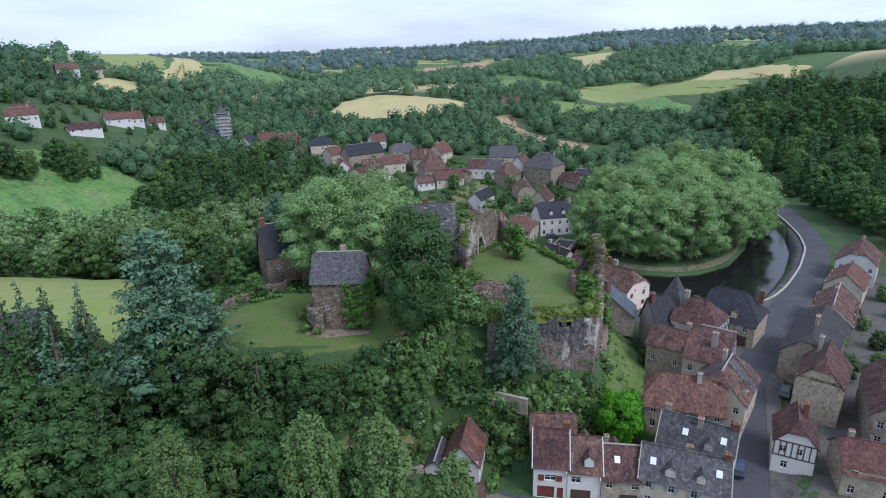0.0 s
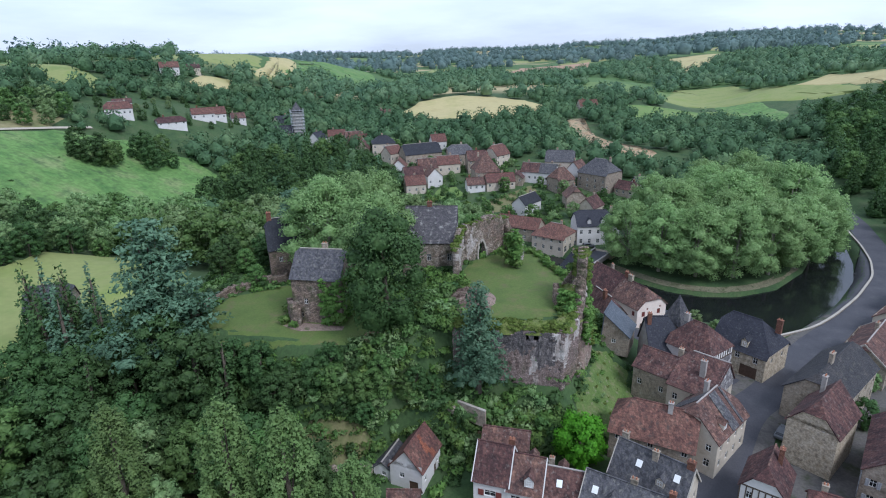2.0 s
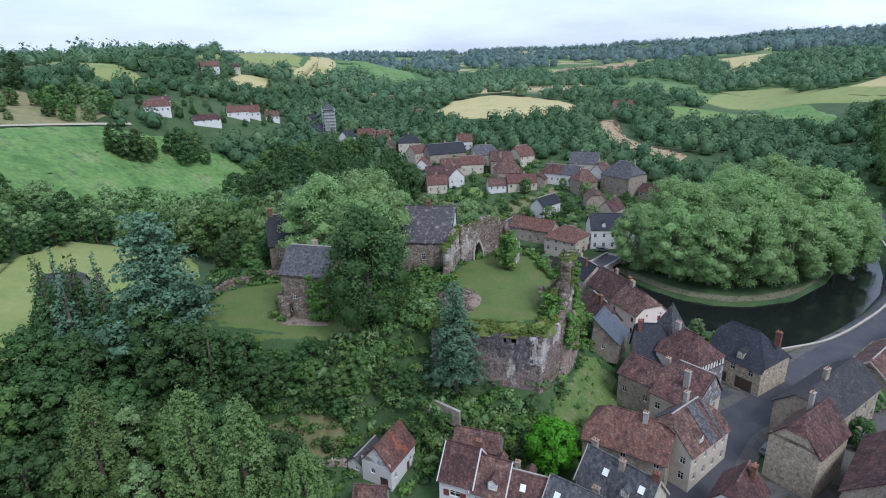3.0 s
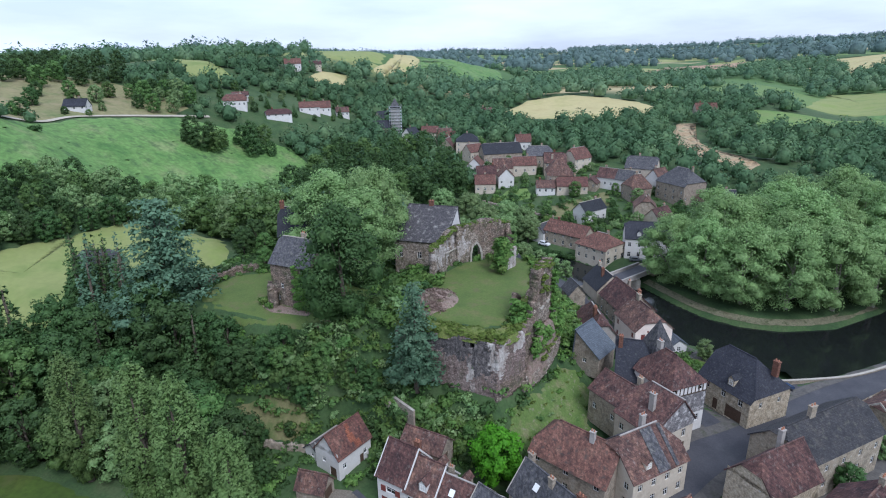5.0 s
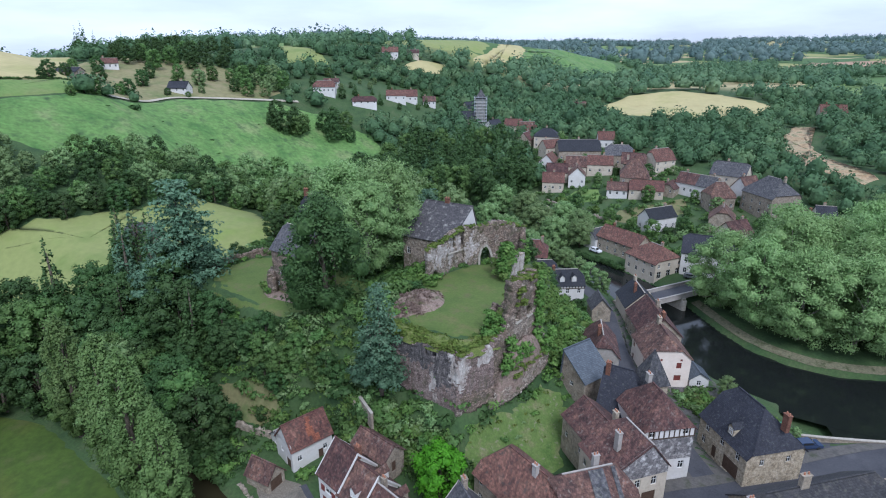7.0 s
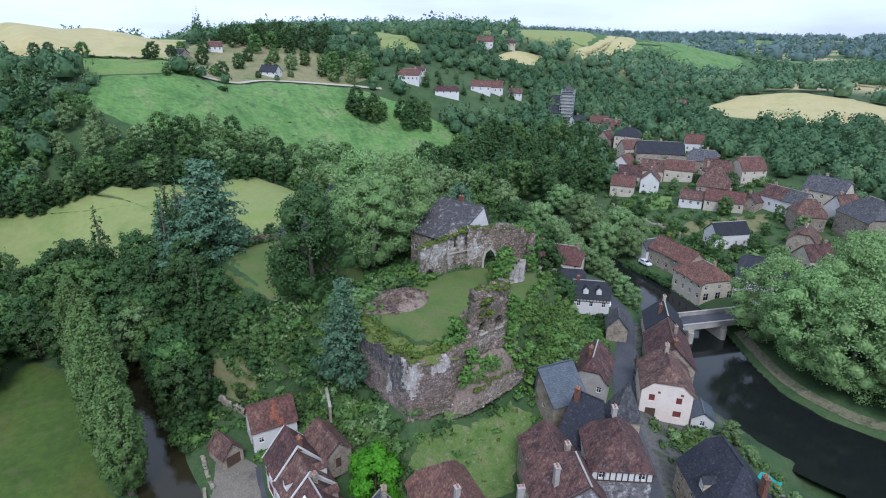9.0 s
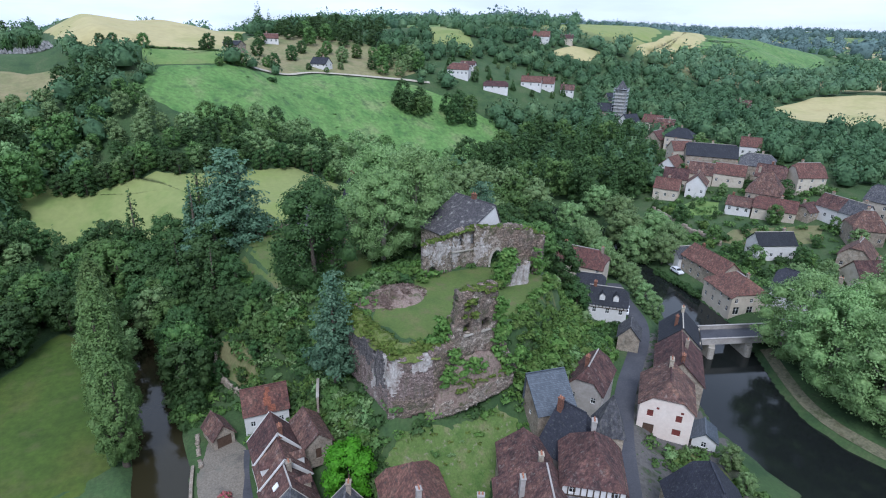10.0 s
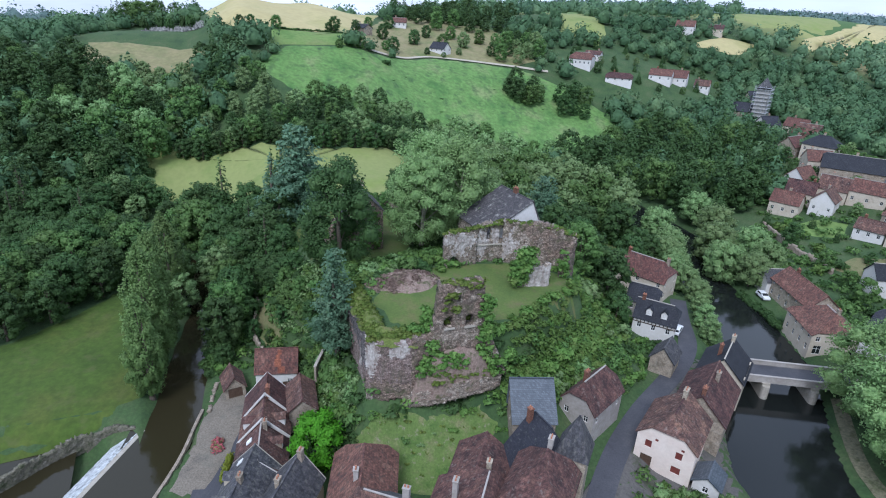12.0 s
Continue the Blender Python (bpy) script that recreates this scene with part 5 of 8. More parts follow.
house(-2.3, -67.0, 78, 7.2, 5.4, -0.8, 4.3, 7.5, M_TILE_RED, M_WHITE, "white gabled cottage with a red tiled roof", windows={"w": [(1.6, 2.2, 0.8, 0.9), (2.4, 4.4, 0.6, 0.6)], "s": row(7.2, 2, 0.8, 1.0, 1.6)},
      doors={"w": [(3.2, 1.5, 2.0)], "s": [(4.6, 0.9, 2.0)]}, category="cottage", name="cottage")
house(-6.6, -66.4, 78, 5.6, 3.2, -0.6, 2.3, 3.6, M_SLATE_OLD, M_WHITE, "low whitewashed lean-to beside the cottage", windows={"w": [(1.4, 1.0, 0.7, 0.7)]}, category="outbuilding", name="outbuilding")
house(-2.2, -75.0, 8, 4.6, 3.4, -0.8, 2.3, 4.3, M_TILE, M_STONE, "small open-fronted stone shed with a tiled gable roof", doors={"e": [(0.5, 2.4, 2.0)]}, category="shed", name="shed")
house(31.6, -33.4, 72, 6.2, 5.2, 8.0, 3.0, 7.0, M_SLATE_BLUE, M_STONE, "shed with a smooth blue-grey slate roof on the castle slope", shift=0.9, category="shed", name="shed", windows={"w": [(2.0, 1.0, 0.8, 0.9)]})
house(39.4, -36.6, 8, 6.6, 7.6, 4.0, 5.8, 11.0, M_SLATE, M_GREYR, "narrow house with a steep dark slate roof beside the turret", hips=(0.75, 0.1), shift=0.3, windows={"s": row(6.6, 2, 0.8, 1.1, 3.6)}, chimneys=[(-2.8, 0.2, 0.9, 0.7)], stack=M_BRICK)
house(42.4, -33.2, 45, 3.8, 3.8, 3.4, 10.4, 15.0, M_SLATE_OLD, M_STONE, "square stone turret with a pointed slate roof", hips=(1.1, 1.1), windows={"s": [(1.4, 7.6, 0.8, 1.1), (1.4, 4.0, 0.8, 1.1)], "e": [(1.4, 7.6, 0.8, 1.1)]}, category="tower", name="turret", over=0.3)
house(29.6, -21.4, 116, 9.0, 6.0, 5.4, 4.6, 8.2, M_TILE, M_GREYR, "old house with a dark brown tiled roof by the lane", hips=(0.5, 0.5), windows={"s": row(9, 2, 0.8, 1.1, 2.2), "w": row(6, 2, 0.8, 1.1, 2.4)}, chimneys=[(-1.6, 0.6, 0.9, 0.9)])
house(38.4, -12.2, 124, 9.2, 8.3, 2.6, 5.8, 9.4, M_TILE, M_PINK, "pale pink-white house with a tiled roof above the river", hips=(0.0, 0.55),
      windows={"w": [(1.3, 3.5, 0.95, 1.25), (5.7, 3.5, 0.95, 1.25), (5.5, 0.9, 1.3, 1.2), (2.6, 5.0, 0.45, 0.5), (6.3, 5.0, 0.45, 0.5)], "s": W2(9.2, 2), "n": W2(9.2, 2)}, doors={"w": [(1.0, 1.7, 2.0)]}, chimneys=[(2.8, 0, 1.2, 1.3)], closed=M_SHUTTER)
house(45.0, -10.6, 124, 4.0, 3.6, 1.6, 2.4, 3.6, M_SLATE_BLUE, M_WHITE, "white lean-to with a slate roof beside the river", windows={"w": [(1.4, 0.8, 0.8, 1.0)]}, category="outbuilding", name="outbuilding")
house(33.6, -1.4, 124, 12.0, 8.0, 2.6, 5.0, 8.8, M_TILE, M_STONE, "riverside house with a brown tiled roof", hips=(0.0, 0.0), windows={"s": W2(12, 3), "n": W2(12, 4)}, chimneys=[(-5.2, 0, 1.0, 1.0), (1.0, -0.8, 0.8, 0.7)])
house(26.6, 9.8, 124, 8.6, 7.6, 2.6, 4.4, 8.0, M_SLATE, M_CREAM, "slate-roofed house beside the bridge", hips=(0.0, 0.0), windows={"s": W2(8.6, 2), "w": row(7.6, 2, 0.8, 1.1, 1.4), "e": row(7.6, 2, 0.9, 1.2, 1.2)}, chimneys=[(3.4, 0, 0.9, 0.9), (-1.2, 1.2, 0.8, 0.7)])
house(-9.6, 20.4, 26, 13, 7.6, 3.2, 5.2, 8.8, M_TILE_RED, M_CREAM, "cream house with a red-brown tiled roof at the lane's end", hips=(0.7, 0.7), windows={"s": W2(13, 3), "e": W2(7.6, 2)}, chimneys=[(5.0, 0.4, 0.7, 0.7), (-4.6, 0.2, 0.7, 0.7)])
house(0.6, 12.2, 40, 6.5, 5.4, 4.0, 3.4, 6.4, M_SLATE, M_GREYR, "small dark slate-roofed house against the castle rock", hips=(0.4, 0.0), windows={"s": row(6.5, 2, 0.8, 1.0, 1.2)})
house(8.2, 9.6, 40, 8.4, 5.6, 3.6, 3.7, 6.8, M_SLATE, M_WHITE, "white half-timbered house with a slate roof and two dormers", hips=(0.5, 0.0), windows={"s": row(8.4, 3, 0.85, 1.15, 1.3), "e": row(5.6, 2, 0.8, 1.1, 1.2)}, dormers=[(-1.4, -1, 1.2, 1.3), (1.6, -1, 1.2, 1.3)], timbered=[("s", 2.5, 3.6)], chimneys=[(-3.2, 0, 0.8, 0.7)])
house(20.5, 1.5, 124, 5.0, 4.2, 4.0, 3.2, 5.6, M_SLATE_OLD, M_STONE, "little stone house with a slate roof by the lane", windows={"s": row(5, 1, 0.8, 1.0, 1.2)})
house(19.9, 44.9, -27, 11.4, 10.6, 1.2, 5.0, 8.6, M_TILE_RED, M_CREAM, "long cream house with a red hipped roof across the bridge", hips=(0.8, 0.9), windows={"s": W2(11.4, 4), "e": row(10.6, 3, 1.6, 2.0, 0.4) + row(10.6, 3, 0.9, 1.1, 3.4)}, chimneys=[(2.0, 0.5, 0.7, 0.7)])
house(8.0, 53.0, -21, 15.5, 7.2, 1.8, 4.8, 7.8, M_TILE_RED, M_STONE, "old stone wing with a worn red tiled roof", windows={"n": W2(15.5, 3), "s": W2(15.5, 5)}, chimneys=[(-4.6, 0.4, 0.7, 0.7)])
house(-1.6, 55.2, 69, 6.4, 5.0, 1.8, 3.8, 6.2, M_SLATE_OLD, M_WHITE, "small white gabled house with a pale slate roof", windows={"w": [(1.6, 1.2, 0.8, 1.0)], "s": row(6.4, 2, 0.8, 1.0, 1.2)})
house(33.1, 51.0, 12, 14, 9.0, 2.0, 6.8, 11.0, M_SLATE, M_WHITE, "white three-storey inn with a slate mansard roof", hips=(0.9, 0.3), windows={"s": row(14, 5, 0.95, 1.5, 0.7) + row(14, 5, 0.95, 1.4, 3.9), "w": W2(9, 2)}, dormers=[(-3, -1, 1.2, 1.2), (1.5, -1, 1.2, 1.2)], chimneys=[(5.4, 0.5, 0.8, 0.9)])
# across the street
house(59.4, -56.4, 50, 9.4, 6.8, 3.2, 6.4, 10.4, M_TILE, M_STONE_PALE, "pale rubble stone house with a steep brown half-hipped roof", hips=(0.0, 0.45), windows={"w": [(1.4, 6.4, 0.4, 0.5), (4.6, 6.2, 0.4, 0.5)], "n": row(9.4, 2, 0.8, 1.1, 3.4)}, chimneys=[(2.4, 1.4, 1.0, 0.7)], stack=M_GREYR)
house(47.8, -68.8, 62, 6.6, 5.4, 0.6, 6.4, 9.6, M_TILE, M_WHITE, "small half-timbered house with a brown tiled roof on the street", hips=(0.0, 0.5), windows={"w": [(0.8, 4.3, 0.8, 1.1), (2.9, 4.3, 0.8, 1.1), (1.2, 1.6, 0.9, 1.2)], "n": row(6.6, 2, 0.8, 1.1, 3.6)}, timbered=[("w", 3.6, 6.3)], chimneys=[(1.4, -1.0, 0.9, 0.8)])
house(56.5, -75.0, -20, 11, 7.4, 1.6, 4.4, 7.6, M_TILE_RED, M_STONE, "stone house with a red-brown tiled roof", hips=(0.0, 0.3), windows={"s": W2(11, 3), "w": row(7.4, 2, 0.9, 1.2, 1.4)}, chimneys=[(-4.2, 0.4, 0.8, 0.7)])
house(67.2, -63.0, 60, 15, 8.2, 2.8, 6.2, 9.8, M_TILE, M_STONE, "stone house with a mottled brown roof behind the street", windows={"n": W2(15, 5), "w": W2(8.2, 2)}, chimneys=[(6.4, 0, 0.9, 0.9)], shutters=M_SHUTTER_GREY)
house(66.2, -43.2, 49.5, 18, 8.4, 2.8, 6.2, 9.9, M_SLATE_DARK, M_STONE, "long street house with an old grey slate roof", hips=(0.25, 0.3), windows={"n": W2(18, 5), "s": W2(18, 5)}, chimneys=[(-2.6, 0, 1.6, 1.2)])
house(80.8, -26.6, 52, 16, 8.0, 2.5, 4.4, 7.8, M_TILE, M_STONE, "street house with a red-brown tiled roof near the quay", hips=(0.0, 0.3), windows={"n": W2(16, 4), "s": W2(16, 4)}, chimneys=[(1.5, 0.3, 1.0, 0.9)], verge=M_CUT)
house(94.5, -10.5, 48, 11, 8.0, 2.3, 4.6, 7.8, M_TILE_RED, M_CREAM, "street house with a dark red tiled roof", hips=(0.3, 0.0), windows={"n": W2(11, 3)}, chimneys=[(2.6, 0, 0.9, 0.8)])
house(105.8, 2.2, 50, 12, 9.0, 2.2, 6.0, 9.8, M_TILE, M_WHITE, "white house with a brown tiled roof at the river bend", hips=(0.4, 0.4), windows={"n": W2(12, 4), "w": W2(9, 2)}, chimneys=[(3, 0, 0.9, 0.8)])
house(119.0, -10.0, 40, 13, 9.0, 2.8, 5.4, 9.0, M_TILE_RED, M_CREAM, "cream house with a red tiled roof behind the quay", windows={"n": W2(13, 4), "w": W2(9, 2)}, chimneys=[(-4, 0, 0.9, 0.8)])
house(-80, -51, 30, 8, 7, 15.2, 2.6, 6.4, M_SLATE_OLD, M_STONE, "stone barn with a big grey slate roof by the hay field", hips=(0.3, 0.3), doors={"s": [(3, 2.4, 2.4)]}, category="barn", name="barn")

# ---- the far side of the valley ----
random.seed(11)


def far_house(x, y, turn, L, W, eave, ridge, roof, wall, label, hips=(0, 0), n=3, dormers=(), chim=True):
    return house(x, y, turn, L, W, float(height(x, y)), eave, ridge, roof, wall, label, hips=hips, windows={"s": W2(L, n) if eave > 5 else row(L, n, 0.9, 1.2, 1.2), "e": row(W, 2, 0.85, 1.1, 1.3), "w": row(W, 2, 0.85, 1.1, 1.3)},
                 chimneys=[(L * random.uniform(-0.35, 0.35), 0.3, 0.8, 0.8)] if chim else (), dormers=dormers, group="village houses", sink=4)


V1, V2, V3, V4 = "village house with a brown tiled roof", "village house with a red tiled roof", "village house with a dark slate roof", "white village house with a tiled roof"
far_house(-70, 154, 20, 12, 10, 6, 9.5, M_SLATE, M_CREAM, "cream village house with a hipped slate roof", (0.9, 0.9))
far_house(-47, 141, 38, 20, 9, 5, 9.5, M_SLATE, M_STONE, "long stone building with a dark slate roof", (0.2, 0.2), 5)
far_house(-27, 141, 20, 12, 9, 5, 9, M_SLATE_OLD, M_STONE, "stone village house with a weathered slate roof", (0.5, 0.5))
far_house(-11.5, 118, 20, 11, 11, 6, 13, M_TILE, M_STONE, "old house with a very steep brown tiled pavilion roof", (0.95, 0.95))
far_house(-15, 109, 20, 8, 6, 3.2, 5.8, M_TILE, M_WHITE, V1)
far_house(-4.5, 112.5, 20, 13, 7, 3.4, 6.6, M_TILE_RED, M_CREAM, V2, (0, 0.3))
far_house(3.5, 118, 80, 7, 6, 3.0, 5.4, M_TILE, M_STONE, V1, (0.4, 0.4))
far_house(-8, 139, 60, 11, 8, 5.5, 10, M_TILE_RED, M_CREAM, V2, (0.3, 0.3))
far_house(-17, 132, 20, 10, 7, 5.5, 9.5, M_TILE, M_STONE, V1, (0.3, 0.0))
far_house(-42, 105.5, 25, 9, 7, 4.2, 7.6, M_TILE_RED, M_CREAM, V2)
far_house(-35.5, 115, 115, 9, 7, 4.5, 8, M_TILE, M_WHITE, V4)
far_house(-45, 115, 30, 9, 7, 4.5, 8, M_TILE, M_CREAM, V1)
far_house(-31, 129, 25, 11, 7, 4.5, 8, M_TILE_RED, M_CREAM, V2)
far_house(-40, 124, 25, 9, 7, 4.5, 8.5, M_TILE, M_CREAM, V1)
far_house(-54, 125, 100, 9, 7, 4.5, 8, M_TILE_RED, M_WHITE, V4)
far_house(39.4, 114, -40, 14.5, 12, 7, 12.8, M_SLATE_OLD, M_STONE, "large square stone house with a steep hipped slate roof", (0.85, 0.85), 4)
far_house(50.5, 106.5, -40, 9, 6, 3.2, 6.0, M_TILE, M_STONE, V1)
far_house(56.5, 113, 20, 6, 5, 3.0, 5.4, M_SLATE, M_WHITE, V3)
far_house(67, 102, -4, 13, 7, 3.0, 5.6, M_TILE_RED, M_STONE, "low red-roofed barn among trees")
far_house(22.5, 130.5, -6, 13, 9, 6, 10.5, M_SLATE_OLD, M_CREAM, V3, (0.2, 0.2))
far_house(9.6, 121.5, -15, 8, 7, 4.5, 8, M_TILE, M_WHITE, V4)
far_house(17.2, 119.5, -15, 7.6, 7, 4.8, 8.4, M_SLATE_OLD, M_WHITE, "white village house with a slate roof")
far_house(22.6, 111.5, 40, 9, 8, 5, 10, M_TILE, M_STONE, V1, (0.85, 0.85))
far_house(30, 122, 60, 8, 7, 5, 9, M_TILE, M_WHITE, V4)
far_house(28, 94, 100, 9, 8, 4.5, 8.5, M_TILE, M_STONE, V1, (0.4, 0.4))
far_house(34, 84, 60, 9, 7, 4, 7.5, M_TILE, M_CREAM, V1)
far_house(9.0, 83.8, 61, 12, 6.2, 5.0, 8.0, M_SLATE, M_WHITE, "small white house with a slate roof among gardens", (0, 0), 4)
far_house(-88, 166, 10, 10, 7, 4.5, 8, M_TILE_RED, M_CREAM, V2)
far_house(-80, 150, 100, 9, 7, 4.5, 8, M_TILE_RED, M_STONE, V2)
far_house(-95, 178, 30, 9, 7, 4.5, 8, M_TILE, M_CREAM, V1)
far_house(-62, 142, 60, 9, 7, 4.5, 8, M_TILE_RED, M_CREAM, V1)
far_house(-108, 186, 20, 10, 7, 4.5, 8, M_TILE_RED, M_CREAM, V2)
far_house(-116, 176, 80, 9, 7, 4.5, 8, M_SLATE, M_WHITE, V3)
far_house(-197, 119, 40, 12.5, 8, 3.8, 7.0, M_TILE_RED, M_WHITE, "white villa with a red tiled roof on the hillside", (0.6, 0.6), 5)
far_house(-204, 131, 40, 9, 6, 2.6, 4.4, M_TILE, M_WHITE, "low white house beside the villa", n=3)
far_house(-178, 131.5, 50, 14, 7, 2.5, 4.9, M_TILE, M_WHITE, "long white farmhouse with a brown tiled roof", (0.5, 0.5), 4)
far_house(-176, 158, 40, 12, 7.5, 3.4, 6.4, M_TILE_RED, M_WHITE, V4)
far_house(-174, 169, 40, 9, 8, 3.6, 7.2, M_TILE_RED, M_WHITE, V4)
far_house(-168, 181, 40, 8, 7, 3.2, 6, M_TILE, M_WHITE, V4)
far_house(-214.5, 40, 32, 9.5, 6.5, 2.6, 5.6, M_SLATE, M_WHITE, "white gabled house beside the hill lane")
far_house(-242, 3, 30, 11, 6, 2.4, 4.2, M_SLATE, M_STONE, "dark stone barn on the hill", n=2)
far_house(-266, 32, 70, 8, 6, 3.2, 5.6, M_TILE_RED, M_WHITE, V4)
far_house(-240, 226, 40, 12, 8, 4.5, 8, M_TILE_RED, M_WHITE, V4)
far_house(-242, 252, 40, 14, 8, 3.5, 6, M_TILE, M_CREAM, V1)
far_house(-42, 163, 30, 8, 6, 4.5, 8, M_TILE_RED, M_WHITE, V4)
far_house(-100, 262, 20, 9, 7, 4.5, 8, M_TILE, M_WHITE, V4)
far_house(44, 300, 20, 14, 8, 4, 8, M_TILE_RED, M_CREAM, V2)
far_house(-152, 206, 70, 11, 7, 4, 8, M_SLATE, M_CREAM, V3)

church = empty("church", -133, 188, float(height(-133, 188)), 30, "stone church with a scaffolded square tower", "church")
part("tower", Shape().box(-2.9, -2.9, -3, 2.9, 2.9, 16.8), M_WEATHERED, church)
spire = Shape()
for a, b in (((-3.3, -3.3), (3.3, -3.3)), ((3.3, -3.3), (3.3, 3.3)), ((3.3, 3.3), (-3.3, 3.3)), ((-3.3, 3.3), (-3.3, -3.3))):
    spire.slab([(*a, 16.8), (*b, 16.8), (0, 0, 22.4)], 0.15)
part("spire", spire, M_SLATE_OLD, church)
nave = Shape().box(-17, -4, -3, -2.9, 4, 5)
nave.poly((-17, 4, 5), (-17, -4, 5), (-17, 0, 9))
part("nave", nave, M_STONE, church)
part("roof", Shape().slab([(-17.3, -4.4, 4.7), (-2.9, -4.4, 4.7), (-2.9, 0, 9.1), (-17.3, 0, 9.1)], 0.2).slab([(-17.3, 4.4, 4.7), (-2.9, 4.4, 4.7), (-2.9, 0, 9.1), (-17.3, 0, 9.1)], 0.2), M_SLATE, church)
sc = part("scaffold", Shape().box(-3.9, -3.9, 17.4, 3.9, -3.0, 17.5), M_TUBE, church, "grey metal scaffolding")
for lift in range(9):
    z = 1.2 + 1.9 * lift
    for q in (Shape().box(-3.9, -3.9, z, 3.9, -3.1, z + 0.08), Shape().box(-3.9, 3.1, z, 3.9, 3.9, z + 0.08), Shape().box(-3.9, -3.1, z, -3.1, 3.1, z + 0.08), Shape().box(3.1, -3.1, z, 3.9, 3.1, z + 0.08)):
        part("walkway", q, M_TUBE, sc)
for px in (-3.8, -1.3, 1.3, 3.8):
    for py in (-3.8, 3.8):
        part("pole", Shape().rod((px, py, -1), (px, py, 18.4), 0.06, 0.06), M_TUBE, sc)
        if abs(px) < 3:
            part("pole", Shape().rod((py, px, -1), (py, px, 18.4), 0.06, 0.06), M_TUBE, sc)


# ---- the castle ----
def ruin(name, line, base, tops, thick, material, label, holes=(), seed=1, cell=0.3, category="ruined wall", coats=()):
    """A broken wall along a line. tops: heights of its crest at each point; holes: (metres along, bottom, width, height, pointed).
    coats: (material, metres along, height, half length, half height) of ragged patches of another surface."""
    r = np.random.RandomState(seed)
    line = np.array(line, float)
    seg = np.hypot(*np.diff(line, axis=0).T)
    s_at = np.r_[0, np.cumsum(seg)]
    cols = int(s_at[-1] / cell)
    ss = np.linspace(0, s_at[-1], cols + 1)
    px, py = np.interp(ss, s_at, line[:, 0]), np.interp(ss, s_at, line[:, 1])
    dx, dy = np.gradient(px), np.gradient(py)
    ln = np.hypot(dx, dy)
    nxv, nyv = dy / ln, -dx / ln
    bases = np.interp(ss, s_at, np.broadcast_to(np.asarray(base, float), len(line)))
    crest = np.interp(ss, s_at, tops) + 0.25 * np.sin(ss * 0.9 + seed) + r.uniform(-0.22, 0.22, cols + 1)
    zmin = bases.min()
    rows = int((crest.max() - zmin) / cell) + 2
    zz = zmin + np.arange(rows + 1) * cell
    keep = np.zeros((cols, rows), bool)
    for i in range(cols):
        sm, top, low = (ss[i] + ss[i + 1]) / 2, (crest[i] + crest[i + 1]) / 2, min(bases[i], bases[i + 1])
        for j in range(rows):
            zm = zz[j] + cell / 2
            ok = low - cell < zm < top
            for hs, hz, hw_, hh, pointed in holes:
                u, v = abs(sm - hs) / (hw_ / 2), (zm - hz) / hh
                if 0 < v < 1 and u < 1 and (not pointed or v < 0.5 or u < 1 - ((v - 0.5) / 0.5) ** 2):
                    ok = False
            keep[i, j] = ok
    off = r.normal(scale=0.07, size=(2, cols + 1, rows + 1, 3))
    half = thick / 2
    verts = np.zeros((2, cols + 1, rows + 1, 3))
    for side, sg in ((0, 1), (1, -1)):
        verts[side, :, :, 0] = (px + sg * half * nxv)[:, None]
        verts[side, :, :, 1] = (py + sg * half * nyv)[:, None]
        verts[side, :, :, 2] = zz[None, :]
    verts += off
    ids = np.arange(verts.size // 3).reshape(2, cols + 1, rows + 1)
    skin = np.zeros((cols, rows), int)
    sm, zm = np.meshgrid((ss[1:] + ss[:-1]) / 2, zz[:-1] + cell / 2, indexing="ij")
    for k, (_, cs, cz, hs, hz) in enumerate(coats):
        ragged = 0.45 * waves(sm, zm * 0.6, 2.6, seed + k) + 0.3 * waves(sm, zm, 0.9, seed + k + 50)
        skin[np.hypot((sm - cs) / hs, (zm - cz) / hz) + ragged < 1] = k + 1
    faces, looks = [], []
    for i in range(cols):
        for j in range(rows):
            if not keep[i, j]:
                continue
            a, b, c, d = ids[0, i, j], ids[0, i + 1, j], ids[0, i + 1, j + 1], ids[0, i, j + 1]
            e, f, g, h = ids[1, i, j], ids[1, i + 1, j], ids[1, i + 1, j + 1], ids[1, i, j + 1]
            faces += [(a, b, c, d), (f, e, h, g)]
            if j == rows - 1 or not keep[i, j + 1]:
                faces.append((d, c, g, h))
            if j > 0 and not keep[i, j - 1]:
                faces.append((a, e, f, b))
            if i == 0 or not keep[i - 1, j]:
                faces.append((a, d, h, e))
            if i == cols - 1 or not keep[i + 1, j]:
                faces.append((b, f, g, c))
            looks += [skin[i, j]] * (len(faces) - len(looks))
    me = raw_mesh(name, verts.reshape(-1, 3), faces, material)
    for coat in coats:
        me.materials.append(coat[0])
    me.polygons.foreach_set("material_index", np.array(looks, np.int32))
    ob = new(name, me)
    return tagged(ob, label, category)


castle = empty("castle_ruin", 10, -35, 20, 0, "ruined medieval castle with curtain wall, keep and chapel", "castle ruin")


def ruin_part(*args, **kw):
    ob = ruin(*args, **kw)
    ob.parent, ob.matrix_parent_inverse = castle, castle.matrix_basis.inverted()
    del ob["category"]
    return ob


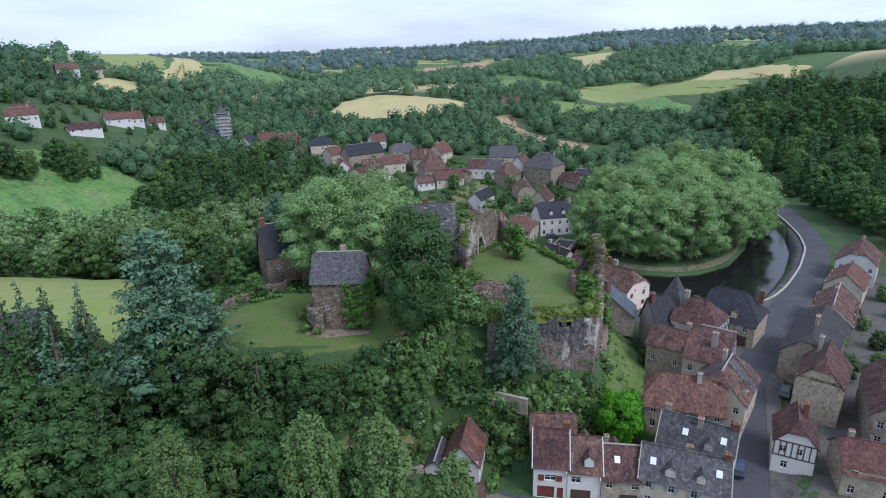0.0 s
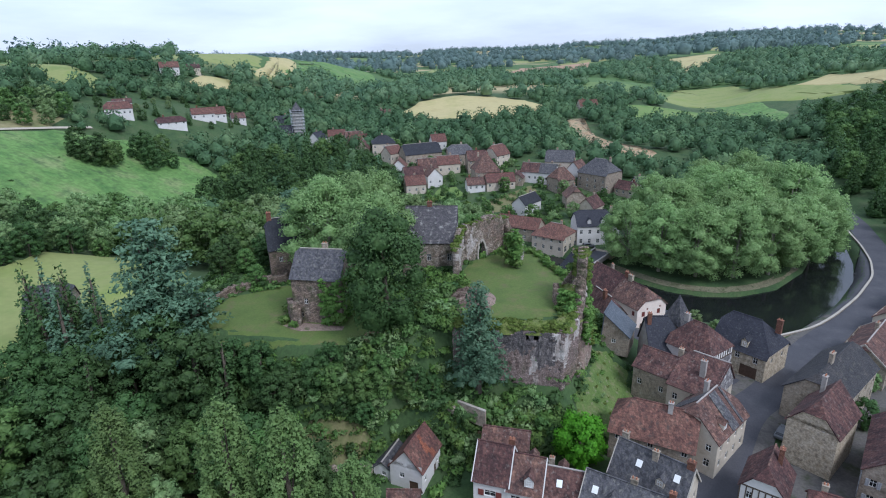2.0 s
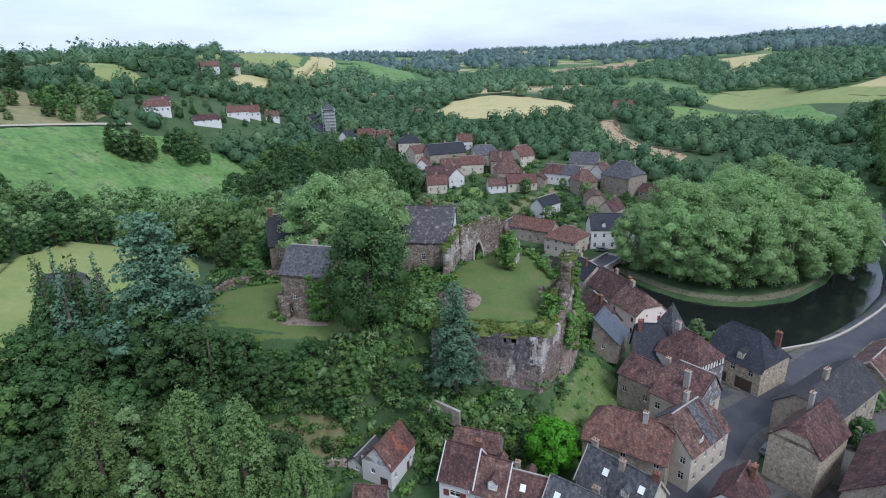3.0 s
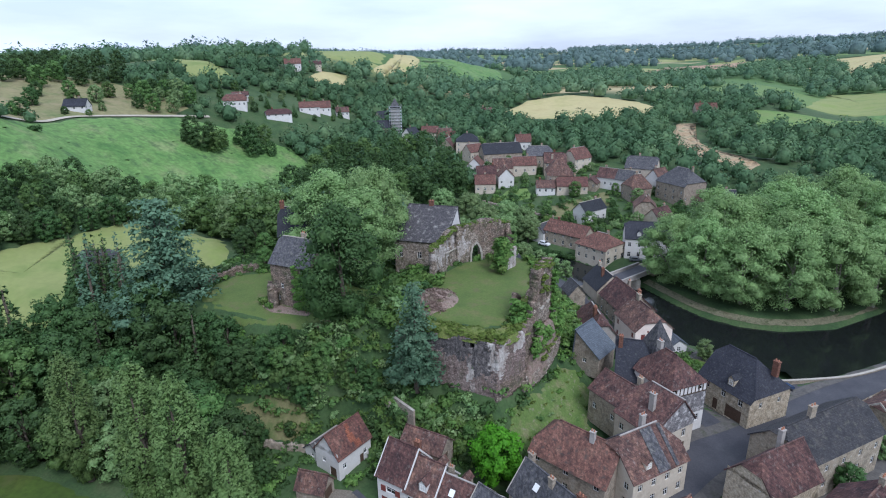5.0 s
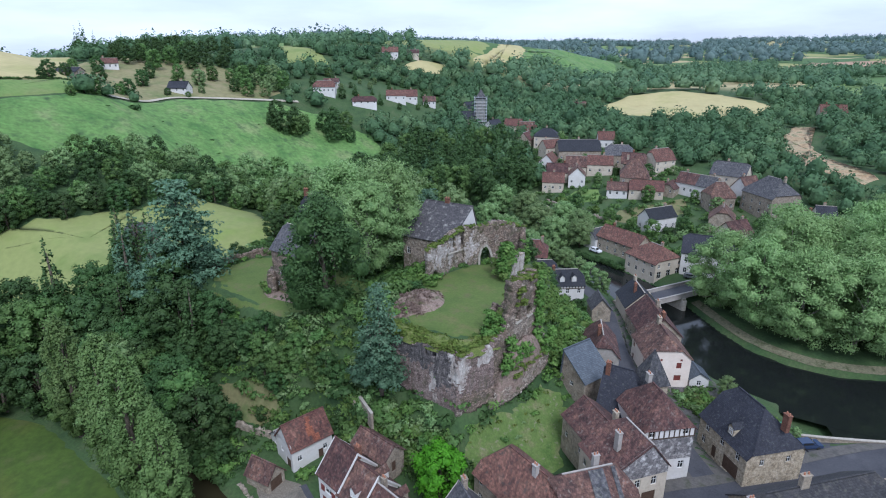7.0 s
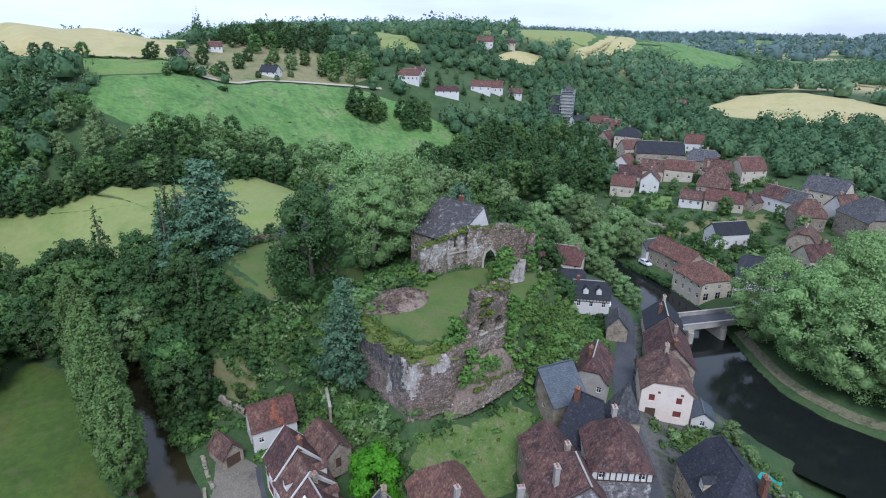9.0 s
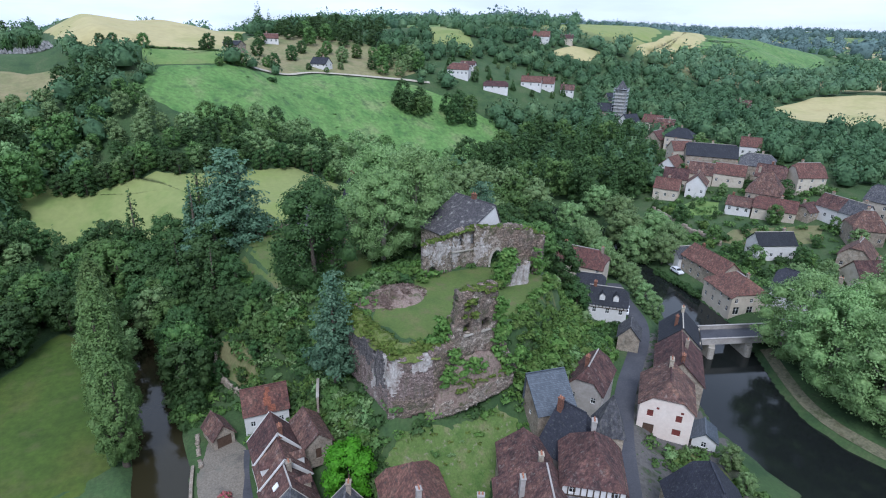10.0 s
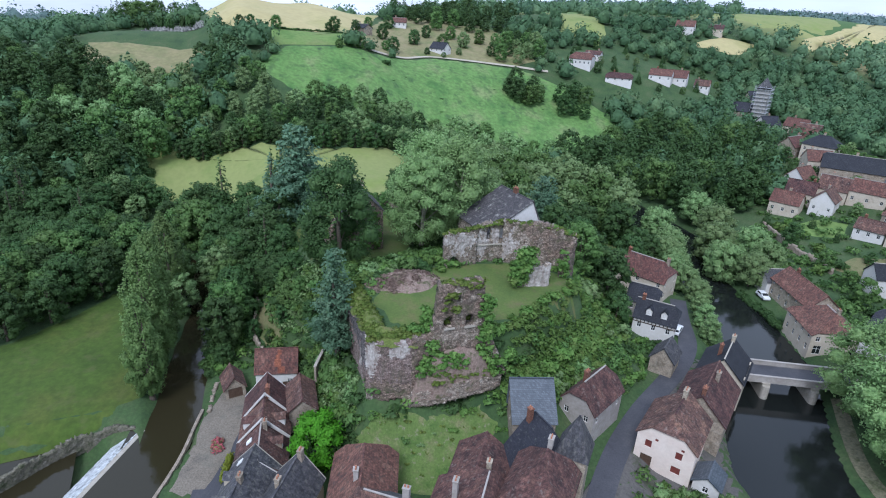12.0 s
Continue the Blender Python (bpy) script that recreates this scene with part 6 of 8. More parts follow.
def mound(name, line, half, base, tops, material, label, seed=1, step=0.35, rough=0.12):
    """A rounded bank along a line, for the castle."""
    line = np.array(line, float)
    s_at = np.r_[0, np.cumsum(np.hypot(*np.diff(line, axis=0).T))]
    n, m = int(s_at[-1] / step) + 1, int(2 * half / step) + 3
    ss = np.linspace(0, s_at[-1], n)
    px, py = np.interp(ss, s_at, line[:, 0]), np.interp(ss, s_at, line[:, 1])
    dx, dy = np.gradient(px), np.gradient(py)
    ln = np.hypot(dx, dy)
    low = np.interp(ss, s_at, np.broadcast_to(np.asarray(base, float), len(line)))
    rise = (np.interp(ss, s_at, tops) - low) * (1 - np.abs(2 * ss / s_at[-1] - 1) ** 8)
    u = np.linspace(-1, 1, m)
    w = half * (1 + 0.12 * np.sin(ss * 1.3 + seed))
    X = px[:, None] + (dy / ln * w)[:, None] * u
    Y = py[:, None] - (dx / ln * w)[:, None] * u
    Z = low[:, None] + rise[:, None] * np.maximum(0, 1 - np.abs(u) ** 2.4) + rough * waves(X, Y, 1.7, seed) + rough * 0.7 * waves(X, Y, 0.6, seed + 1)
    ids = np.arange(n * m).reshape(n, m)
    quads = np.stack([ids[:-1, :-1], ids[:-1, 1:], ids[1:, 1:], ids[1:, :-1]], -1).reshape(-1, 4)
    ob = new(name, raw_mesh(name, np.stack([X, Y, Z], -1).reshape(-1, 3), quads, material, True))
    ob["label"] = label
    ob.parent, ob.matrix_parent_inverse = castle, castle.matrix_basis.inverted()
    return ob


ruin_part("curtain_wall", [(2.0, -54.9), (9, -54.7), (15, -54.5), (19.8, -54.5)], [12, 11, 10, 9.4], [19.5, 19.8, 19.9, 20.0], 1.6, M_STREAKED,
          "curtain wall of mottled purple-grey masonry, blackened below its crest", holes=[(12.3, 18.2, 0.7, 1.1, False), (13.8, 18.2, 0.7, 1.1, False)], seed=3, cell=0.26,
          coats=[(M_ALGAE, 12.0, 18.2, 6.4, 2.0), (M_ALGAE, 15.2, 16.6, 2.4, 3.4), (M_LIME, 17.3, 18.4, 0.8, 2.6), (M_LIME, 13.4, 13.6, 0.6, 1.6)])
ruin_part("curtain_wall", [(19.5, -55.2), (20.6, -53.4), (21.6, -51.0), (22.4, -48.4)], [9.4, 9.8, 10.4, 11.0], [20.0, 20.0, 20.2, 20.6], 1.6, M_STREAKED, "weathered side of the curtain wall with white plaster blotches", seed=33, cell=0.26,
          coats=[(M_LIME, 1.0, 17.6, 1.1, 2.9), (M_LIME, 3.8, 18.6, 0.6, 0.9), (M_LIME, 5.4, 18.7, 0.8, 1.2), (M_RUIN, 3.6, 11.2, 3.4, 2.2)])
ruin_part("keep_wall", [(22.3, -49.2), (22.8, -46.6), (22.9, -46.1), (23.0, -45.7), (23.3, -42.0), (23.5, -39.0), (23.6, -38.6), (24.1, -36.6), (24.6, -34.6)], [11.0, 11.5, 11.8, 12.0, 12.6, 12.8, 13.2, 13.4, 13.6], [20.6, 21.4, 23.0, 29.0, 29.5, 29.6, 22.6, 18.0, 14.2], 1.6, M_RUIN,
          "tall broken keep wall with two arched window openings", holes=[(5.2, 22.4, 1.4, 2.0, True), (8.3, 22.4, 1.4, 2.0, True), (6.5, 26.4, 0.5, 0.9, False)], seed=4, cell=0.27, coats=[(M_RUIN_PALE, 6.6, 21.0, 3.4, 1.6), (M_RUIN_PALE, 6.4, 27.0, 0.5, 2.2), (M_RUIN_PALE, 12.0, 16.0, 2.0, 2.0)])
ruin_part("keep_wall", [(22.8, -45.2), (21.2, -45.0), (19.4, -44.4)], 19.0, [27.4, 24.4, 21.4], 1.2, M_RUIN, "crumbling cross wall of the keep", seed=35, coats=[(M_BANKTURF, 2.0, 23, 1.6, 2.0)])
ruin_part("keep_wall", [(22.9, -38.9), (21.4, -38.6), (19.8, -38.2)], 19.0, [27.6, 24.0, 21.0], 1.2, M_RUIN, "crumbling cross wall of the keep", seed=5)
ruin_part("keep_wall", [(19.2, -45.0), (18.8, -42.6), (19.0, -40.6)], 19.0, [22.2, 23.4, 21.4], 1.0, M_RUIN, "low inner wall of the keep", seed=36)
for y0, z0 in ((-44.1, 22.3), (-41.0, 22.3)):
    sill = part("window_sill", Shape().box(-0.35, -0.85, -0.16, 0.25, 0.85, 0.02), M_CUT, castle, "pale cut window sill", at=pose(24.0 + 0.07 * (y0 + 44.3), y0, z0))
    sill.matrix_parent_inverse = castle.matrix_basis.inverted()
ruin_part("footing", [(22.6, -50.4), (24.0, -48.2), (24.9, -45.4), (25.3, -42.0), (25.4, -38.6), (25.2, -35.8)], [9.0, 9.8, 10.4, 11.0, 11.3, 11.6], [10.6, 12.0, 12.9, 13.4, 13.9, 13.4], 0.9, M_RUIN_PALE, "broken pale masonry footing of the keep", seed=6, cell=0.24)
mound("earth_bank", [(22.9, -49.4), (24.0, -46.2), (24.5, -42.6), (24.6, -39.4), (24.6, -36.4)], 1.25, [10.5, 11, 11.6, 12, 12.2], [14.5, 18.0, 19.2, 18.2, 14.6], M_RUBBLE, "brown earth and rubble bank below the keep windows", 21, rough=0.18)
mound("turf_bank", [(2.2, -53.8), (9, -53.7), (15, -53.5), (19.2, -53.3), (20.6, -51.4), (21.6, -48.0)], 1.9, 19.4, [20.4, 20.9, 21.0, 21.2, 21.1, 20.9], M_BANKTURF, "shaggy yellow-green turf bank on the wall's crest", 22)
mound("turf_bank", [(21.2, -47.4), (21.0, -44.4), (21.2, -41.4), (21.2, -38.6)], 2.0, 19.6, [20.8, 22.8, 23.0, 21.0], M_BANKTURF, "overgrown bank inside the keep", 23, rough=0.2)
ruin_part("chapel_wall", [(-0.5, -35.9), (-0.7, -33), (-0.9, -29.4)], 19.2, [26.4, 26.8, 27.0], 1.2, M_RUIN_PALE, "chapel wall end with plaster and an arched doorway", holes=[(1.8, 20.4, 1.5, 1.9, True)], seed=7, cell=0.24, coats=[(M_LIME, 3.6, 24.6, 2.6, 2.0), (M_LIME, 1.0, 25.4, 1.0, 1.0)])
ruin_part("chapel_wall", [(-1.5, -29.6), (-1.3, -26.6), (-0.8, -23.4)], 19.2, [27.2, 27.8, 28.2], 1.0, M_RUIN_PALE, "chapel wall with two tall lancet windows", holes=[(2.9, 24.4, 0.9, 2.9, True), (5.5, 24.4, 0.9, 2.9, True)], seed=37, cell=0.24, coats=[(M_LIME, 1.4, 24.0, 1.3, 2.4), (M_LIME, 4.3, 25.2, 0.7, 1.6)])
ledge = part("string_course", Shape().box(0, -0.12, -0.14, 6.0, 0.22, 0.1), M_CUT, castle, "pale stone ledge below the lancets", at=pose(-0.92, -29.4, 23.6, 0, 0, 84))
ledge.matrix_parent_inverse = castle.matrix_basis.inverted()
ruin_part("gate_wall", [(-0.6, -23.8), (2.6, -19.6), (5.2, -16.2), (7.6, -13.0)], 19.2, [28.2, 28.7, 28.8, 27.4], 1.4, M_RUIN_PALE, "gate wall pierced by a pointed arch", holes=[(4.7, 19.3, 2.7, 5.0, True)], seed=8, cell=0.24, coats=[(M_LIME, 1.4, 23.5, 1.4, 2.4), (M_RUIN, 9.5, 25.0, 4.0, 3.0), (M_RUIN, 6.0, 27.6, 4.0, 1.2)])
ruin_part("chapel_wall", [(7.5, -13.3), (9.6, -16.6)], 19.2, [27.2, 24.2], 1.2, M_RUIN, "broken end of the chapel wall", seed=9)
ruin_part("court_wall", [(11.7, -20.4), (11.0, -23.0), (10.4, -26.0)], 19.4, [24.7, 24.2, 22.8], 0.9, M_LIME, "white plastered remnant of a court wall", seed=10, cell=0.24, coats=[(M_RUIN_PALE, 5.2, 20.0, 1.0, 2.6), (M_RUIN_PALE, 1.5, 24.6, 1.5, 0.5)])
run = Vector((0.606, 0.795, 0))
ax, ay = -0.6 + 0.606 * 4.7, -23.8 + 0.795 * 4.7
outw = Vector((0.795, -0.606, 0)) * 0.82
prof = [(-1.6, 19.2), (-1.6, 22.0), (-1.2, 23.2), (-0.6, 24.0), (0, 24.5), (0.6, 24.0), (1.2, 23.2), (1.6, 22.0), (1.6, 19.2)]
for (u0, z0), (u1, z1) in zip(prof, prof[1:]):
    q = [Vector((ax, ay, 0)) + run * u + Vector((0, 0, z)) + outw for u, z in ((u0, z0), (u1, z1), (u1 * 0.74, 19.2 + (z1 - 19.2) * 0.9), (u0 * 0.74, 19.2 + (z0 - 19.2) * 0.9))]
    stone = part("arch_stone", Shape().slab([tuple(p) for p in q], 0.25), M_CUT, castle, "pale cut arch stone")
    stone.matrix_parent_inverse = castle.matrix_basis.inverted()
heap = Shape()
r_ = np.random.RandomState(3)
for k in range(13):
    for i in range(40):
        a, q = 6.2832 * i / 40, k / 12
        heap.v.append((3.4 + 4.8 * q * math.cos(a) * (1 + 0.14 * math.sin(3 * a + 1)), -45.0 + 7.2 * q * math.sin(a) * (1 + 0.1 * math.sin(2 * a)), 19.7 + 1.9 * (1 - q ** 1.8) + r_.uniform(-0.16, 0.16) - 0.5 * (k == 12)))
for k in range(12):
    heap.f += [(k * 40 + i, (k + 1) * 40 + i, (k + 1) * 40 + (i + 1) % 40, k * 40 + (i + 1) % 40) for i in range(40)]
tagged(new("rubble_heap", heap.mesh("rubble_heap", M_RUBBLE)), "low heap of pinkish fallen stones in the court", "rubble", kind="stuff")
ruin("garden_wall", [(-31, -69.4), (-25, -68.6), (-19, -71.2), (-12.4, -69.6), (-9.0, -68.6)], [1.5, 1.5, -0.4, -0.4, -0.4], [4.0, 4.2, 2.2, 1.8, 1.4], 0.5, M_STONE, "low stone garden wall above the pool", seed=13, category="wall")
ruin("garden_wall", [(-4.5, -60.2), (-1.0, -58.2), (3.0, -60.0)], [5.0, 6.5, 6.5], [6.6, 8.4, 8.0], 0.5, M_STONE, "short stone terrace wall among shrubs", seed=14, category="wall")
ruin("quay_wall", [(3.0, -79.2), (-1.5, -78.6), (-6.0, -77.6)], -2.4, [-0.5, -0.5, -0.5], 0.6, M_STONE, "stone quay wall of the mill pool", seed=15, category="wall")
ruin("lawn_wall", [(-49, -52), (-47.5, -42), (-44, -35.5), (-38, -32.6)], 16.2, [18.2, 18.5, 18.6, 19.0], 0.7, M_RUIN, "old garden wall along the lawn", seed=16, category="wall")

house(-23.6, -46.8, 0, 9.2, 8.2, 16.9, 8.8, 13.0, M_SLATE_OLD, M_RUIN, "castle tower house with a steep slate roof", hips=(0.15, 0.15), windows={"s": [(2.2, 3.6, 0.7, 1.1), (1.0, 1.0, 0.8, 1.2)]}, chimneys=[(0.6, 0.5, 0.8, 1.0)], category="tower house", name="tower_house")
ruin("tower_buttress", [(-29.2, -49.8), (-27.6, -52.2), (-26.4, -52.0)], 16.4, [21.5, 20.4, 19.6], 1.4, M_RUIN, "crumbling buttress of the tower house", seed=17, category="ruin")
house(-40, -27, 30, 8.6, 7.4, 17.0, 7.2, 13.0, M_SLATE, M_RUIN, "old gate tower with a dark slate roof", hips=(0.5, 0.3), windows={"s": [(2, 4, 0.7, 1.1), (5, 4, 0.7, 1.1)]}, doors={"s": [(5.8, 1.3, 2.4)]}, chimneys=[(-3.4, 0, 1.2, 1.0)], category="tower house", name="tower_house")
lodging = house(-8.5, -20.9, 7, 11.4, 12.6, 19.0, 6.3, 11.7, M_SLATE_STREAKED, M_RUIN_PALE, "castle lodging with a very steep streaked slate roof and white gable", windows={"s": row(11.4, 3, 0.9, 1.5, 2.2)}, chimneys=[(-0.4, 3.78, 0.9, 1.1)], shift=0.6, category="lodging", name="castle_lodging")
part("gable_plaster", Shape().slab([(5.76, -6.2, 0.3), (5.76, 6.2, 0.3), (5.76, 6.2, 6.2), (5.76, 3.78, 11.45), (5.76, -6.2, 6.2)], 0.05), M_WHITE, lodging, "white plastered gable end")

# ---- bridge ----
bx, by, bt = 29.2, 24.2, 62
bridge = empty("bridge", bx, by, 0, bt, "grey concrete road bridge on two piers", "bridge")
part("deck", Shape().box(-12, -2.7, 3.1, 12, 2.7, 3.6), M_PAVING, bridge)
part("roadway", Shape().box(-12, -2.2, 3.604, 12, 2.2, 3.64), M_ASPHALT, bridge, "worn asphalt roadway")
for sg in (-1, 1):
    part("parapet", Shape().box(-12, sg * 2.72 - 0.17, 3.0, 12, sg * 2.72 + 0.17, 4.35).box(-12.05, sg * 2.72 - 0.24, 4.35, 12.05, sg * 2.72 + 0.24, 4.47), M_GREYR, bridge, "grey concrete parapet")
for u in (-5.2, 3.4):
    p = Shape().tube([(u, -3.2, -1.5, 0.75), (u, -3.2, 2.6, 0.7)], 10)
    p.box(u - 0.7, -3.2, -1.5, u + 0.7, 3.2, 3.08)
    part("pier", p, M_CUT, bridge, "stone pier with a rounded cutwater")
for u in (-12.6, 12.6):
    part("abutment", Shape().box(u - 1.6, -3.3, -1.5, u + 1.6, 3.3, 3.5), M_STONE, bridge)

# ---- weir, quay, cemetery, cars ----
weir = empty("weir", 9.2, -92.6, -1.5, -29, "stone weir with white water pouring over", "weir")
part("crest", Shape().box(-6.5, -0.4, -1.2, 8.5, 0.4, 0.05), M_CUT, weir)
part("apron", Shape().slab([(-6.5, -0.4, 0.02), (8.5, -0.4, 0.02), (8.5, -3.6, -1.95), (-6.5, -3.6, -1.95)], 0.4), M_CUT, weir)
fall = Shape()
for k in range(46):
    for q in range(13):
        fall.v.append((-6.4 + 14.8 * k / 45, -0.35 - 3.6 * q / 12, 0.1 - 1.98 * (q / 12) ** 1.2 + 0.07 * math.sin(k * 2.3) * math.sin(q + k)))
for k in range(45):
    fall.f += [(k * 13 + q, k * 13 + q + 1, (k + 1) * 13 + q + 1, (k + 1) * 13 + q) for q in range(12)]
part("falling_water", fall, M_FALL, weir, "streaks of white falling water", smooth=True)
ruin("bank_wall", [(2.8, -90.6), (1.6, -94.0), (2.4, -98.5), (5.0, -103), (10, -109)], -4.5, [-1.2, -1.2, -1.2, -1.2, -1.2], 0.6, M_MOSSY, "curved mossy stone bank wall below the weir", seed=18, category="wall")
def low_wall(name, line, base, top, thick, material, cap, label):
    """A straight-topped wall with a coping along a line."""
    line = np.array(line, float)
    pts = [line[0]]
    for a, b in zip(line, line[1:]):
        n = max(1, int(np.hypot(*(b - a)) / 1.6))
        pts += [a + (b - a) * k / n for k in range(1, n + 1)]
    pts = np.array(pts)
    for _ in range(6):
        pts[1:-1] = (pts[:-2] + 2 * pts[1:-1] + pts[2:]) / 4
    d = np.gradient(pts, axis=0)
    d /= np.hypot(*d.T)[:, None]
    nv = np.stack([-d[:, 1], d[:, 0]], 1)
    ob = empty(name, 0, 0, 0, 0, label, "wall")
    for word, half, z0, z1, mat in (("wall", thick / 2, base, top, material), ("coping", thick / 2 + 0.06, top, top + 0.14, cap)):
        s = Shape()
        for k, (q, w) in enumerate(zip(pts, nv)):
            s.v += [(*(q - w * half), z0), (*(q + w * half), z0), (*(q + w * half), z1), (*(q - w * half), z1)]
        s.f = [(4 * k + i, 4 * k + (i + 1) % 4, 4 * k + 4 + (i + 1) % 4, 4 * k + 4 + i) for k in range(len(pts) - 1) for i in range(4)] + [(3, 2, 1, 0), tuple(4 * len(pts) - 4 + i for i in range(4))]
        part(word, s, mat, ob)
    return ob


low_wall("quay_parapet", [(60.4, -19.4), (66, -17), (68.7, -15.4), (77.3, -10.5), (84.7, -3.1), (95.2, 9.3), (106.3, 25.2), (112, 38.4), (116.3, 53.5), (121, 76)], -0.8, 2.62, 0.4, M_STONE, M_CUT, "pale stone parapet along the quay")
low_wall("quay_wall", [(20.5, -86.4), (12, -82.6), (6, -81.6), (2, -80.2)], -2.4, -0.7, 0.35, M_STONE, M_STONE, "stone-edged bank of the forecourt beside the pool")
ruin("street_wall", [(-1, 60), (-12, 66), (-24, 74), (-34, 84)], 0.5, [3.4, 3.4, 3.6, 4.2], 0.6, M_STONE, "long stone garden wall above the river", seed=20, cell=0.6, category="wall")
ruin("street_wall", [(-38, 92), (-22, 84), (-4, 80)], 1.5, [4.6, 4.0, 3.8], 0.6, M_STONE, "village garden wall", seed=21, cell=0.6, category="wall")
TOMB = Shape().box(-0.55, -1.1, -0.3, 0.55, 1.1, 0.55).mesh("slab", M_TOMB)
HEAD = Shape().box(-0.5, -0.12, 0.5, 0.5, 0.12, 1.5).box(-0.14, -0.1, 1.5, 0.14, 0.1, 1.95).mesh("headstone", M_TOMB)
for k in range(170):
    u, v = (k % 17) / 16, (k // 17) / 9
    x = -225 - 18 * u - 27 * v + 4 * u * v + random.uniform(-0.5, 0.5)
    y = -79 - 27 * u - 1 * v + 4 * u * v + random.uniform(-0.5, 0.5)
    tomb = empty("tomb", x, y, float(height(x, y)) + 0.12, 42 + random.uniform(-4, 4), "grey stone tomb in the hillside cemetery", "tomb", "cemetery tombs")
    tomb.scale = (random.uniform(0.8, 1.5), random.uniform(0.8, 1.3), random.uniform(0.5, 0.95))
    part("slab", TOMB, None, tomb)
    part("headstone", HEAD, None, tomb, at=pose(0, 0.9, 0))


def car(x, y, turn, paint, label, z=None, tall=1.0):
    """A small parked car."""
    ob = empty("car", x, y, (float(height(x, y)) + 0.12) if z is None else z, turn, label, "car", "parked cars")
    prof = [(-2.0, 0.35), (-2.05, 0.75), (-1.95, 0.95 * tall), (-1.6, 1.38 * tall), (0.3, 1.45 * tall), (1.0, 0.98), (1.95, 0.85), (2.05, 0.6), (2.0, 0.35)]
    b = Shape()
    n = len(prof)
    for w in (-0.82, 0.82):
        b.v += [(px, w * (1 if pz < 1.0 else 0.86), pz) for px, pz in prof]
    b.f += [tuple(range(n - 1, -1, -1)), tuple(range(n, 2 * n))] + [(i, (i + 1) % n, n + (i + 1) % n, n + i) for i in range(n)]
    part("body", b, paint, ob)
    part("windscreen", Shape().slab([(0.36, -0.62, 1.41 * tall), (0.36, 0.62, 1.41 * tall), (0.97, 0.7, 1.04), (0.97, -0.7, 1.04)], -0.02), M_GLASS, ob)
    part("rear_window", Shape().slab([(-1.62, -0.6, 1.36 * tall), (-1.62, 0.6, 1.36 * tall), (-1.93, 0.68, 1.0 * tall), (-1.93, -0.68, 1.0 * tall)], -0.02), M_GLASS, ob)
    for sg in (-1, 1):
        part("side_window", Shape().poly((-1.4, sg * 0.8, 1.02), (0.55, sg * 0.8, 1.02), (0.25, sg * 0.735, 1.36 * tall), (-1.3, sg * 0.735, 1.36 * tall)), M_GLASS, ob)
        for wx in (-1.25, 1.25):
            part("wheel", Shape().rod((wx, sg * 0.68, 0.31), (wx, sg * 0.86, 0.31), 0.31, 0.31, 14), M_RUBBER, ob)
    return ob


car(39.3, -70.3, 62, M_CAR_BLUE, "dark blue hatchback parked beside the street")
car(61.9, -29.2, 52, M_CAR_WHITE, "white van parked by the corner house", tall=1.35)
car(56.0, -52.6, 55, M_CAR_GREY, "dark grey car parked beside the street")
car(0.4, 49.9, -20, M_CAR_WHITE, "white car parked across the river")
car(31.0, 43.4, 12, M_CAR_GREY, "grey car parked before the inn")
car(10.5, 13.6, 125, M_CAR_WHITE, "white car parked in the lane")
car(64.6, -20.6, 40, M_CAR_BLUE, "blue car parked on the quay")

cottage = next(o for o in bpy.data.objects if o.name == "cottage")
rp = Shape()
for x0, x1, y0, y1 in ((-0.3, 0.9, 1.3, 2.2), (-0.1, 0.6, 0.8, 1.3), (0.2, 0.9, 0.25, 0.8), (0.3, 1.5, 2.2, 2.9)):
    rp.slab([(x, -y, 7.5 - y * 3.2 / 2.7 + 0.04) for x, y in ((x0, y1), (x1, y1), (x1, y0), (x0, y0))], 0.04)
part("roof_patch", rp, M_TILE_ORANGE, cottage, "patch of new orange tiles")

low_wall("terrace_edge", [(3.4, -59.4), (4.8, -60.2), (8.2, -61.6)], 5.5, 8.5, 0.35, M_STONE, M_CUT, "pale stone edging of a small terrace bed")


# ---- single trees ----
random.seed(5)
rnd = random.uniform
for x, y, s, k in ((-29, -29, 1.04, 0), (-20.5, -25, 1.06, 1), (-18, -34.5, 0.94, 2), (-34, -22, 0.9, 1)):
    make_tree(PLANES[k], x, y, s, rnd(0, 360), "great old plane tree beside the castle lodging", group="castle plane trees")
make_tree(DARKTREE, -9.5, -53.5, 1.03, 40, "tall dark green broadleaf tree at the lawn's edge", name="tree")
make_tree(SPRUCE, 6.6, -57.4, 1.0, 0, "blue-green fir against the castle wall", "fir tree", name="fir_tree", z=9.9)
make_tree(CEDARS[0], -51.5, -56, 1.32, 0, "tall blue-green cedar with layered boughs", "cedar", name="cedar")
make_tree(CEDARS[0], -44, -14, 0.95, 80, "blue-green cedar behind the gate tower", "cedar", name="cedar")
make_tree(CEDARS[0], -30, 2, 0.85, 200, "dark blue cedar behind the lodging", "cedar", name="cedar")
make_tree(BRIGHT, 23.0, -63.6, 1.0, 0, "bright lime-green maple beside the row houses", "tree")
for x, y, s, k in ((-37.0, -87.0, 1.0, 0), (-20.5, -87.8, 1.12, 1), (-12.2, -88.2, 1.13, 0), (-4.2, -88.6, 0.92, 1)):
    make_tree(POPLARS[k], x, y, s, rnd(0, 360), "tall slender poplar on the pool bank", "poplar", "poplar row", "poplar")
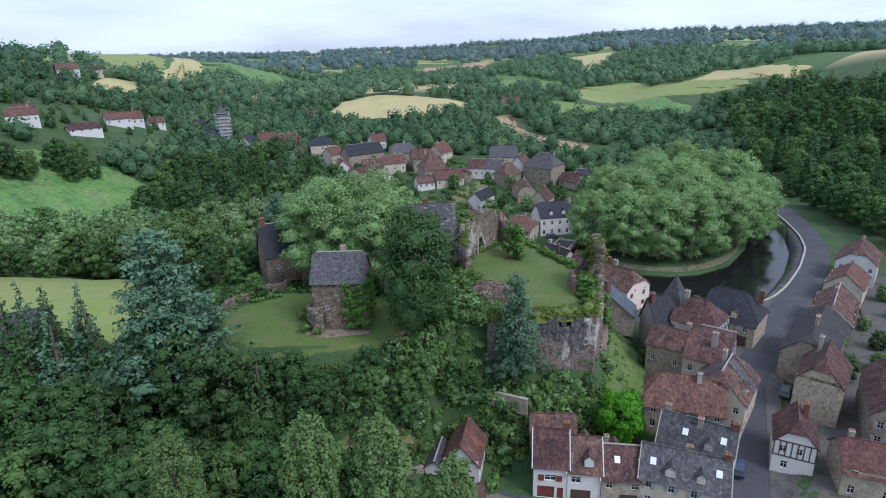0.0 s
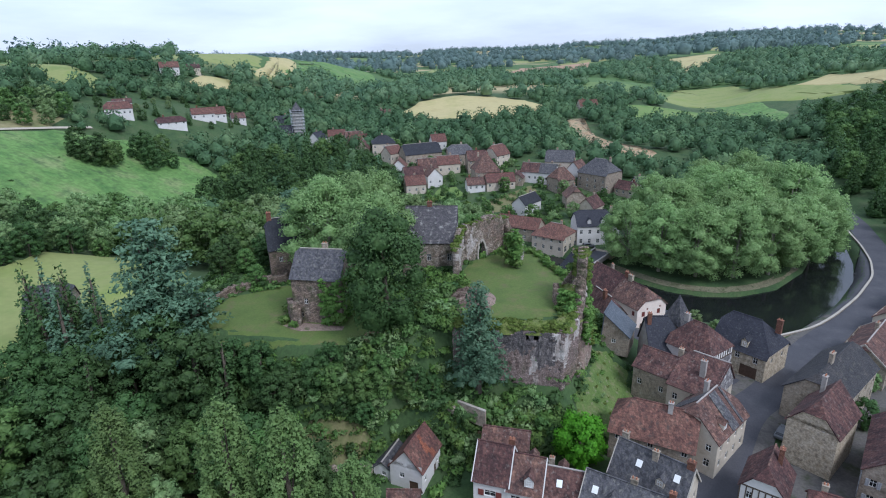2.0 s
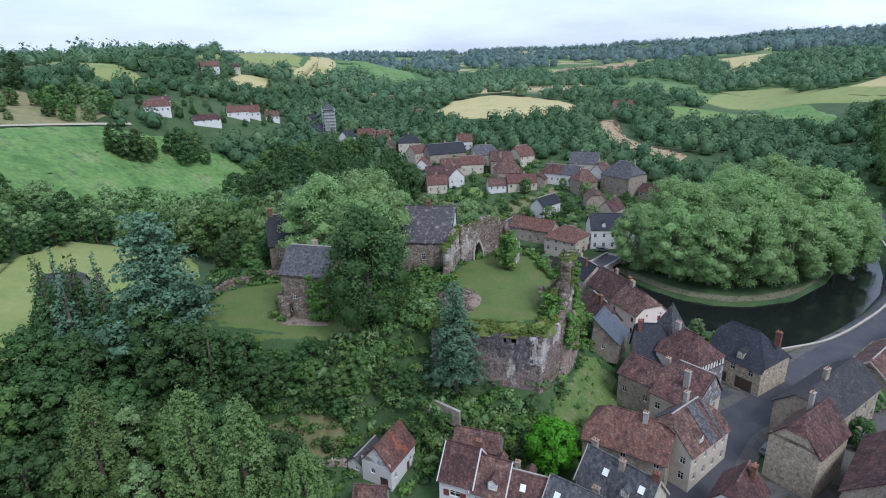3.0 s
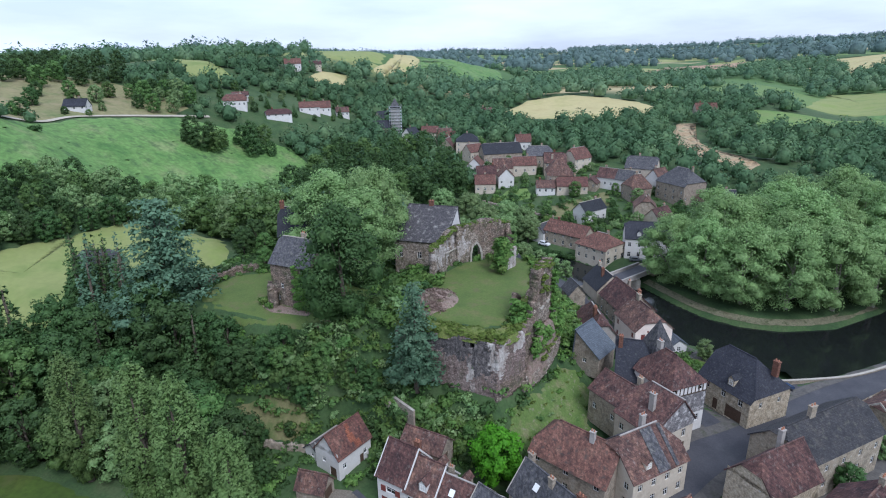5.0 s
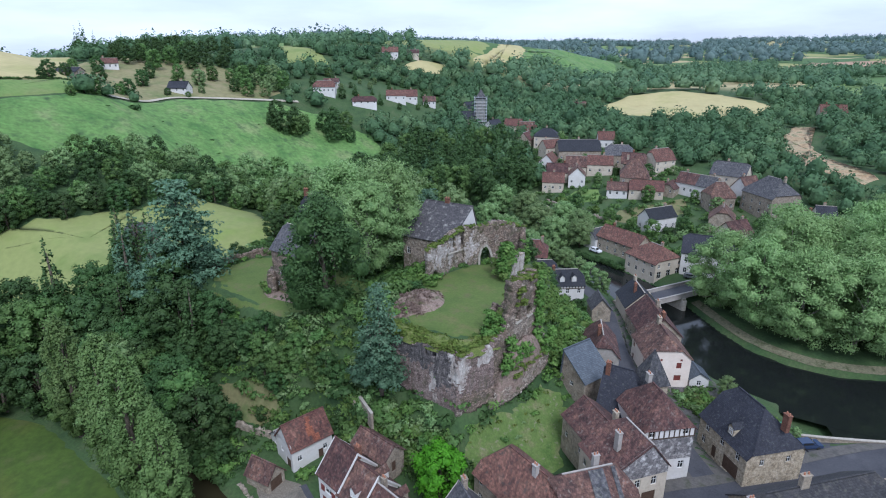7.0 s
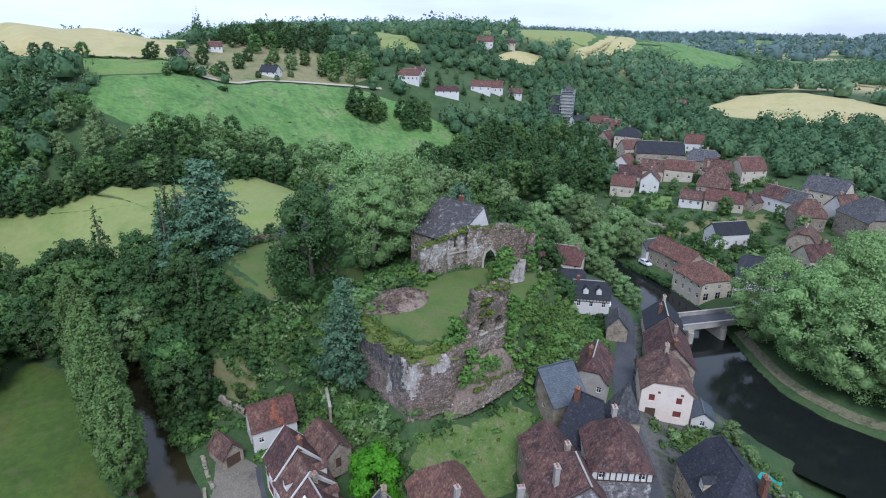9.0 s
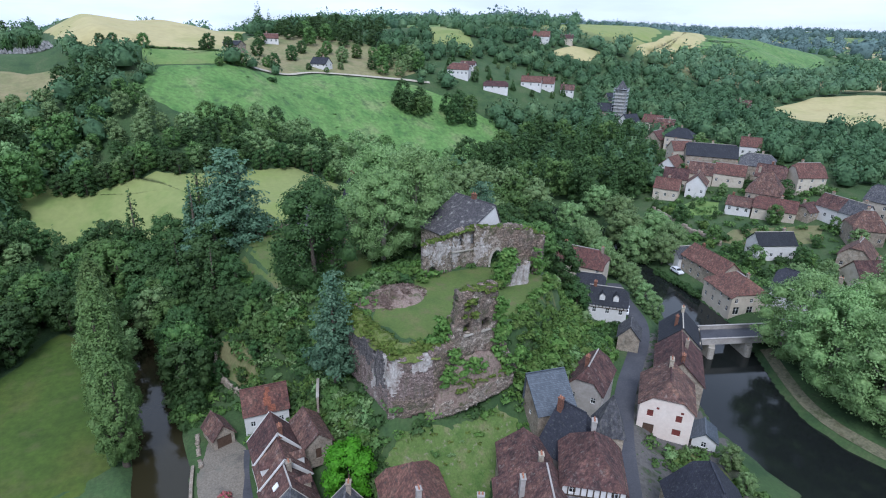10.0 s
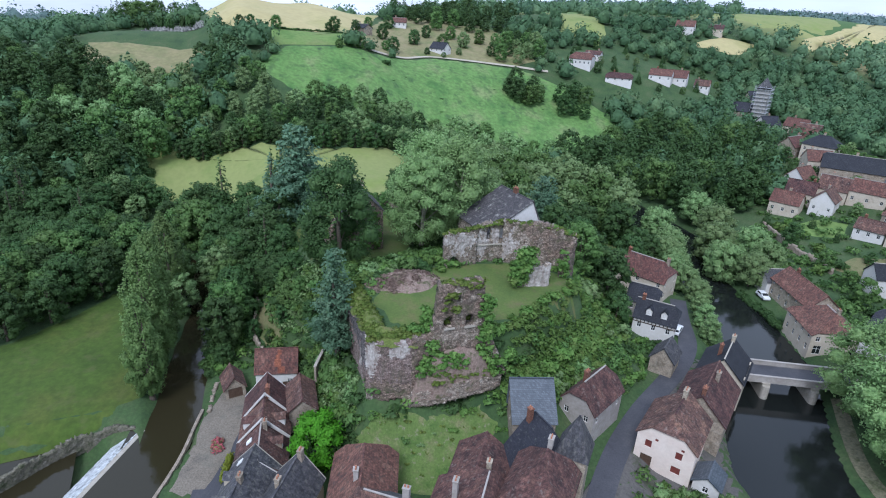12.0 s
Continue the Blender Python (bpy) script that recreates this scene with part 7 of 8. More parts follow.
GROVE = [(42, 35), (48, 30), (58, 27), (67, 27.5), (77, 31), (86, 39), (95, 51), (102, 64), (100, 82), (86, 84), (72, 78), (60, 66), (49, 48)]
for x, y, sc in ((41.5, 29.5, 0.96), (49.5, 23.4, 1.0), (59, 20.4, 1.02), (69, 21.2, 1.04), (79.5, 25.2, 1.06), (89.5, 33.5, 1.04), (98, 45, 1.06), (104.5, 58, 1.05)):
    make_tree(PLANES[random.randrange(3)], x, y, sc, rnd(0, 360), "big plane tree of the riverside grove", "plane tree", "plane grove", "plane_tree", sink=1.4)
for k, (x, y) in enumerate(spread_points(GROVE, 11, 31)):
    make_tree(PLANES[k % 3], x, y, rnd(1.0, 1.22), rnd(0, 360), "big plane tree of the riverside grove", "plane tree", "plane grove", "plane_tree")
for x, y, s in ((-1, 29.5, 0.62), (-8, 32.5, 0.7), (-16, 36, 0.8), (-14, 51, 1.15), (-24, 57, 1.2), (-6, 52, 0.9), (-34, 67, 1.15), (-10, 62, 0.9), (-18, 64, 1.0), (-28, 44, 1.05), (-40, 50, 1.1), (-14, 33, 0.75), (-48, 72, 1.1), (-22, 37, 0.9)):
    make_tree(WILLOWS[0], x, y, s, rnd(0, 360), "pale green willow leaning over the river", "willow", "river willows", "willow")
make_tree(FOREST[1], -64, -36, 0.5, 0, "small round dark tree in the hay field", sink=1.2)
for x, y, s in ((14.6, 18.6, 0.55), (10, 21.4, 0.6), (5.6, 24.0, 0.55), (51.0, -13.0, 0.42), (55, -16.0, 0.36), (60.2, -20.6, 0.3), (62.6, -19.8, 0.26)):
    make_tree(FOREST[2], x, y, s, rnd(0, 360), "small round street tree", "tree", "small trees")

# ---- near woods ----


LAWNS = [np.array(q, float) for q in (
    [(-48, -55), (-47, -42), (-38, -34), (-14, -37), (-8, -46), (-10, -57.5), (-22, -60), (-40, -59.5)],
    [(-1.5, -36), (0.5, -24), (5, -18), (10, -14), (15, -12.6), (17.8, -18), (20.8, -25), (22.6, -32), (21, -50), (9, -54), (1, -46)],
    [(22.6, -57), (24.6, -49), (26.4, -44), (26.6, -38), (28.5, -38), (33, -40), (34.6, -48), (33, -54), (29.4, -60), (24.4, -60.4)],
    [(-52, -98.4), (-56, -94), (-46, -90.5), (-20, -90.5), (-4, -91.5), (2, -99), (6, -112), (-14, -128), (-30, -124), (-31, -117), (-37, -110), (-44, -102.5)],
    [(-44, 26), (-36, 35), (-24, 31), (-19, 26), (-21, 17), (-34, 17)],
    [(-26, -68), (-19, -65.2), (-11, -64.6), (-8.4, -66.6), (-12.4, -69), (-20, -70.8)],
    [(-8, -78), (-7, -70.5), (4, -70.5), (8, -80), (2, -80)])]


def kept_open(x, y):
    """Lawns, houses, water and roads stay clear of growth."""
    out = wet(x, y) | paved(x, y) | built(x, y)
    for q in LAWNS:
        out |= within(x, y, q)
    return out


def near_wood(poly, gap, kinds, low, high, seed, label, avoid=(), group="woodland trees"):
    for x, y in spread_points(poly, gap, seed, (kept_open, *avoid)):
        make_tree(random.choice(kinds), x, y, rnd(low, high), rnd(0, 360), label, "tree", group, sink=0.6)


CROWNS = [(crown_of("broad" if k < 3 else "fir", 12 if k < 3 else 15, 4.7 if k < 3 else 3.6, 1300, 0.36, 130 + k), m) for k, m in enumerate((L_MID, L_DARK, L_LIGHT, L_DARK))]


def wood_mass(poly, gap, low, high, seed, label, mix=(0, 0, 1, 1, 2, 3)):
    """A whole wood as one object for each kind of leaf."""
    r = np.random.RandomState(seed)
    spots = spread_points(poly, gap, seed, (kept_open,))
    piles = {}
    for x, y in spots:
        k = mix[r.randint(len(mix))]
        a, s = r.uniform(0, 6.28), r.uniform(low, high)
        piles.setdefault(k, []).append(turned(CROWNS[k][0], x, y, float(height(x, y)) - 0.5, a, s))
    for k, clouds in piles.items():
        tagged(new("wood", leafy("wood", clouds, CROWNS[k][1])), label.replace(" tree ", " trees ").replace("tree of", "trees of"), "woods", kind="stuff")


GREEN = [FOREST[k] for k in (0, 1, 1, 1, 4, 4)]
near_wood([(-64, -47), (-56, -44), (-50, -60), (-32, -66), (-34, -76), (-60, -80), (-84, -91), (-82, -83), (-70, -64)], 5.4, GREEN + FIRS[1:], 0.85, 1.45, 1, "dark woodland tree below the castle lawn")
near_wood([(-32, -65), (-22, -64), (-14, -66), (-14, -76), (-34, -77)], 5.0, GREEN, 0.4, 0.7, 2, "young woodland tree on the garden slope")
near_wood([(-104, -108), (-92, -100), (-62, -86), (-44, -85.6), (-46, -88), (-58, -92), (-64, -118), (-100, -140)], 5.6, GREEN + FIRS[1:], 0.85, 1.35, 3, "tree of the wood beside the meadow")
wood_mass([(-112, 2), (-84, -6), (-64, -14), (-58, -6), (-50, 14), (-46, 40), (-60, 52), (-95, 42), (-118, 22)], 6.9, 1.1, 1.6, 4, "broad woodland tree behind the castle", mix=(2, 2, 0, 2, 0))
near_wood([(-50, -10), (-20, 0), (0, -6), (10, 0), (-14, 12), (-22, 34), (-44, 40), (-52, 16)], 6.0, GREEN, 0.75, 1.25, 5, "tree on the castle's north slope", avoid=(wet, paved, lambda x, y: (np.hypot(x + 6, y - 18) < 9) | (np.hypot(x - 4, y - 11) < 9)))
wood_mass([(-120, 60), (-60, 70), (-44, 76), (-50, 98), (-70, 130), (-100, 145), (-135, 120)], 6.6, 0.95, 1.5, 6, "dark tree of the wood beyond the river", mix=(1, 1, 3, 3, 0))
near_wood([(-40, -36), (-56, -34), (-58, -24), (-50, -16)], 5.0, GREEN, 0.5, 0.8, 8, "tree beside the old gate tower", avoid=(lambda x, y: np.hypot(x + 40, y + 27) < 6.5,))
wood_mass([(134, 10), (160, 0), (215, 50), (235, 150), (225, 250), (180, 250), (142, 140), (134, 70)], 7.6, 1.0, 1.5, 10, "dark trees of the wooded slope above the river road", mix=(1, 1, 3, 0))

near_wood([(-46, -61.5), (-16, -63), (-17, -65.5), (-30, -65.5), (-34, -70), (-56, -74), (-58, -66)], 4.2, GREEN, 0.55, 0.95, 63, "woodland tree below the castle lawn")
near_wood([(-58, -78.5), (-36, -73.6), (-15, -77.6), (-15, -74.5), (-36, -69.5), (-58, -71)], 4.8, GREEN, 0.8, 1.25, 64, "tree overhanging the mill pool")
near_wood([(-62, -90), (-44, -85.4), (-40, -86), (-48, -89), (-60, -95)], 4.6, GREEN, 0.8, 1.15, 65, "tree on the pool's meadow bank")
wood_mass([(-172, -140), (-120, -130), (-116, -102), (-136, -92), (-150, -80), (-160, -98), (-180, -124)], 7.0, 1.0, 1.5, 68, "dark woods beyond the hay field")

wood_mass([(-132, -104), (-112, -100), (-96, -90), (-76, -74), (-66, -72), (-62, -80), (-92, -98), (-112, -112), (-132, -124)], 5.6, 0.8, 1.2, 70, "woods along the foot of the hay field", mix=(0, 1, 1, 3, 2))
near_wood([(-36, -60.2), (-10, -61.0), (-2, -59), (3, -61.2), (1, -62.6), (-5, -61.2), (-9, -63), (-11, -68), (-24, -66), (-36, -70)], 2.9, GREEN, 0.3, 0.6, 72, "young leafy tree on the castle's south slope")
for x, y, s_, k in ((-70.0, -57.6, 1.35, 1), (-66.0, -55.5, 1.5, 0), (-72.0, -61.0, 1.25, 1), (-62.5, -59, 1.3, 1), (-67.5, -62, 1.4, 0), (-60, -51.5, 1.1, 1), (-68.5, -52.6, 1.2, 1)):
    make_tree(FIRS[k], x, y, s_, rnd(0, 360), "dark conifer at the edge of the hay field", "fir tree", "field-edge conifers", "fir_tree", sink=0.4)
for x, y in spread_points([(-14, -60.6), (-6, -60.4), (3, -62.4), (9, -63.2), (6.5, -67), (3.4, -64), (-6, -61.5), (-8, -64.2), (-14, -64)], 1.5, 75, (lambda x, y: built(x, y, 0.7),)):
    shrub(x, y, rnd(0.6, 1.2), random.choice((0, 2, 3, 4)), label="leafy bush on the terraced slope", squash=rnd(0.9, 1.3))
make_tree(FOREST[4], -12.6, -67.6, 0.28, 0, "round dark blue-green garden bush", "shrub", "garden bushes", sink=0.8)
near_wood([(-18, -74.8), (-10, -74.2), (-7, -77.2), (-16, -79.2)], 3.0, GREEN, 0.35, 0.6, 73, "small tree overhanging the mill pool")

for x, y, s_ in ((-30, -75.4, 0.95), (-36, -74.6, 1.1), (-43, -76.6, 1.15), (-24, -76.8, 0.8), (-35, -84.8, 0.9), (-42, -85.8, 1.1), (-50, -77.6, 1.1), (-51, -87.6, 1.15)):
    make_tree(random.choice(FOREST), x, y, s_, rnd(0, 360), "dark leafy tree leaning over the mill pool", "tree", "pool-side trees", sink=0.6)
near_wood([(-66, -93), (-58, -97), (-51, -99), (-44, -103), (-37, -110), (-31, -117), (-32, -127), (-56, -130), (-70, -124), (-84, -106)], 5.0, GREEN, 0.85, 1.25, 81, "dark tree at the edge of the pool meadow")
for x, y, s_, k in ((-75.6, -55.6, 1.25, 0), (-77, -58.2, 1.2, 1), (-73.8, -53, 1.15, 1)):
    make_tree(FIRS[k], x, y, s_, rnd(0, 360), "dark conifer hiding the barn", "fir tree", "field-edge conifers", "fir_tree", sink=0.4)
for x, y in ((-246, -106), (-240, -94), (-252, -88), (-232, -84), (-262, -100)):
    shrub(x, y, 1.5, 1, label="dark clipped yew among the tombs", group="cemetery yews", squash=2.6)


wood_mass([(-134, -110), (-138, -94), (-122, -68), (-119, -48), (-138, -46), (-152, -54), (-166, -66), (-174, -84), (-174, -104), (-160, -122)], 5.4, 0.6, 0.92, 80, "tall trees between hay field and cemetery", mix=(0, 2, 0, 1, 2))
wood_mass([(-185, -66), (-175, -61), (-168, -70), (-174, -82), (-184, -80)], 4.6, 0.7, 0.95, 82, "dark clump of trees above the hay field", mix=(1, 3, 1))
wood_mass([(-119, -48), (-118, -12), (-108, 3), (-126, 22), (-140, 14), (-146, -14), (-146, -36), (-138, -46)], 5.4, 0.7, 1.0, 7, "dense tree belt behind the hay field", mix=(2, 2, 0, 2, 1))
wood_mass([(-114, 4), (-98, 20), (-92, 44), (-104, 64), (-126, 62), (-132, 40), (-142, 14), (-126, 22)], 5.8, 0.75, 1.1, 76, "pale leafy trees below the hill meadow", mix=(2, 0, 2, 2))
wood_mass([(-180, 62), (-170, 60), (-164, 70), (-166, 80), (-178, 80)], 5.2, 0.75, 1.1, 78, "round copse at the end of the meadow", mix=(1, 0, 1))
wood_mass([(-172, 86), (-160, 84), (-154, 94), (-158, 104), (-172, 102)], 5.2, 0.75, 1.1, 77, "round copse beside the villas", mix=(1, 0, 1))
wood_mass([(-205, 68), (-202, 82), (-203, 98), (-236, 106), (-240, 86), (-218, 70)], 6.4, 0.7, 1.1, 67, "hedgerow trees above the hill meadow", mix=(0, 1, 0, 2))
wood_mass([(-262, 46), (-286, 36), (-320, 62), (-320, 110), (-280, 120), (-258, 92)], 8.5, 0.8, 1.3, 66, "trees along the hilltop pasture", mix=(0, 1, 1, 3))
wood_mass([(-310, 40), (-350, 50), (-360, 110), (-322, 110)], 9, 0.9, 1.4, 65, "woods on the hilltop", mix=(0, 1, 1, 3))
wood_mass([(-276, -112), (-300, -100), (-330, -92), (-330, -110), (-290, -130)], 7, 0.9, 1.3, 64, "trees behind the cemetery", mix=(0, 1, 3))
for x, y, k_, s_ in ((-203.3, -46, 0, 0.66), (-208, -18, 1, 0.75), (-207, -21, 4, 0.5), (-205, -62, 1, 0.55), (-206, -57, 4, 0.5), (-186, -20, 3, 0.45), (-189, -14, 1, 0.55), (-191, -9, 0, 0.6), (-208, 12, 1, 0.8), (-205, 7, 0, 0.55), (-222, 44, 0, 0.85),
                     (-226, 58, 2, 0.9), (-230, 30, 1, 0.85), (-238, 14, 4, 0.85), (-245, 42, 1, 0.75), (-244, 57, 0, 0.8), (-212, 50, 2, 0.45), (-210, 31, 4, 0.42), (-236, 72, 0, 0.85), (-234, -2, 1, 0.65), (-206, 39, 0, 0.36), (-262, 24, 1, 0.8), (-256, 10, 0, 0.7)):
    make_tree(FOREST[k_], x, y, s_, rnd(0, 360), "round hedgerow tree on the hill pasture", "tree", "hill pasture trees", sink=0.9)
for k in range(26):
    x, y = -204.6 - 2.6 * k / 25, -44 + 34 * k / 25
    shrub(x + rnd(-0.4, 0.4), y, rnd(0.6, 0.95), random.choice((0, 1)), label="trimmed field hedge on the hill", group="field hedge", squash=0.8)
rim = [(-133, -92), (-127, -80), (-122, -66), (-118, -53), (-117, -34), (-117, -16), (-107, 0)]
for (xa, ya), (xb, yb) in zip(rim, rim[1:]):
    for k in (0.0, 0.34, 0.67):
        make_tree(random.choice(GREEN + FOREST[:2]), xa + (xb - xa) * k + rnd(-1.6, 1.6), ya + (yb - ya) * k + rnd(-1.6, 1.6), rnd(0.6, 0.95), rnd(0, 360), "leafy tree at the upper edge of the hay field", "tree", "hay field edge trees", sink=0.8)

for x, y in spread_points([(25.6, -55), (26.4, -48), (27.4, -43), (28.6, -43.4), (28.2, -50), (28, -55)], 2.0, 91):
    shrub(x, y, rnd(0.3, 0.55), random.choice((0, 2, 3)), label="weedy tuft at the foot of the castle wall", squash=rnd(0.6, 0.9))

wood_mass([(-88, -108), (-96, -100), (-120, -112), (-150, -122), (-176, -128), (-190, -150), (-150, -150), (-110, -136)], 5.6, 0.75, 1.1, 83, "dark woods along the upper pool", mix=(0, 1, 1, 3))

# ---- shrubs ----
SLOPE = [(-48, -60.5), (-30, -62), (-10, -62.2), (2, -58.6), (20, -58.4), (25, -58.8), (27, -61), (19, -62.4), (7, -62.4), (2, -61.6), (-1, -60.6), (-9, -61.2), (-14, -64), (-22, -64), (-30, -64.5), (-50, -72)]
for x, y in spread_points(SLOPE, 1.65, 21):
    shrub(x, y, rnd(0.8, 1.7), squash=rnd(0.8, 1.3))
near_wood([(-48, -60.5), (-12, -62), (0, -59.4), (-2, -60.6), (-12, -63.6), (-34, -65.5), (-50, -71)], 3.4, FOREST, 0.32, 0.62, 61, "young tree on the slope below the lawn")
near_wood([(5, -59.5), (22, -59.5), (20, -61.6), (6, -61.4)], 4.2, FOREST, 0.28, 0.42, 62, "small tree below the castle wall")
for x, y in spread_points([(-1, -58), (20, -57.5), (19, -60.5), (2, -60.5)], 2.4, 25):
    shrub(x, y, rnd(0.5, 1.1))
for x, y in spread_points([(26, -33), (28, -30), (24, -18), (16, -6), (6, 4), (-6, 6), (2, -6), (15, -11), (24, -28)], 1.9, 22, (paved,)):
    shrub(x, y, rnd(0.8, 1.7), random.choice((2, 3, 3, 3)), label="ivy and bramble thicket on the castle rock")
for x, y in spread_points([(14, -12), (22, -28), (24, -33), (21, -33), (13, -15)], 1.6, 23):
    shrub(x, y, rnd(0.6, 1.1), 3, label="ivy bush along the court's edge")
for x, y in spread_points([(8, -56.6), (17, -56.4), (17.5, -59.4), (6, -59.6)], 1.5, 59):
    shrub(x, y, rnd(0.7, 1.3), random.choice((0, 2, 3)), label="bush at the foot of the curtain wall", squash=rnd(1.0, 1.5))
for x, y, z, s in ((20.4, -47.6, 20.6, 0.7), (21.0, -48.6, 20.8, 0.8), (19.2, -46.6, 20.2, 0.6), (20.0, -49.6, 20.4, 0.6), (21.6, -47.2, 20.8, 0.7), (18.4, -52.2, 20.2, 0.4), (20.6, -37.6, 20.4, 0.9), (21.8, -36.6, 19.6, 1.0), (22.6, -35.4, 19, 1.0), (22.6, -43.6, 27.8, 0.6), (22.6, -40.4, 28.2, 0.65), (21.4, -39.4, 25.2, 0.8)):
    shrub(x, y, s, 3, z=z, label="ivy bush beside the keep wall", group="wall-top plants")
for x, y, z, s in ((-29.6, -51.5, 17, 1.0), (-21.5, -51.4, 17, 0.9), (-19.6, -51.4, 17.5, 1.1), (-20.2, -51.4, 20, 1.0), (-31, -47, 17, 1.1), (-27.4, -53.0, 17, 0.8),
                   (9.4, -16.6, 22.5, 0.9), (10.2, -24.6, 24.2, 1.4), (10.6, -25.6, 22.6, 1.4), (9.4, -24.0, 23.6, 1.3), (10.4, -25.0, 25.4, 1.3), (9.2, -23.2, 25.0, 1.2), (8.8, -25.0, 22.0, 1.2), (10.8, -26.4, 20.6, 1.1), (9.4, -26.0, 20.8, 1.0), (11.0, -23.8, 24.2, 1.0), (0, -34, 20, 1.0), (-1.6, -36, 20, 1.3), (1.0, -37, 20, 0.9),
                   (-3, -38, 19.8, 1.4), (-5, -40, 19.5, 1.5), (-4, -44, 19, 1.4), (-1, -47, 19.5, 1.3), (0.5, -51, 19.5, 1.5), (1, -54.5, 19, 1.5), (2.4, -20, 28.5, 0.45), (5.4, -16.2, 28.3, 0.5), (7, -14, 27.4, 0.6), (-1, -26, 27.6, 0.4)):
    shrub(x, y, s, 3, z=z, label="ivy growing over the ruins", group="castle ivy")
for x, y in spread_points([(-52, -54), (-48, -40), (-40, -33), (-44, -31), (-54, -38)], 2.2, 24):
    shrub(x, y, rnd(0.8, 1.4), label="hedge shrub beside the lawn wall")
for x, y in spread_points([(-14, -60.5), (-2, -58), (2, -50), (-1, -40), (-6, -38), (-4, -48), (-12, -58)], 2.0, 26):
    shrub(x, y, rnd(0.8, 1.5), label="thick undergrowth below the dark tree")
for x, y in spread_points([(-30, -77.5), (-8, -80), (-8, -78), (-14, -76), (-30, -75.5)], 1.8, 27):
    shrub(x, y, rnd(0.9, 1.6), label="bushy growth on the pool bank")
for x, y in spread_points([(-4, 84), (18, 88), (24, 70), (0, 58), (-30, 84), (-36, 100), (-16, 94)], 5.5, 28):
    shrub(x, y, rnd(0.9, 1.8), label="garden bush between village plots", group="garden bushes")
for x, y in spread_points([(-178, -26), (-196, 24), (-194, 76), (-162, 82), (-156, -6)], 8.5, 29):
    shrub(x, y, rnd(0.3, 0.8), random.choice((0, 1, 1)), label="dark tuft of bracken in the meadow", group="meadow tufts", squash=0.45)
shrub(-184, 2, 1.6, 1, label="dark thorn bush standing in the meadow", group="meadow tufts", squash=0.9)
for x, y in spread_points([(42, -16.5), (45.5, -13.5), (49, -14.5), (53.5, -16), (58, -20), (52, -24), (46.5, -20.5)], 1.5, 30, (lambda x, y: built(x, y, 0.4) | (to_line(x, y, LANE) < 2.4),)):
    shrub(x, y, rnd(0.4, 0.9), random.choice((0, 2, 3)), label="garden shrub beside the river wall", group="garden bushes")

# ---- undergrowth ----
def growth(name, places, wide, per, leaf, material, label, seed, z=None, flat=0.6, low=0.6, high=1.5):
    """Low plants, as one object."""
    r = np.random.RandomState(seed)
    vs, n = [], len(places)
    for k in range(8):
        blobs = [(wide * 0.5 * math.cos(a), wide * 0.5 * math.sin(a), wide * flat * r.uniform(0.25, 0.6), wide * r.uniform(0.38, 0.6), wide * flat * r.uniform(0.4, 0.6)) for a in r.uniform(0, 6.28, 5)]
        vs.append(leaf_cloud(blobs, per, leaf, seed + k))
    out = []
    for i, p in enumerate(places):
        a, s = r.uniform(0, 6.28), r.uniform(low, high)
        out.append(turned(vs[i % 8], p[0], p[1], (p[2] if len(p) > 2 else float(height(*p))) - 0.15, a, s))
    ob = new(name, leafy(name, out, material))
    return tagged(ob, label, "undergrowth", kind="stuff")


NEAR = [(-64, -14), (-64, -64), (-42, -79), (-6, -79), (6, -66), (30, -57), (36, -44), (30, -26), (18, 6), (-10, 30), (-50, 44), (-62, 10)]
bits = spread_points(NEAR, 1.75, 51, (kept_open,))
random.shuffle(bits)
cut1, cut2 = len(bits) // 3, 2 * len(bits) // 3
growth("undergrowth", bits[:cut1], 1.5, 110, 0.27, L_MID, "dense bramble and hazel undergrowth", 5)
growth("undergrowth", bits[cut1:cut2], 1.5, 110, 0.27, L_IVY, "fresh green undergrowth on the castle slopes", 6)
growth("undergrowth", bits[cut2:], 1.5, 110, 0.27, L_DARK, "dark green undergrowth", 7)
rim = [(2.2 + 18.4 * u / 90 + rnd(-0.3, 0.3), -54.0 + rnd(-1.3, 1.5), 20.2 + rnd(-0.25, 0.2)) for u in range(91) for _ in range(2)]
rim = [(x, y, z + 0.75 * max(0, 1 - abs(y + 53.7) / 1.6)) for x, y, z in rim]
rim += [(19.6 + 2.4 * u / 50 + rnd(-1.4, 0.7), -54.6 + 7 * u / 50, 20.8 + rnd(-0.25, 0.2)) for u in range(51)]
rim += [(-0.6 + 8.2 * u / 40 + rnd(-0.5, 0.5), -23.8 + 10.8 * u / 40 + rnd(-0.5, 0.5), 28.4 + rnd(-0.2, 0.2) - 1.0 * max(0, u - 28) / 12) for u in range(41)]
rim += [(-0.9 + rnd(-0.5, 0.5), -35.8 + 12.2 * u / 40, 26.6 + 1.4 * u / 40 + rnd(-0.2, 0.1)) for u in range(41)]
rim += [(rnd(19.4, 22.8), rnd(-47.5, -38), 0) for _ in range(120)]
rim = [(x, y, z if z else 20.4 + 2.3 * max(0, 1 - abs(x - 21.2) / 2.6) * sstep(-48, -44, y) * sstep(-37.5, -40, y)) for x, y, z in rim]
rim += [(23.3 + rnd(-0.7, 0.7), -45 + 6.2 * k / 24, 29.3 + rnd(-0.2, 0.2)) for k in range(25)]
rim += [(rnd(24.2, 25.4), rnd(-47, -37), 0) for _ in range(50)]
rim = [(x, y, z if z else 17.6 - 2.6 * (x - 24.2) + rnd(-1.5, 0.4)) for x, y, z in rim]
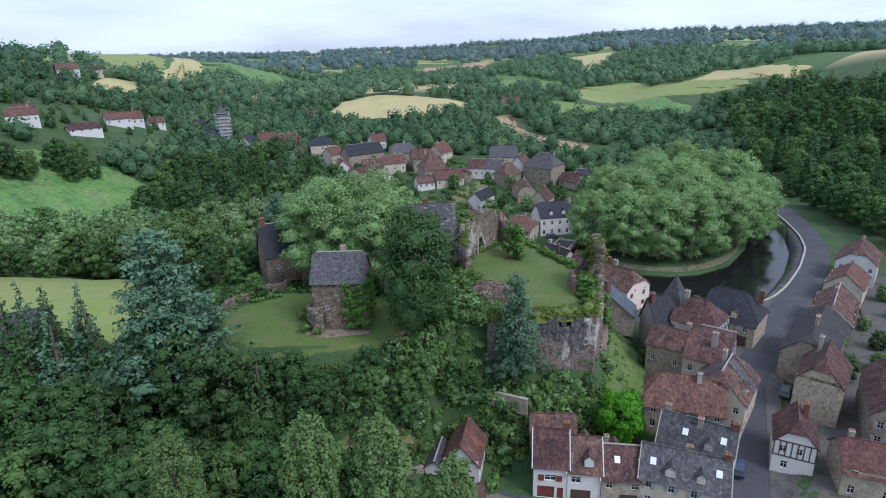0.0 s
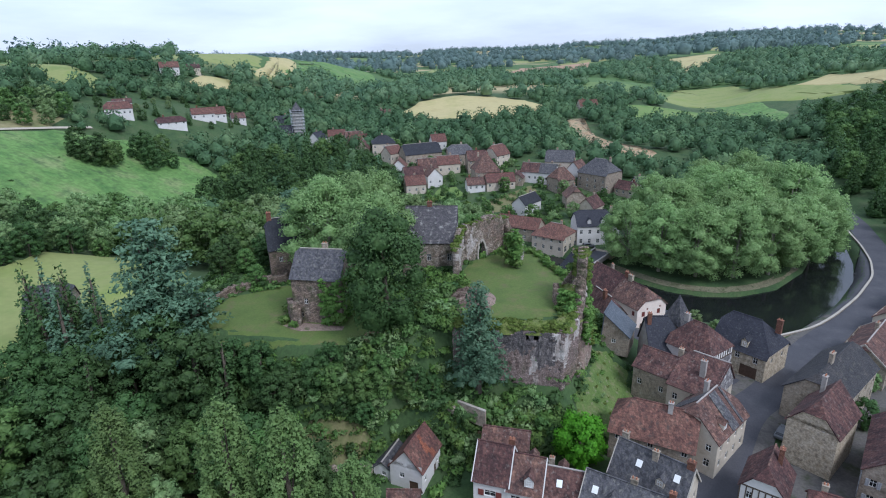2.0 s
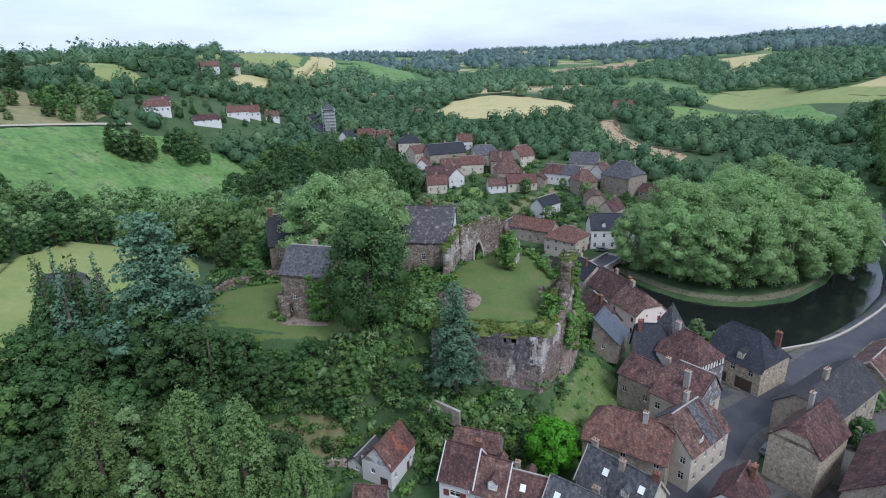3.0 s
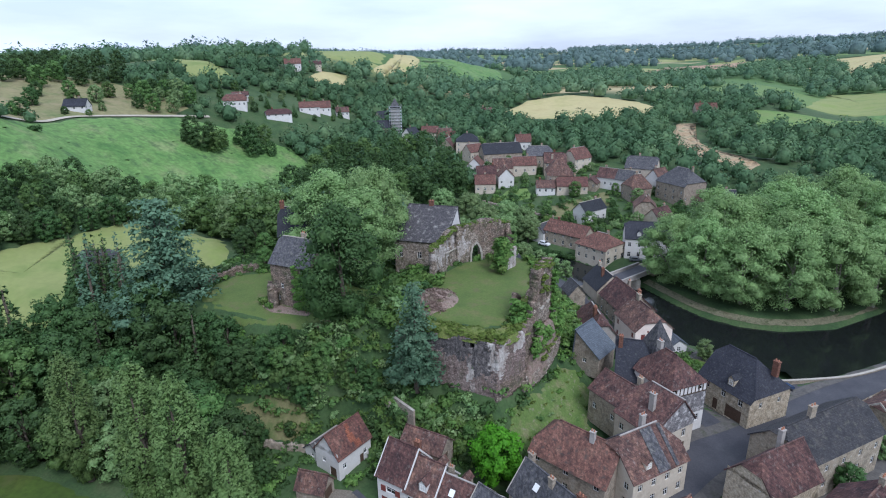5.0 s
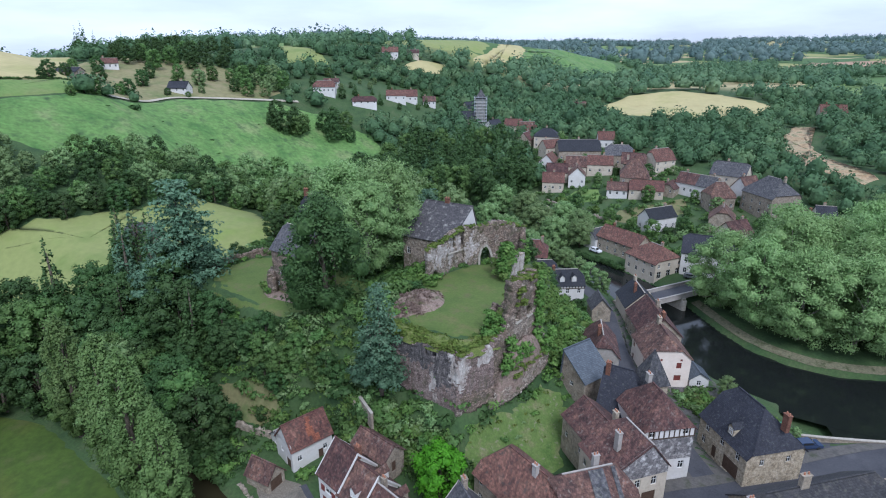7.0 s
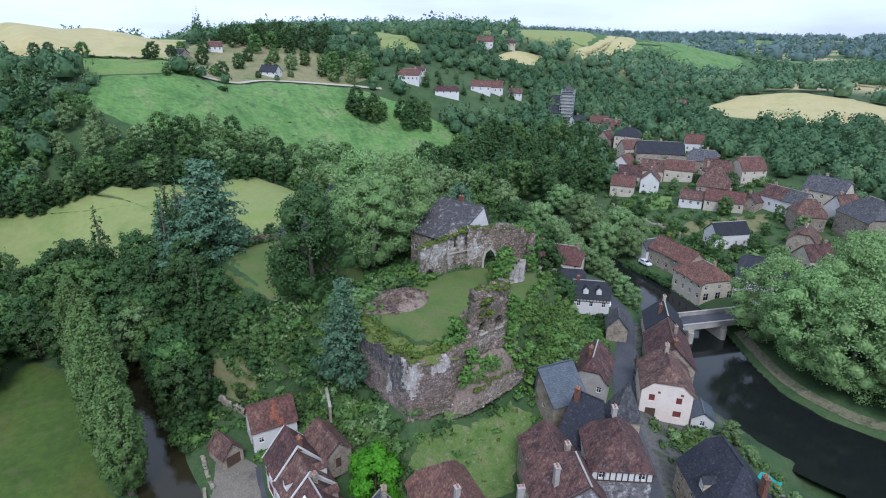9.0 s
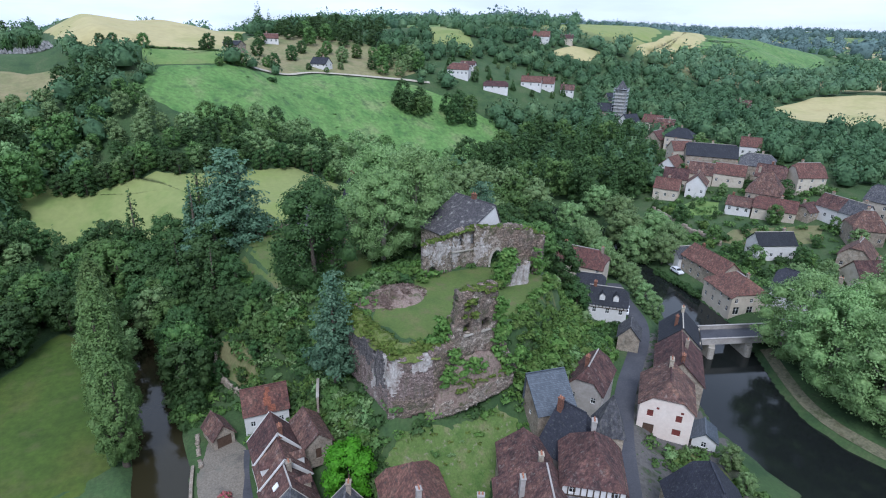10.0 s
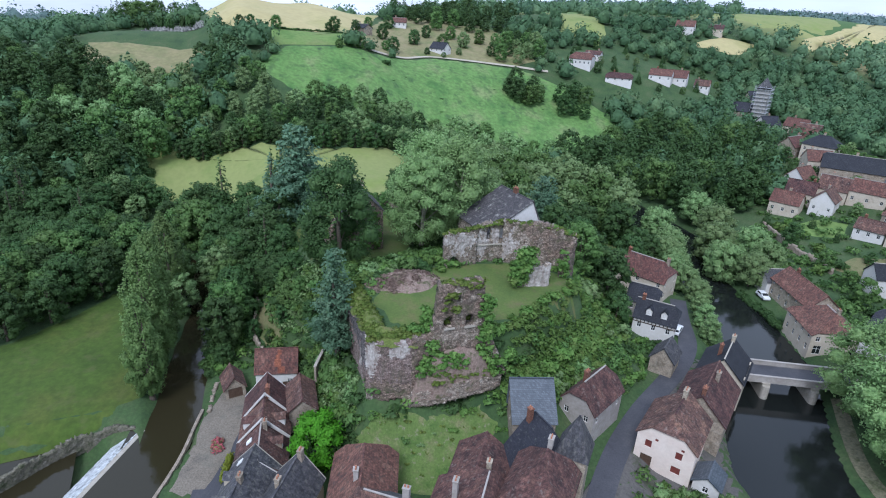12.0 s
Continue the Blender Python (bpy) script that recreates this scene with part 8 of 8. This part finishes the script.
rim += [(22.5 + rnd(-0.3, 0.2), rnd(-45, -39), rnd(22.5, 29)) for _ in range(60)] + [(24.15 + rnd(-0.1, 0.15), rnd(-45.4, -38.8), rnd(25, 29.2)) for _ in range(14)]
growth("turf", rim, 0.62, 110, 0.13, L_TURF, "shaggy yellow-green turf on the wall tops", 8, flat=0.45)
ivy_bank = spread_points([(24.4, -33.6), (27.5, -35.5), (29.5, -30), (26.5, -22), (22, -8), (10, -4), (7, -9), (13, -12.4), (17.6, -17), (20.8, -25), (22.6, -31)], 0.85, 63, (lambda x, y: built(x, y, 0.4) | paved(x, y),))
growth("ivy", ivy_bank[::2], 1.3, 120, 0.2, L_IVY, "bright ivy and bramble bank below the court", 24, flat=0.9)
growth("ivy", ivy_bank[1::2], 1.3, 120, 0.2, L_MID, "dense hazel and ivy bank below the court", 25, flat=0.9)
hedge = [(-5 + 17 * k / 60 + rnd(-0.3, 0.3), 48.4 - 5.4 * k / 60 + rnd(-0.3, 0.3)) for k in range(61)]
growth("hedge", hedge, 1.0, 110, 0.2, L_DARK, "clipped dark green hedge along the river bank", 27, flat=1.2, low=0.9, high=1.3)
steep = spread_points([(19.6, -27), (22, -33), (24.5, -34), (27, -31), (25.5, -23), (20.5, -12), (15, -12.5), (17.2, -18)], 0.62, 64)
growth("ivy", steep, 1.1, 90, 0.19, L_IVY, "ivy hanging over the steep edge of the court", 26, flat=0.9)
ivy = [(24.0 + rnd(-0.1, 0.5), rnd(-48.5, -45.5), rnd(15, 20)) for _ in range(40)] + [(24.6 + rnd(-0.1, 0.4), rnd(-46, -41), rnd(15.5, 18.2)) for _ in range(50)]
ivy += [(rnd(19.4, 22.6), rnd(-46.6, -45.4), rnd(20.2, 23.5)) for _ in range(60)] + [(24.5 + rnd(-0.2, 0.4), rnd(-39.4, -37.4), rnd(16, 27)) for _ in range(60)]
ivy += [(25.3 + rnd(-0.2, 0.5), rnd(-38, -34.0), rnd(13.5, 17.5)) for _ in range(30)]
ivy += [(rnd(-22.6, -19.0), -51.1, 17.2 + rnd(0, 8.2)) for _ in range(100)] + [(-18.9, rnd(-50.6, -43.5), 17.2 + rnd(0, 8)) for _ in range(90)]
ivy += [(10.8 + rnd(-0.5, 0.5), rnd(-27, -24.4), rnd(20, 25)) for _ in range(60)] + [(9.9 + rnd(-0.7, 0.7), -16.6 + rnd(-0.8, 0.8), rnd(20, 25.5)) for _ in range(20)]
growth("ivy", ivy, 0.6, 60, 0.2, L_IVY, "glossy green ivy on the castle masonry", 9, flat=0.9)
dead = [(3.4 + 4.7 * q * math.cos(a), -45.0 + 7.0 * q * math.sin(a), 19.7 + 1.85 * (1 - q ** 1.8)) for q, a in ((math.sqrt(rnd(0, 1)), rnd(0, 6.28)) for _ in range(210))]
growth("undergrowth", dead, 0.6, 60, 0.12, L_DEAD, "dry pinkish-brown brambles over fallen stones", 13, flat=0.5)
slope_bits = spread_points([(-40, -60), (-10, -60.6), (-2, -58.6), (4, -58), (20, -58), (24, -60), (18, -63), (8, -63), (2, -62), (-6, -61.5), (-10, -68), (-24, -66), (-40, -72)], 1.1, 57, (lambda x, y: built(x, y, 0.5),))
random.shuffle(slope_bits)
growth("undergrowth", slope_bits[::2], 1.2, 90, 0.22, L_IVY, "fresh green brambles on the south slope", 14, flat=0.8)
growth("undergrowth", slope_bits[1::2], 1.2, 90, 0.22, L_MID, "dense nettles and saplings on the south slope", 15, flat=0.8)
bare_bits = spread_points([(-14, -57.5), (-2, -55.5), (2, -56.5), (3, -61), (2, -62.2), (-6, -62.8), (-7.5, -64), (-9, -66.2), (-12, -64.5), (-14, -64)], 1.0, 60, (lambda x, y: built(x, y, 0.3),)) + spread_points([(3, -57.6), (20, -58), (19, -62.5), (6, -63)], 1.2, 61, (lambda x, y: built(x, y, 0.3),))
random.shuffle(bare_bits)
growth("undergrowth", bare_bits[::2], 1.4, 90, 0.22, L_IVY, "bright green brambles beside the cottage terrace", 19, flat=0.9)
growth("undergrowth", bare_bits[1::2], 1.4, 90, 0.22, L_LIGHT, "pale green saplings beside the cottage terrace", 20, flat=1.0)
grass_slope = spread_points([(22.5, -56), (26.4, -44), (26.8, -38), (29, -38), (33, -40), (32, -52), (28.5, -57)], 1.6, 58)
growth("grass_tufts", grass_slope, 0.5, 40, 0.16, L_TURF, "rough grass tufts on the slope below the keep", 16, flat=0.4)
town = spread_points([(-10, 8), (30, -14), (38, -26), (60, -22), (60, -14), (40, -6), (24, 30), (-4, 36), (-16, 30)], 2.6, 52, (kept_open,))
growth("undergrowth", town, 1.3, 90, 0.25, L_MID, "garden shrubs and weeds between village houses", 10)
gardens = spread_points([(-40, 92), (-10, 62), (14, 56), (50, 70), (56, 104), (20, 134), (-50, 168), (-90, 184), (-84, 150)], 4.4, 53, (kept_open,))
growth("undergrowth", gardens, 2.0, 80, 0.4, L_MID, "hedges and garden bushes of the far village", 11, flat=0.8)
wood_mass([(-40, 92), (-10, 62), (14, 56), (50, 70), (56, 104), (20, 134), (-50, 168), (-90, 184), (-84, 150)], 9.5, 0.35, 0.75, 54, "garden tree between village houses")
wood_mass([(-222, 124), (-206, 112), (-184, 124), (-160, 150), (-150, 190), (-190, 206), (-224, 150)], 9.0, 0.3, 0.65, 55, "tree around the hillside villas")
near_wood([(62, -78), (110, -40), (130, -30), (124, -4), (96, -8), (80, -26), (66, -40), (72, -62)], 7.0, FOREST, 0.35, 0.6, 56, "garden tree behind the street houses", group="village trees")

# ---- distant woods ----


def wood_of(name, places, sizes, per, leaf, label, seed, material=L_WOODS):
    """Many far trees in one object: each a rough crown of leaf triangles over a dark core."""
    r = np.random.RandomState(seed)
    places, sizes = np.asarray(places, float), np.asarray(sizes, float)
    n = len(places)
    d = r.normal(size=(n, per, 3))
    d /= np.linalg.norm(d, axis=2)[:, :, None]
    d[:, :, 2] = np.abs(d[:, :, 2]) * 1.0 - 0.12
    swell = r.uniform(0, 6.28, (n, 3))
    lump = 0.92 + 0.17 * np.sin(3 * np.arctan2(d[:, :, 1], d[:, :, 0]) + swell[:, :1]) + 0.16 * np.sin(6 * d[:, :, 2] + swell[:, 1:2])
    lump = (lump * r.uniform(0.84, 1.1, (n, per)))[:, :, None]
    z = height(places[:, 0], places[:, 1])
    tall = np.stack([np.ones(n), np.ones(n), r.uniform(0.9, 1.4, n)], 1)
    mid = np.stack([places[:, 0], places[:, 1], z + sizes * 0.55], 1)
    c = mid[:, None, :] + d * lump * (sizes[:, None] * tall)[:, None, :]
    nn = d + r.normal(scale=0.4, size=d.shape)
    nn /= np.linalg.norm(nn, axis=2)[:, :, None]
    t = np.cross(nn, r.normal(size=d.shape))
    t /= np.linalg.norm(t, axis=2)[:, :, None]
    s = np.cross(nn, t)
    w = (leaf * sizes)[:, None, None] * r.uniform(0.6, 1.3, (n, per, 1))
    v = np.stack([c + t * w, c - 0.6 * t * w + 0.8 * s * w, c - 0.6 * t * w - 0.8 * s * w], 2).reshape(-1, 3)
    nrm = np.repeat((0.9 * d + 0.25 * nn + np.array([0, 0, 0.2])).reshape(-1, 3), 3, axis=0)
    core = mid[:, None, :] + CORE[None] * (sizes[:, None] * tall * 0.68)[:, None, :]
    v, nrm = np.concatenate([v, core.reshape(-1, 3)]), np.concatenate([nrm, np.tile(CORE, (n, 1))])
    ob = new(name, raw_mesh(name, v, np.arange(len(v)).reshape(-1, 3), material, normals=nrm))
    return tagged(ob, label, "woods", kind="stuff")


OPEN = [np.array(q, float) for q in (
    [(-140, -98), (-128, -108), (-94, -82), (-67, -44), (-69, -22), (-108, 2), (-119, -14), (-121, -32), (-124, -52), (-134, -82)],
    [*FENCE, (-180, 102), (-156, 114), (-124, 104), (-114, 74), (-122, 40), (-138, 10), (-148, -14), (-164, -42)],
    [(72, 258), (73, 322), (100, 336), (152, 350), (162, 318), (124, 294), (98, 264)],
    [(-280, 14), (-240, 2), (-190, -10), (-204, 30), (-196, 90), (-206, 100), (-264, 100), (-314, 74)],
    [(-192, -66), (-182, -46), (-192, -4), (-280, 24), (-345, 50), (-405, 0), (-320, -84), (-226, -78)],
    [(-218, -74), (-240, -112), (-262, -120), (-280, -100), (-262, -74)],
    [(-97, 284), (-90, 332), (-64, 364), (-30, 362), (-4, 342), (22, 315), (4, 283), (-32, 240), (-66, 240)],
    [(26, 252), (28, 222), (34, 192), (44, 165), (62, 140), (78, 136), (82, 152), (62, 172), (54, 202), (46, 237), (40, 258)],
    [(-60, 740), (-60, 1400), (110, 1350), (75, 740)], [(113, 340), (150, 540), (201, 498), (196, 430), (180, 270), (160, 240), (140, 300)],
    [(-335, 280), (-310, 330), (-345, 420), (-300, 440), (-262, 405), (-236, 360), (-240, 290)], [(-229, 303), (-246, 380), (-300, 520), (-262, 480), (-230, 430), (-214, 305)],
    [(-230, 381), (-300, 620), (-340, 760), (-260, 760), (-205, 640), (-195, 520), (-229, 470)], [(-221, 205), (-236, 256), (-226, 282), (-204, 242)],
    [(-338, 163), (-352, 209), (-249, 168), (-223, 147), (-249, 136)], [(320, 600), (540, 1150), (760, 1500), (800, 1250), (600, 1000)],
    [(213, 400), (263, 440), (268, 300), (240, 255), (230, 350)], [(-172, -123), (-173, -96), (-161, -88), (-155, -114)],
    [(-176, -122), (-178, -84), (-186, -64), (-206, -74), (-226, -78), (-246, -116), (-222, -136), (-196, -130)],
    [(-420, 560), (-400, 800), (-520, 900), (-560, 640)], [(180, 620), (260, 760), (300, 900), (210, 900)], [(-160, 880), (-120, 1250), (-260, 1300), (-250, 940)],
)]
VILLAGE = [np.array(q, float) for q in (
    [(-92, 190), (-66, 128), (-44, 110), (-30, 96), (-4, 82), (10, 60), (50, 72), (60, 96), (76, 98), (76, 108), (60, 120), (36, 136), (20, 142), (-18, 156), (-50, 170)],
    [(-216, 106), (-164, 110), (-150, 150), (-150, 186), (-190, 206), (-222, 150)],
    [(-146, 196), (-100, 160), (-92, 186), (-120, 206)])]


def cleared(x, y):
    out = wet(x, y) | (np.hypot(x, y + 20) < 70)
    for q in OPEN + VILLAGE:
        out |= within(x, y, q)
    out |= (x > -20) & (x < 120) & (y < 78) & (y > -150)
    out |= to_line(x, y, ROAD) < 7
    return out


def farmland(x, y):
    """Open fields between the far woods."""
    return waves(x, y, 520, 12) + 0.5 * waves(x, y, 210, 13) > 0.12


WEDGE = lambda a, b: [(a * math.cos(radians(t)), 20 + a * math.sin(radians(t))) for t in range(38, 242, 6)] + [(b * math.cos(radians(t)), 20 + b * math.sin(radians(t))) for t in range(240, 36, -6)]
half = spread_points(WEDGE(100, 330), 7.2, 41, (cleared, lambda x, y: (waves(x, y, 160, 14) > 0.85) & (np.hypot(x, y) > 200)))
half = [p for p in half if not (-112 < p[0] < -20 and -140 < p[1] < 50) and math.hypot(p[0] + 112, p[1] + 22) > 62]
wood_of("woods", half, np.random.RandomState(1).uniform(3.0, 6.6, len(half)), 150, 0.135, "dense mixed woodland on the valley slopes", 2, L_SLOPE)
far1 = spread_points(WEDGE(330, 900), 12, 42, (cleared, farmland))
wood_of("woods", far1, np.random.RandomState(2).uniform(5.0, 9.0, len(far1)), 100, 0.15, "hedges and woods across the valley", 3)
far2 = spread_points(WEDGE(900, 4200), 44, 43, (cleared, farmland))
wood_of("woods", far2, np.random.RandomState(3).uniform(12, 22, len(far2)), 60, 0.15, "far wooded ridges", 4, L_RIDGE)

# ---- small garden things ----
hedge = [(15.0 + 4.6 * k / 11, -76.0 - 1.1 * k / 11, -0.95 + 0.3 * j) for k in range(12) for j in range(3)]
ob = growth("hedge", hedge, 0.62, 70, 0.13, M_HEDGE, "clipped yellow-green hedge beside the forecourt", 17, flat=0.9, low=0.8, high=1.1)
blooms = [(10.4 + rnd(0, 2.6), -77.9 + rnd(-0.5, 0.5), -0.9 + rnd(0, 0.5)) for _ in range(26)]
growth("flower_bed", blooms, 0.5, 60, 0.12, M_FLOWER, "bed of pink and red flowers beside the pool", 18, flat=0.8)
tarp = Shape()
for i in range(7):
    for j in range(5):
        tarp.v.append((57.4 + 0.5 * i, -19.6 + 0.5 * j, 3.6 + 0.25 * math.sin(i * 1.1) * math.cos(j * 1.4)))
tarp.f = [(i * 5 + j, (i + 1) * 5 + j, (i + 1) * 5 + j + 1, i * 5 + j + 1) for i in range(6) for j in range(4)]
frame_ = empty("awning", 57.4, -19.6, 2.6, 0, "teal tarpaulin stretched over a garden frame", "awning")
cover = part("cover", tarp, M_TARP, frame_, smooth=True)
cover.matrix_parent_inverse = frame_.matrix_basis.inverted()
for dx, dy in ((0.05, 0.05), (2.9, 0.05), (0.05, 1.9), (2.9, 1.9)):
    part("post", Shape().rod((dx, dy, -0.8), (dx, dy, 0.95), 0.04, 0.04), M_WOOD_GREY, frame_)
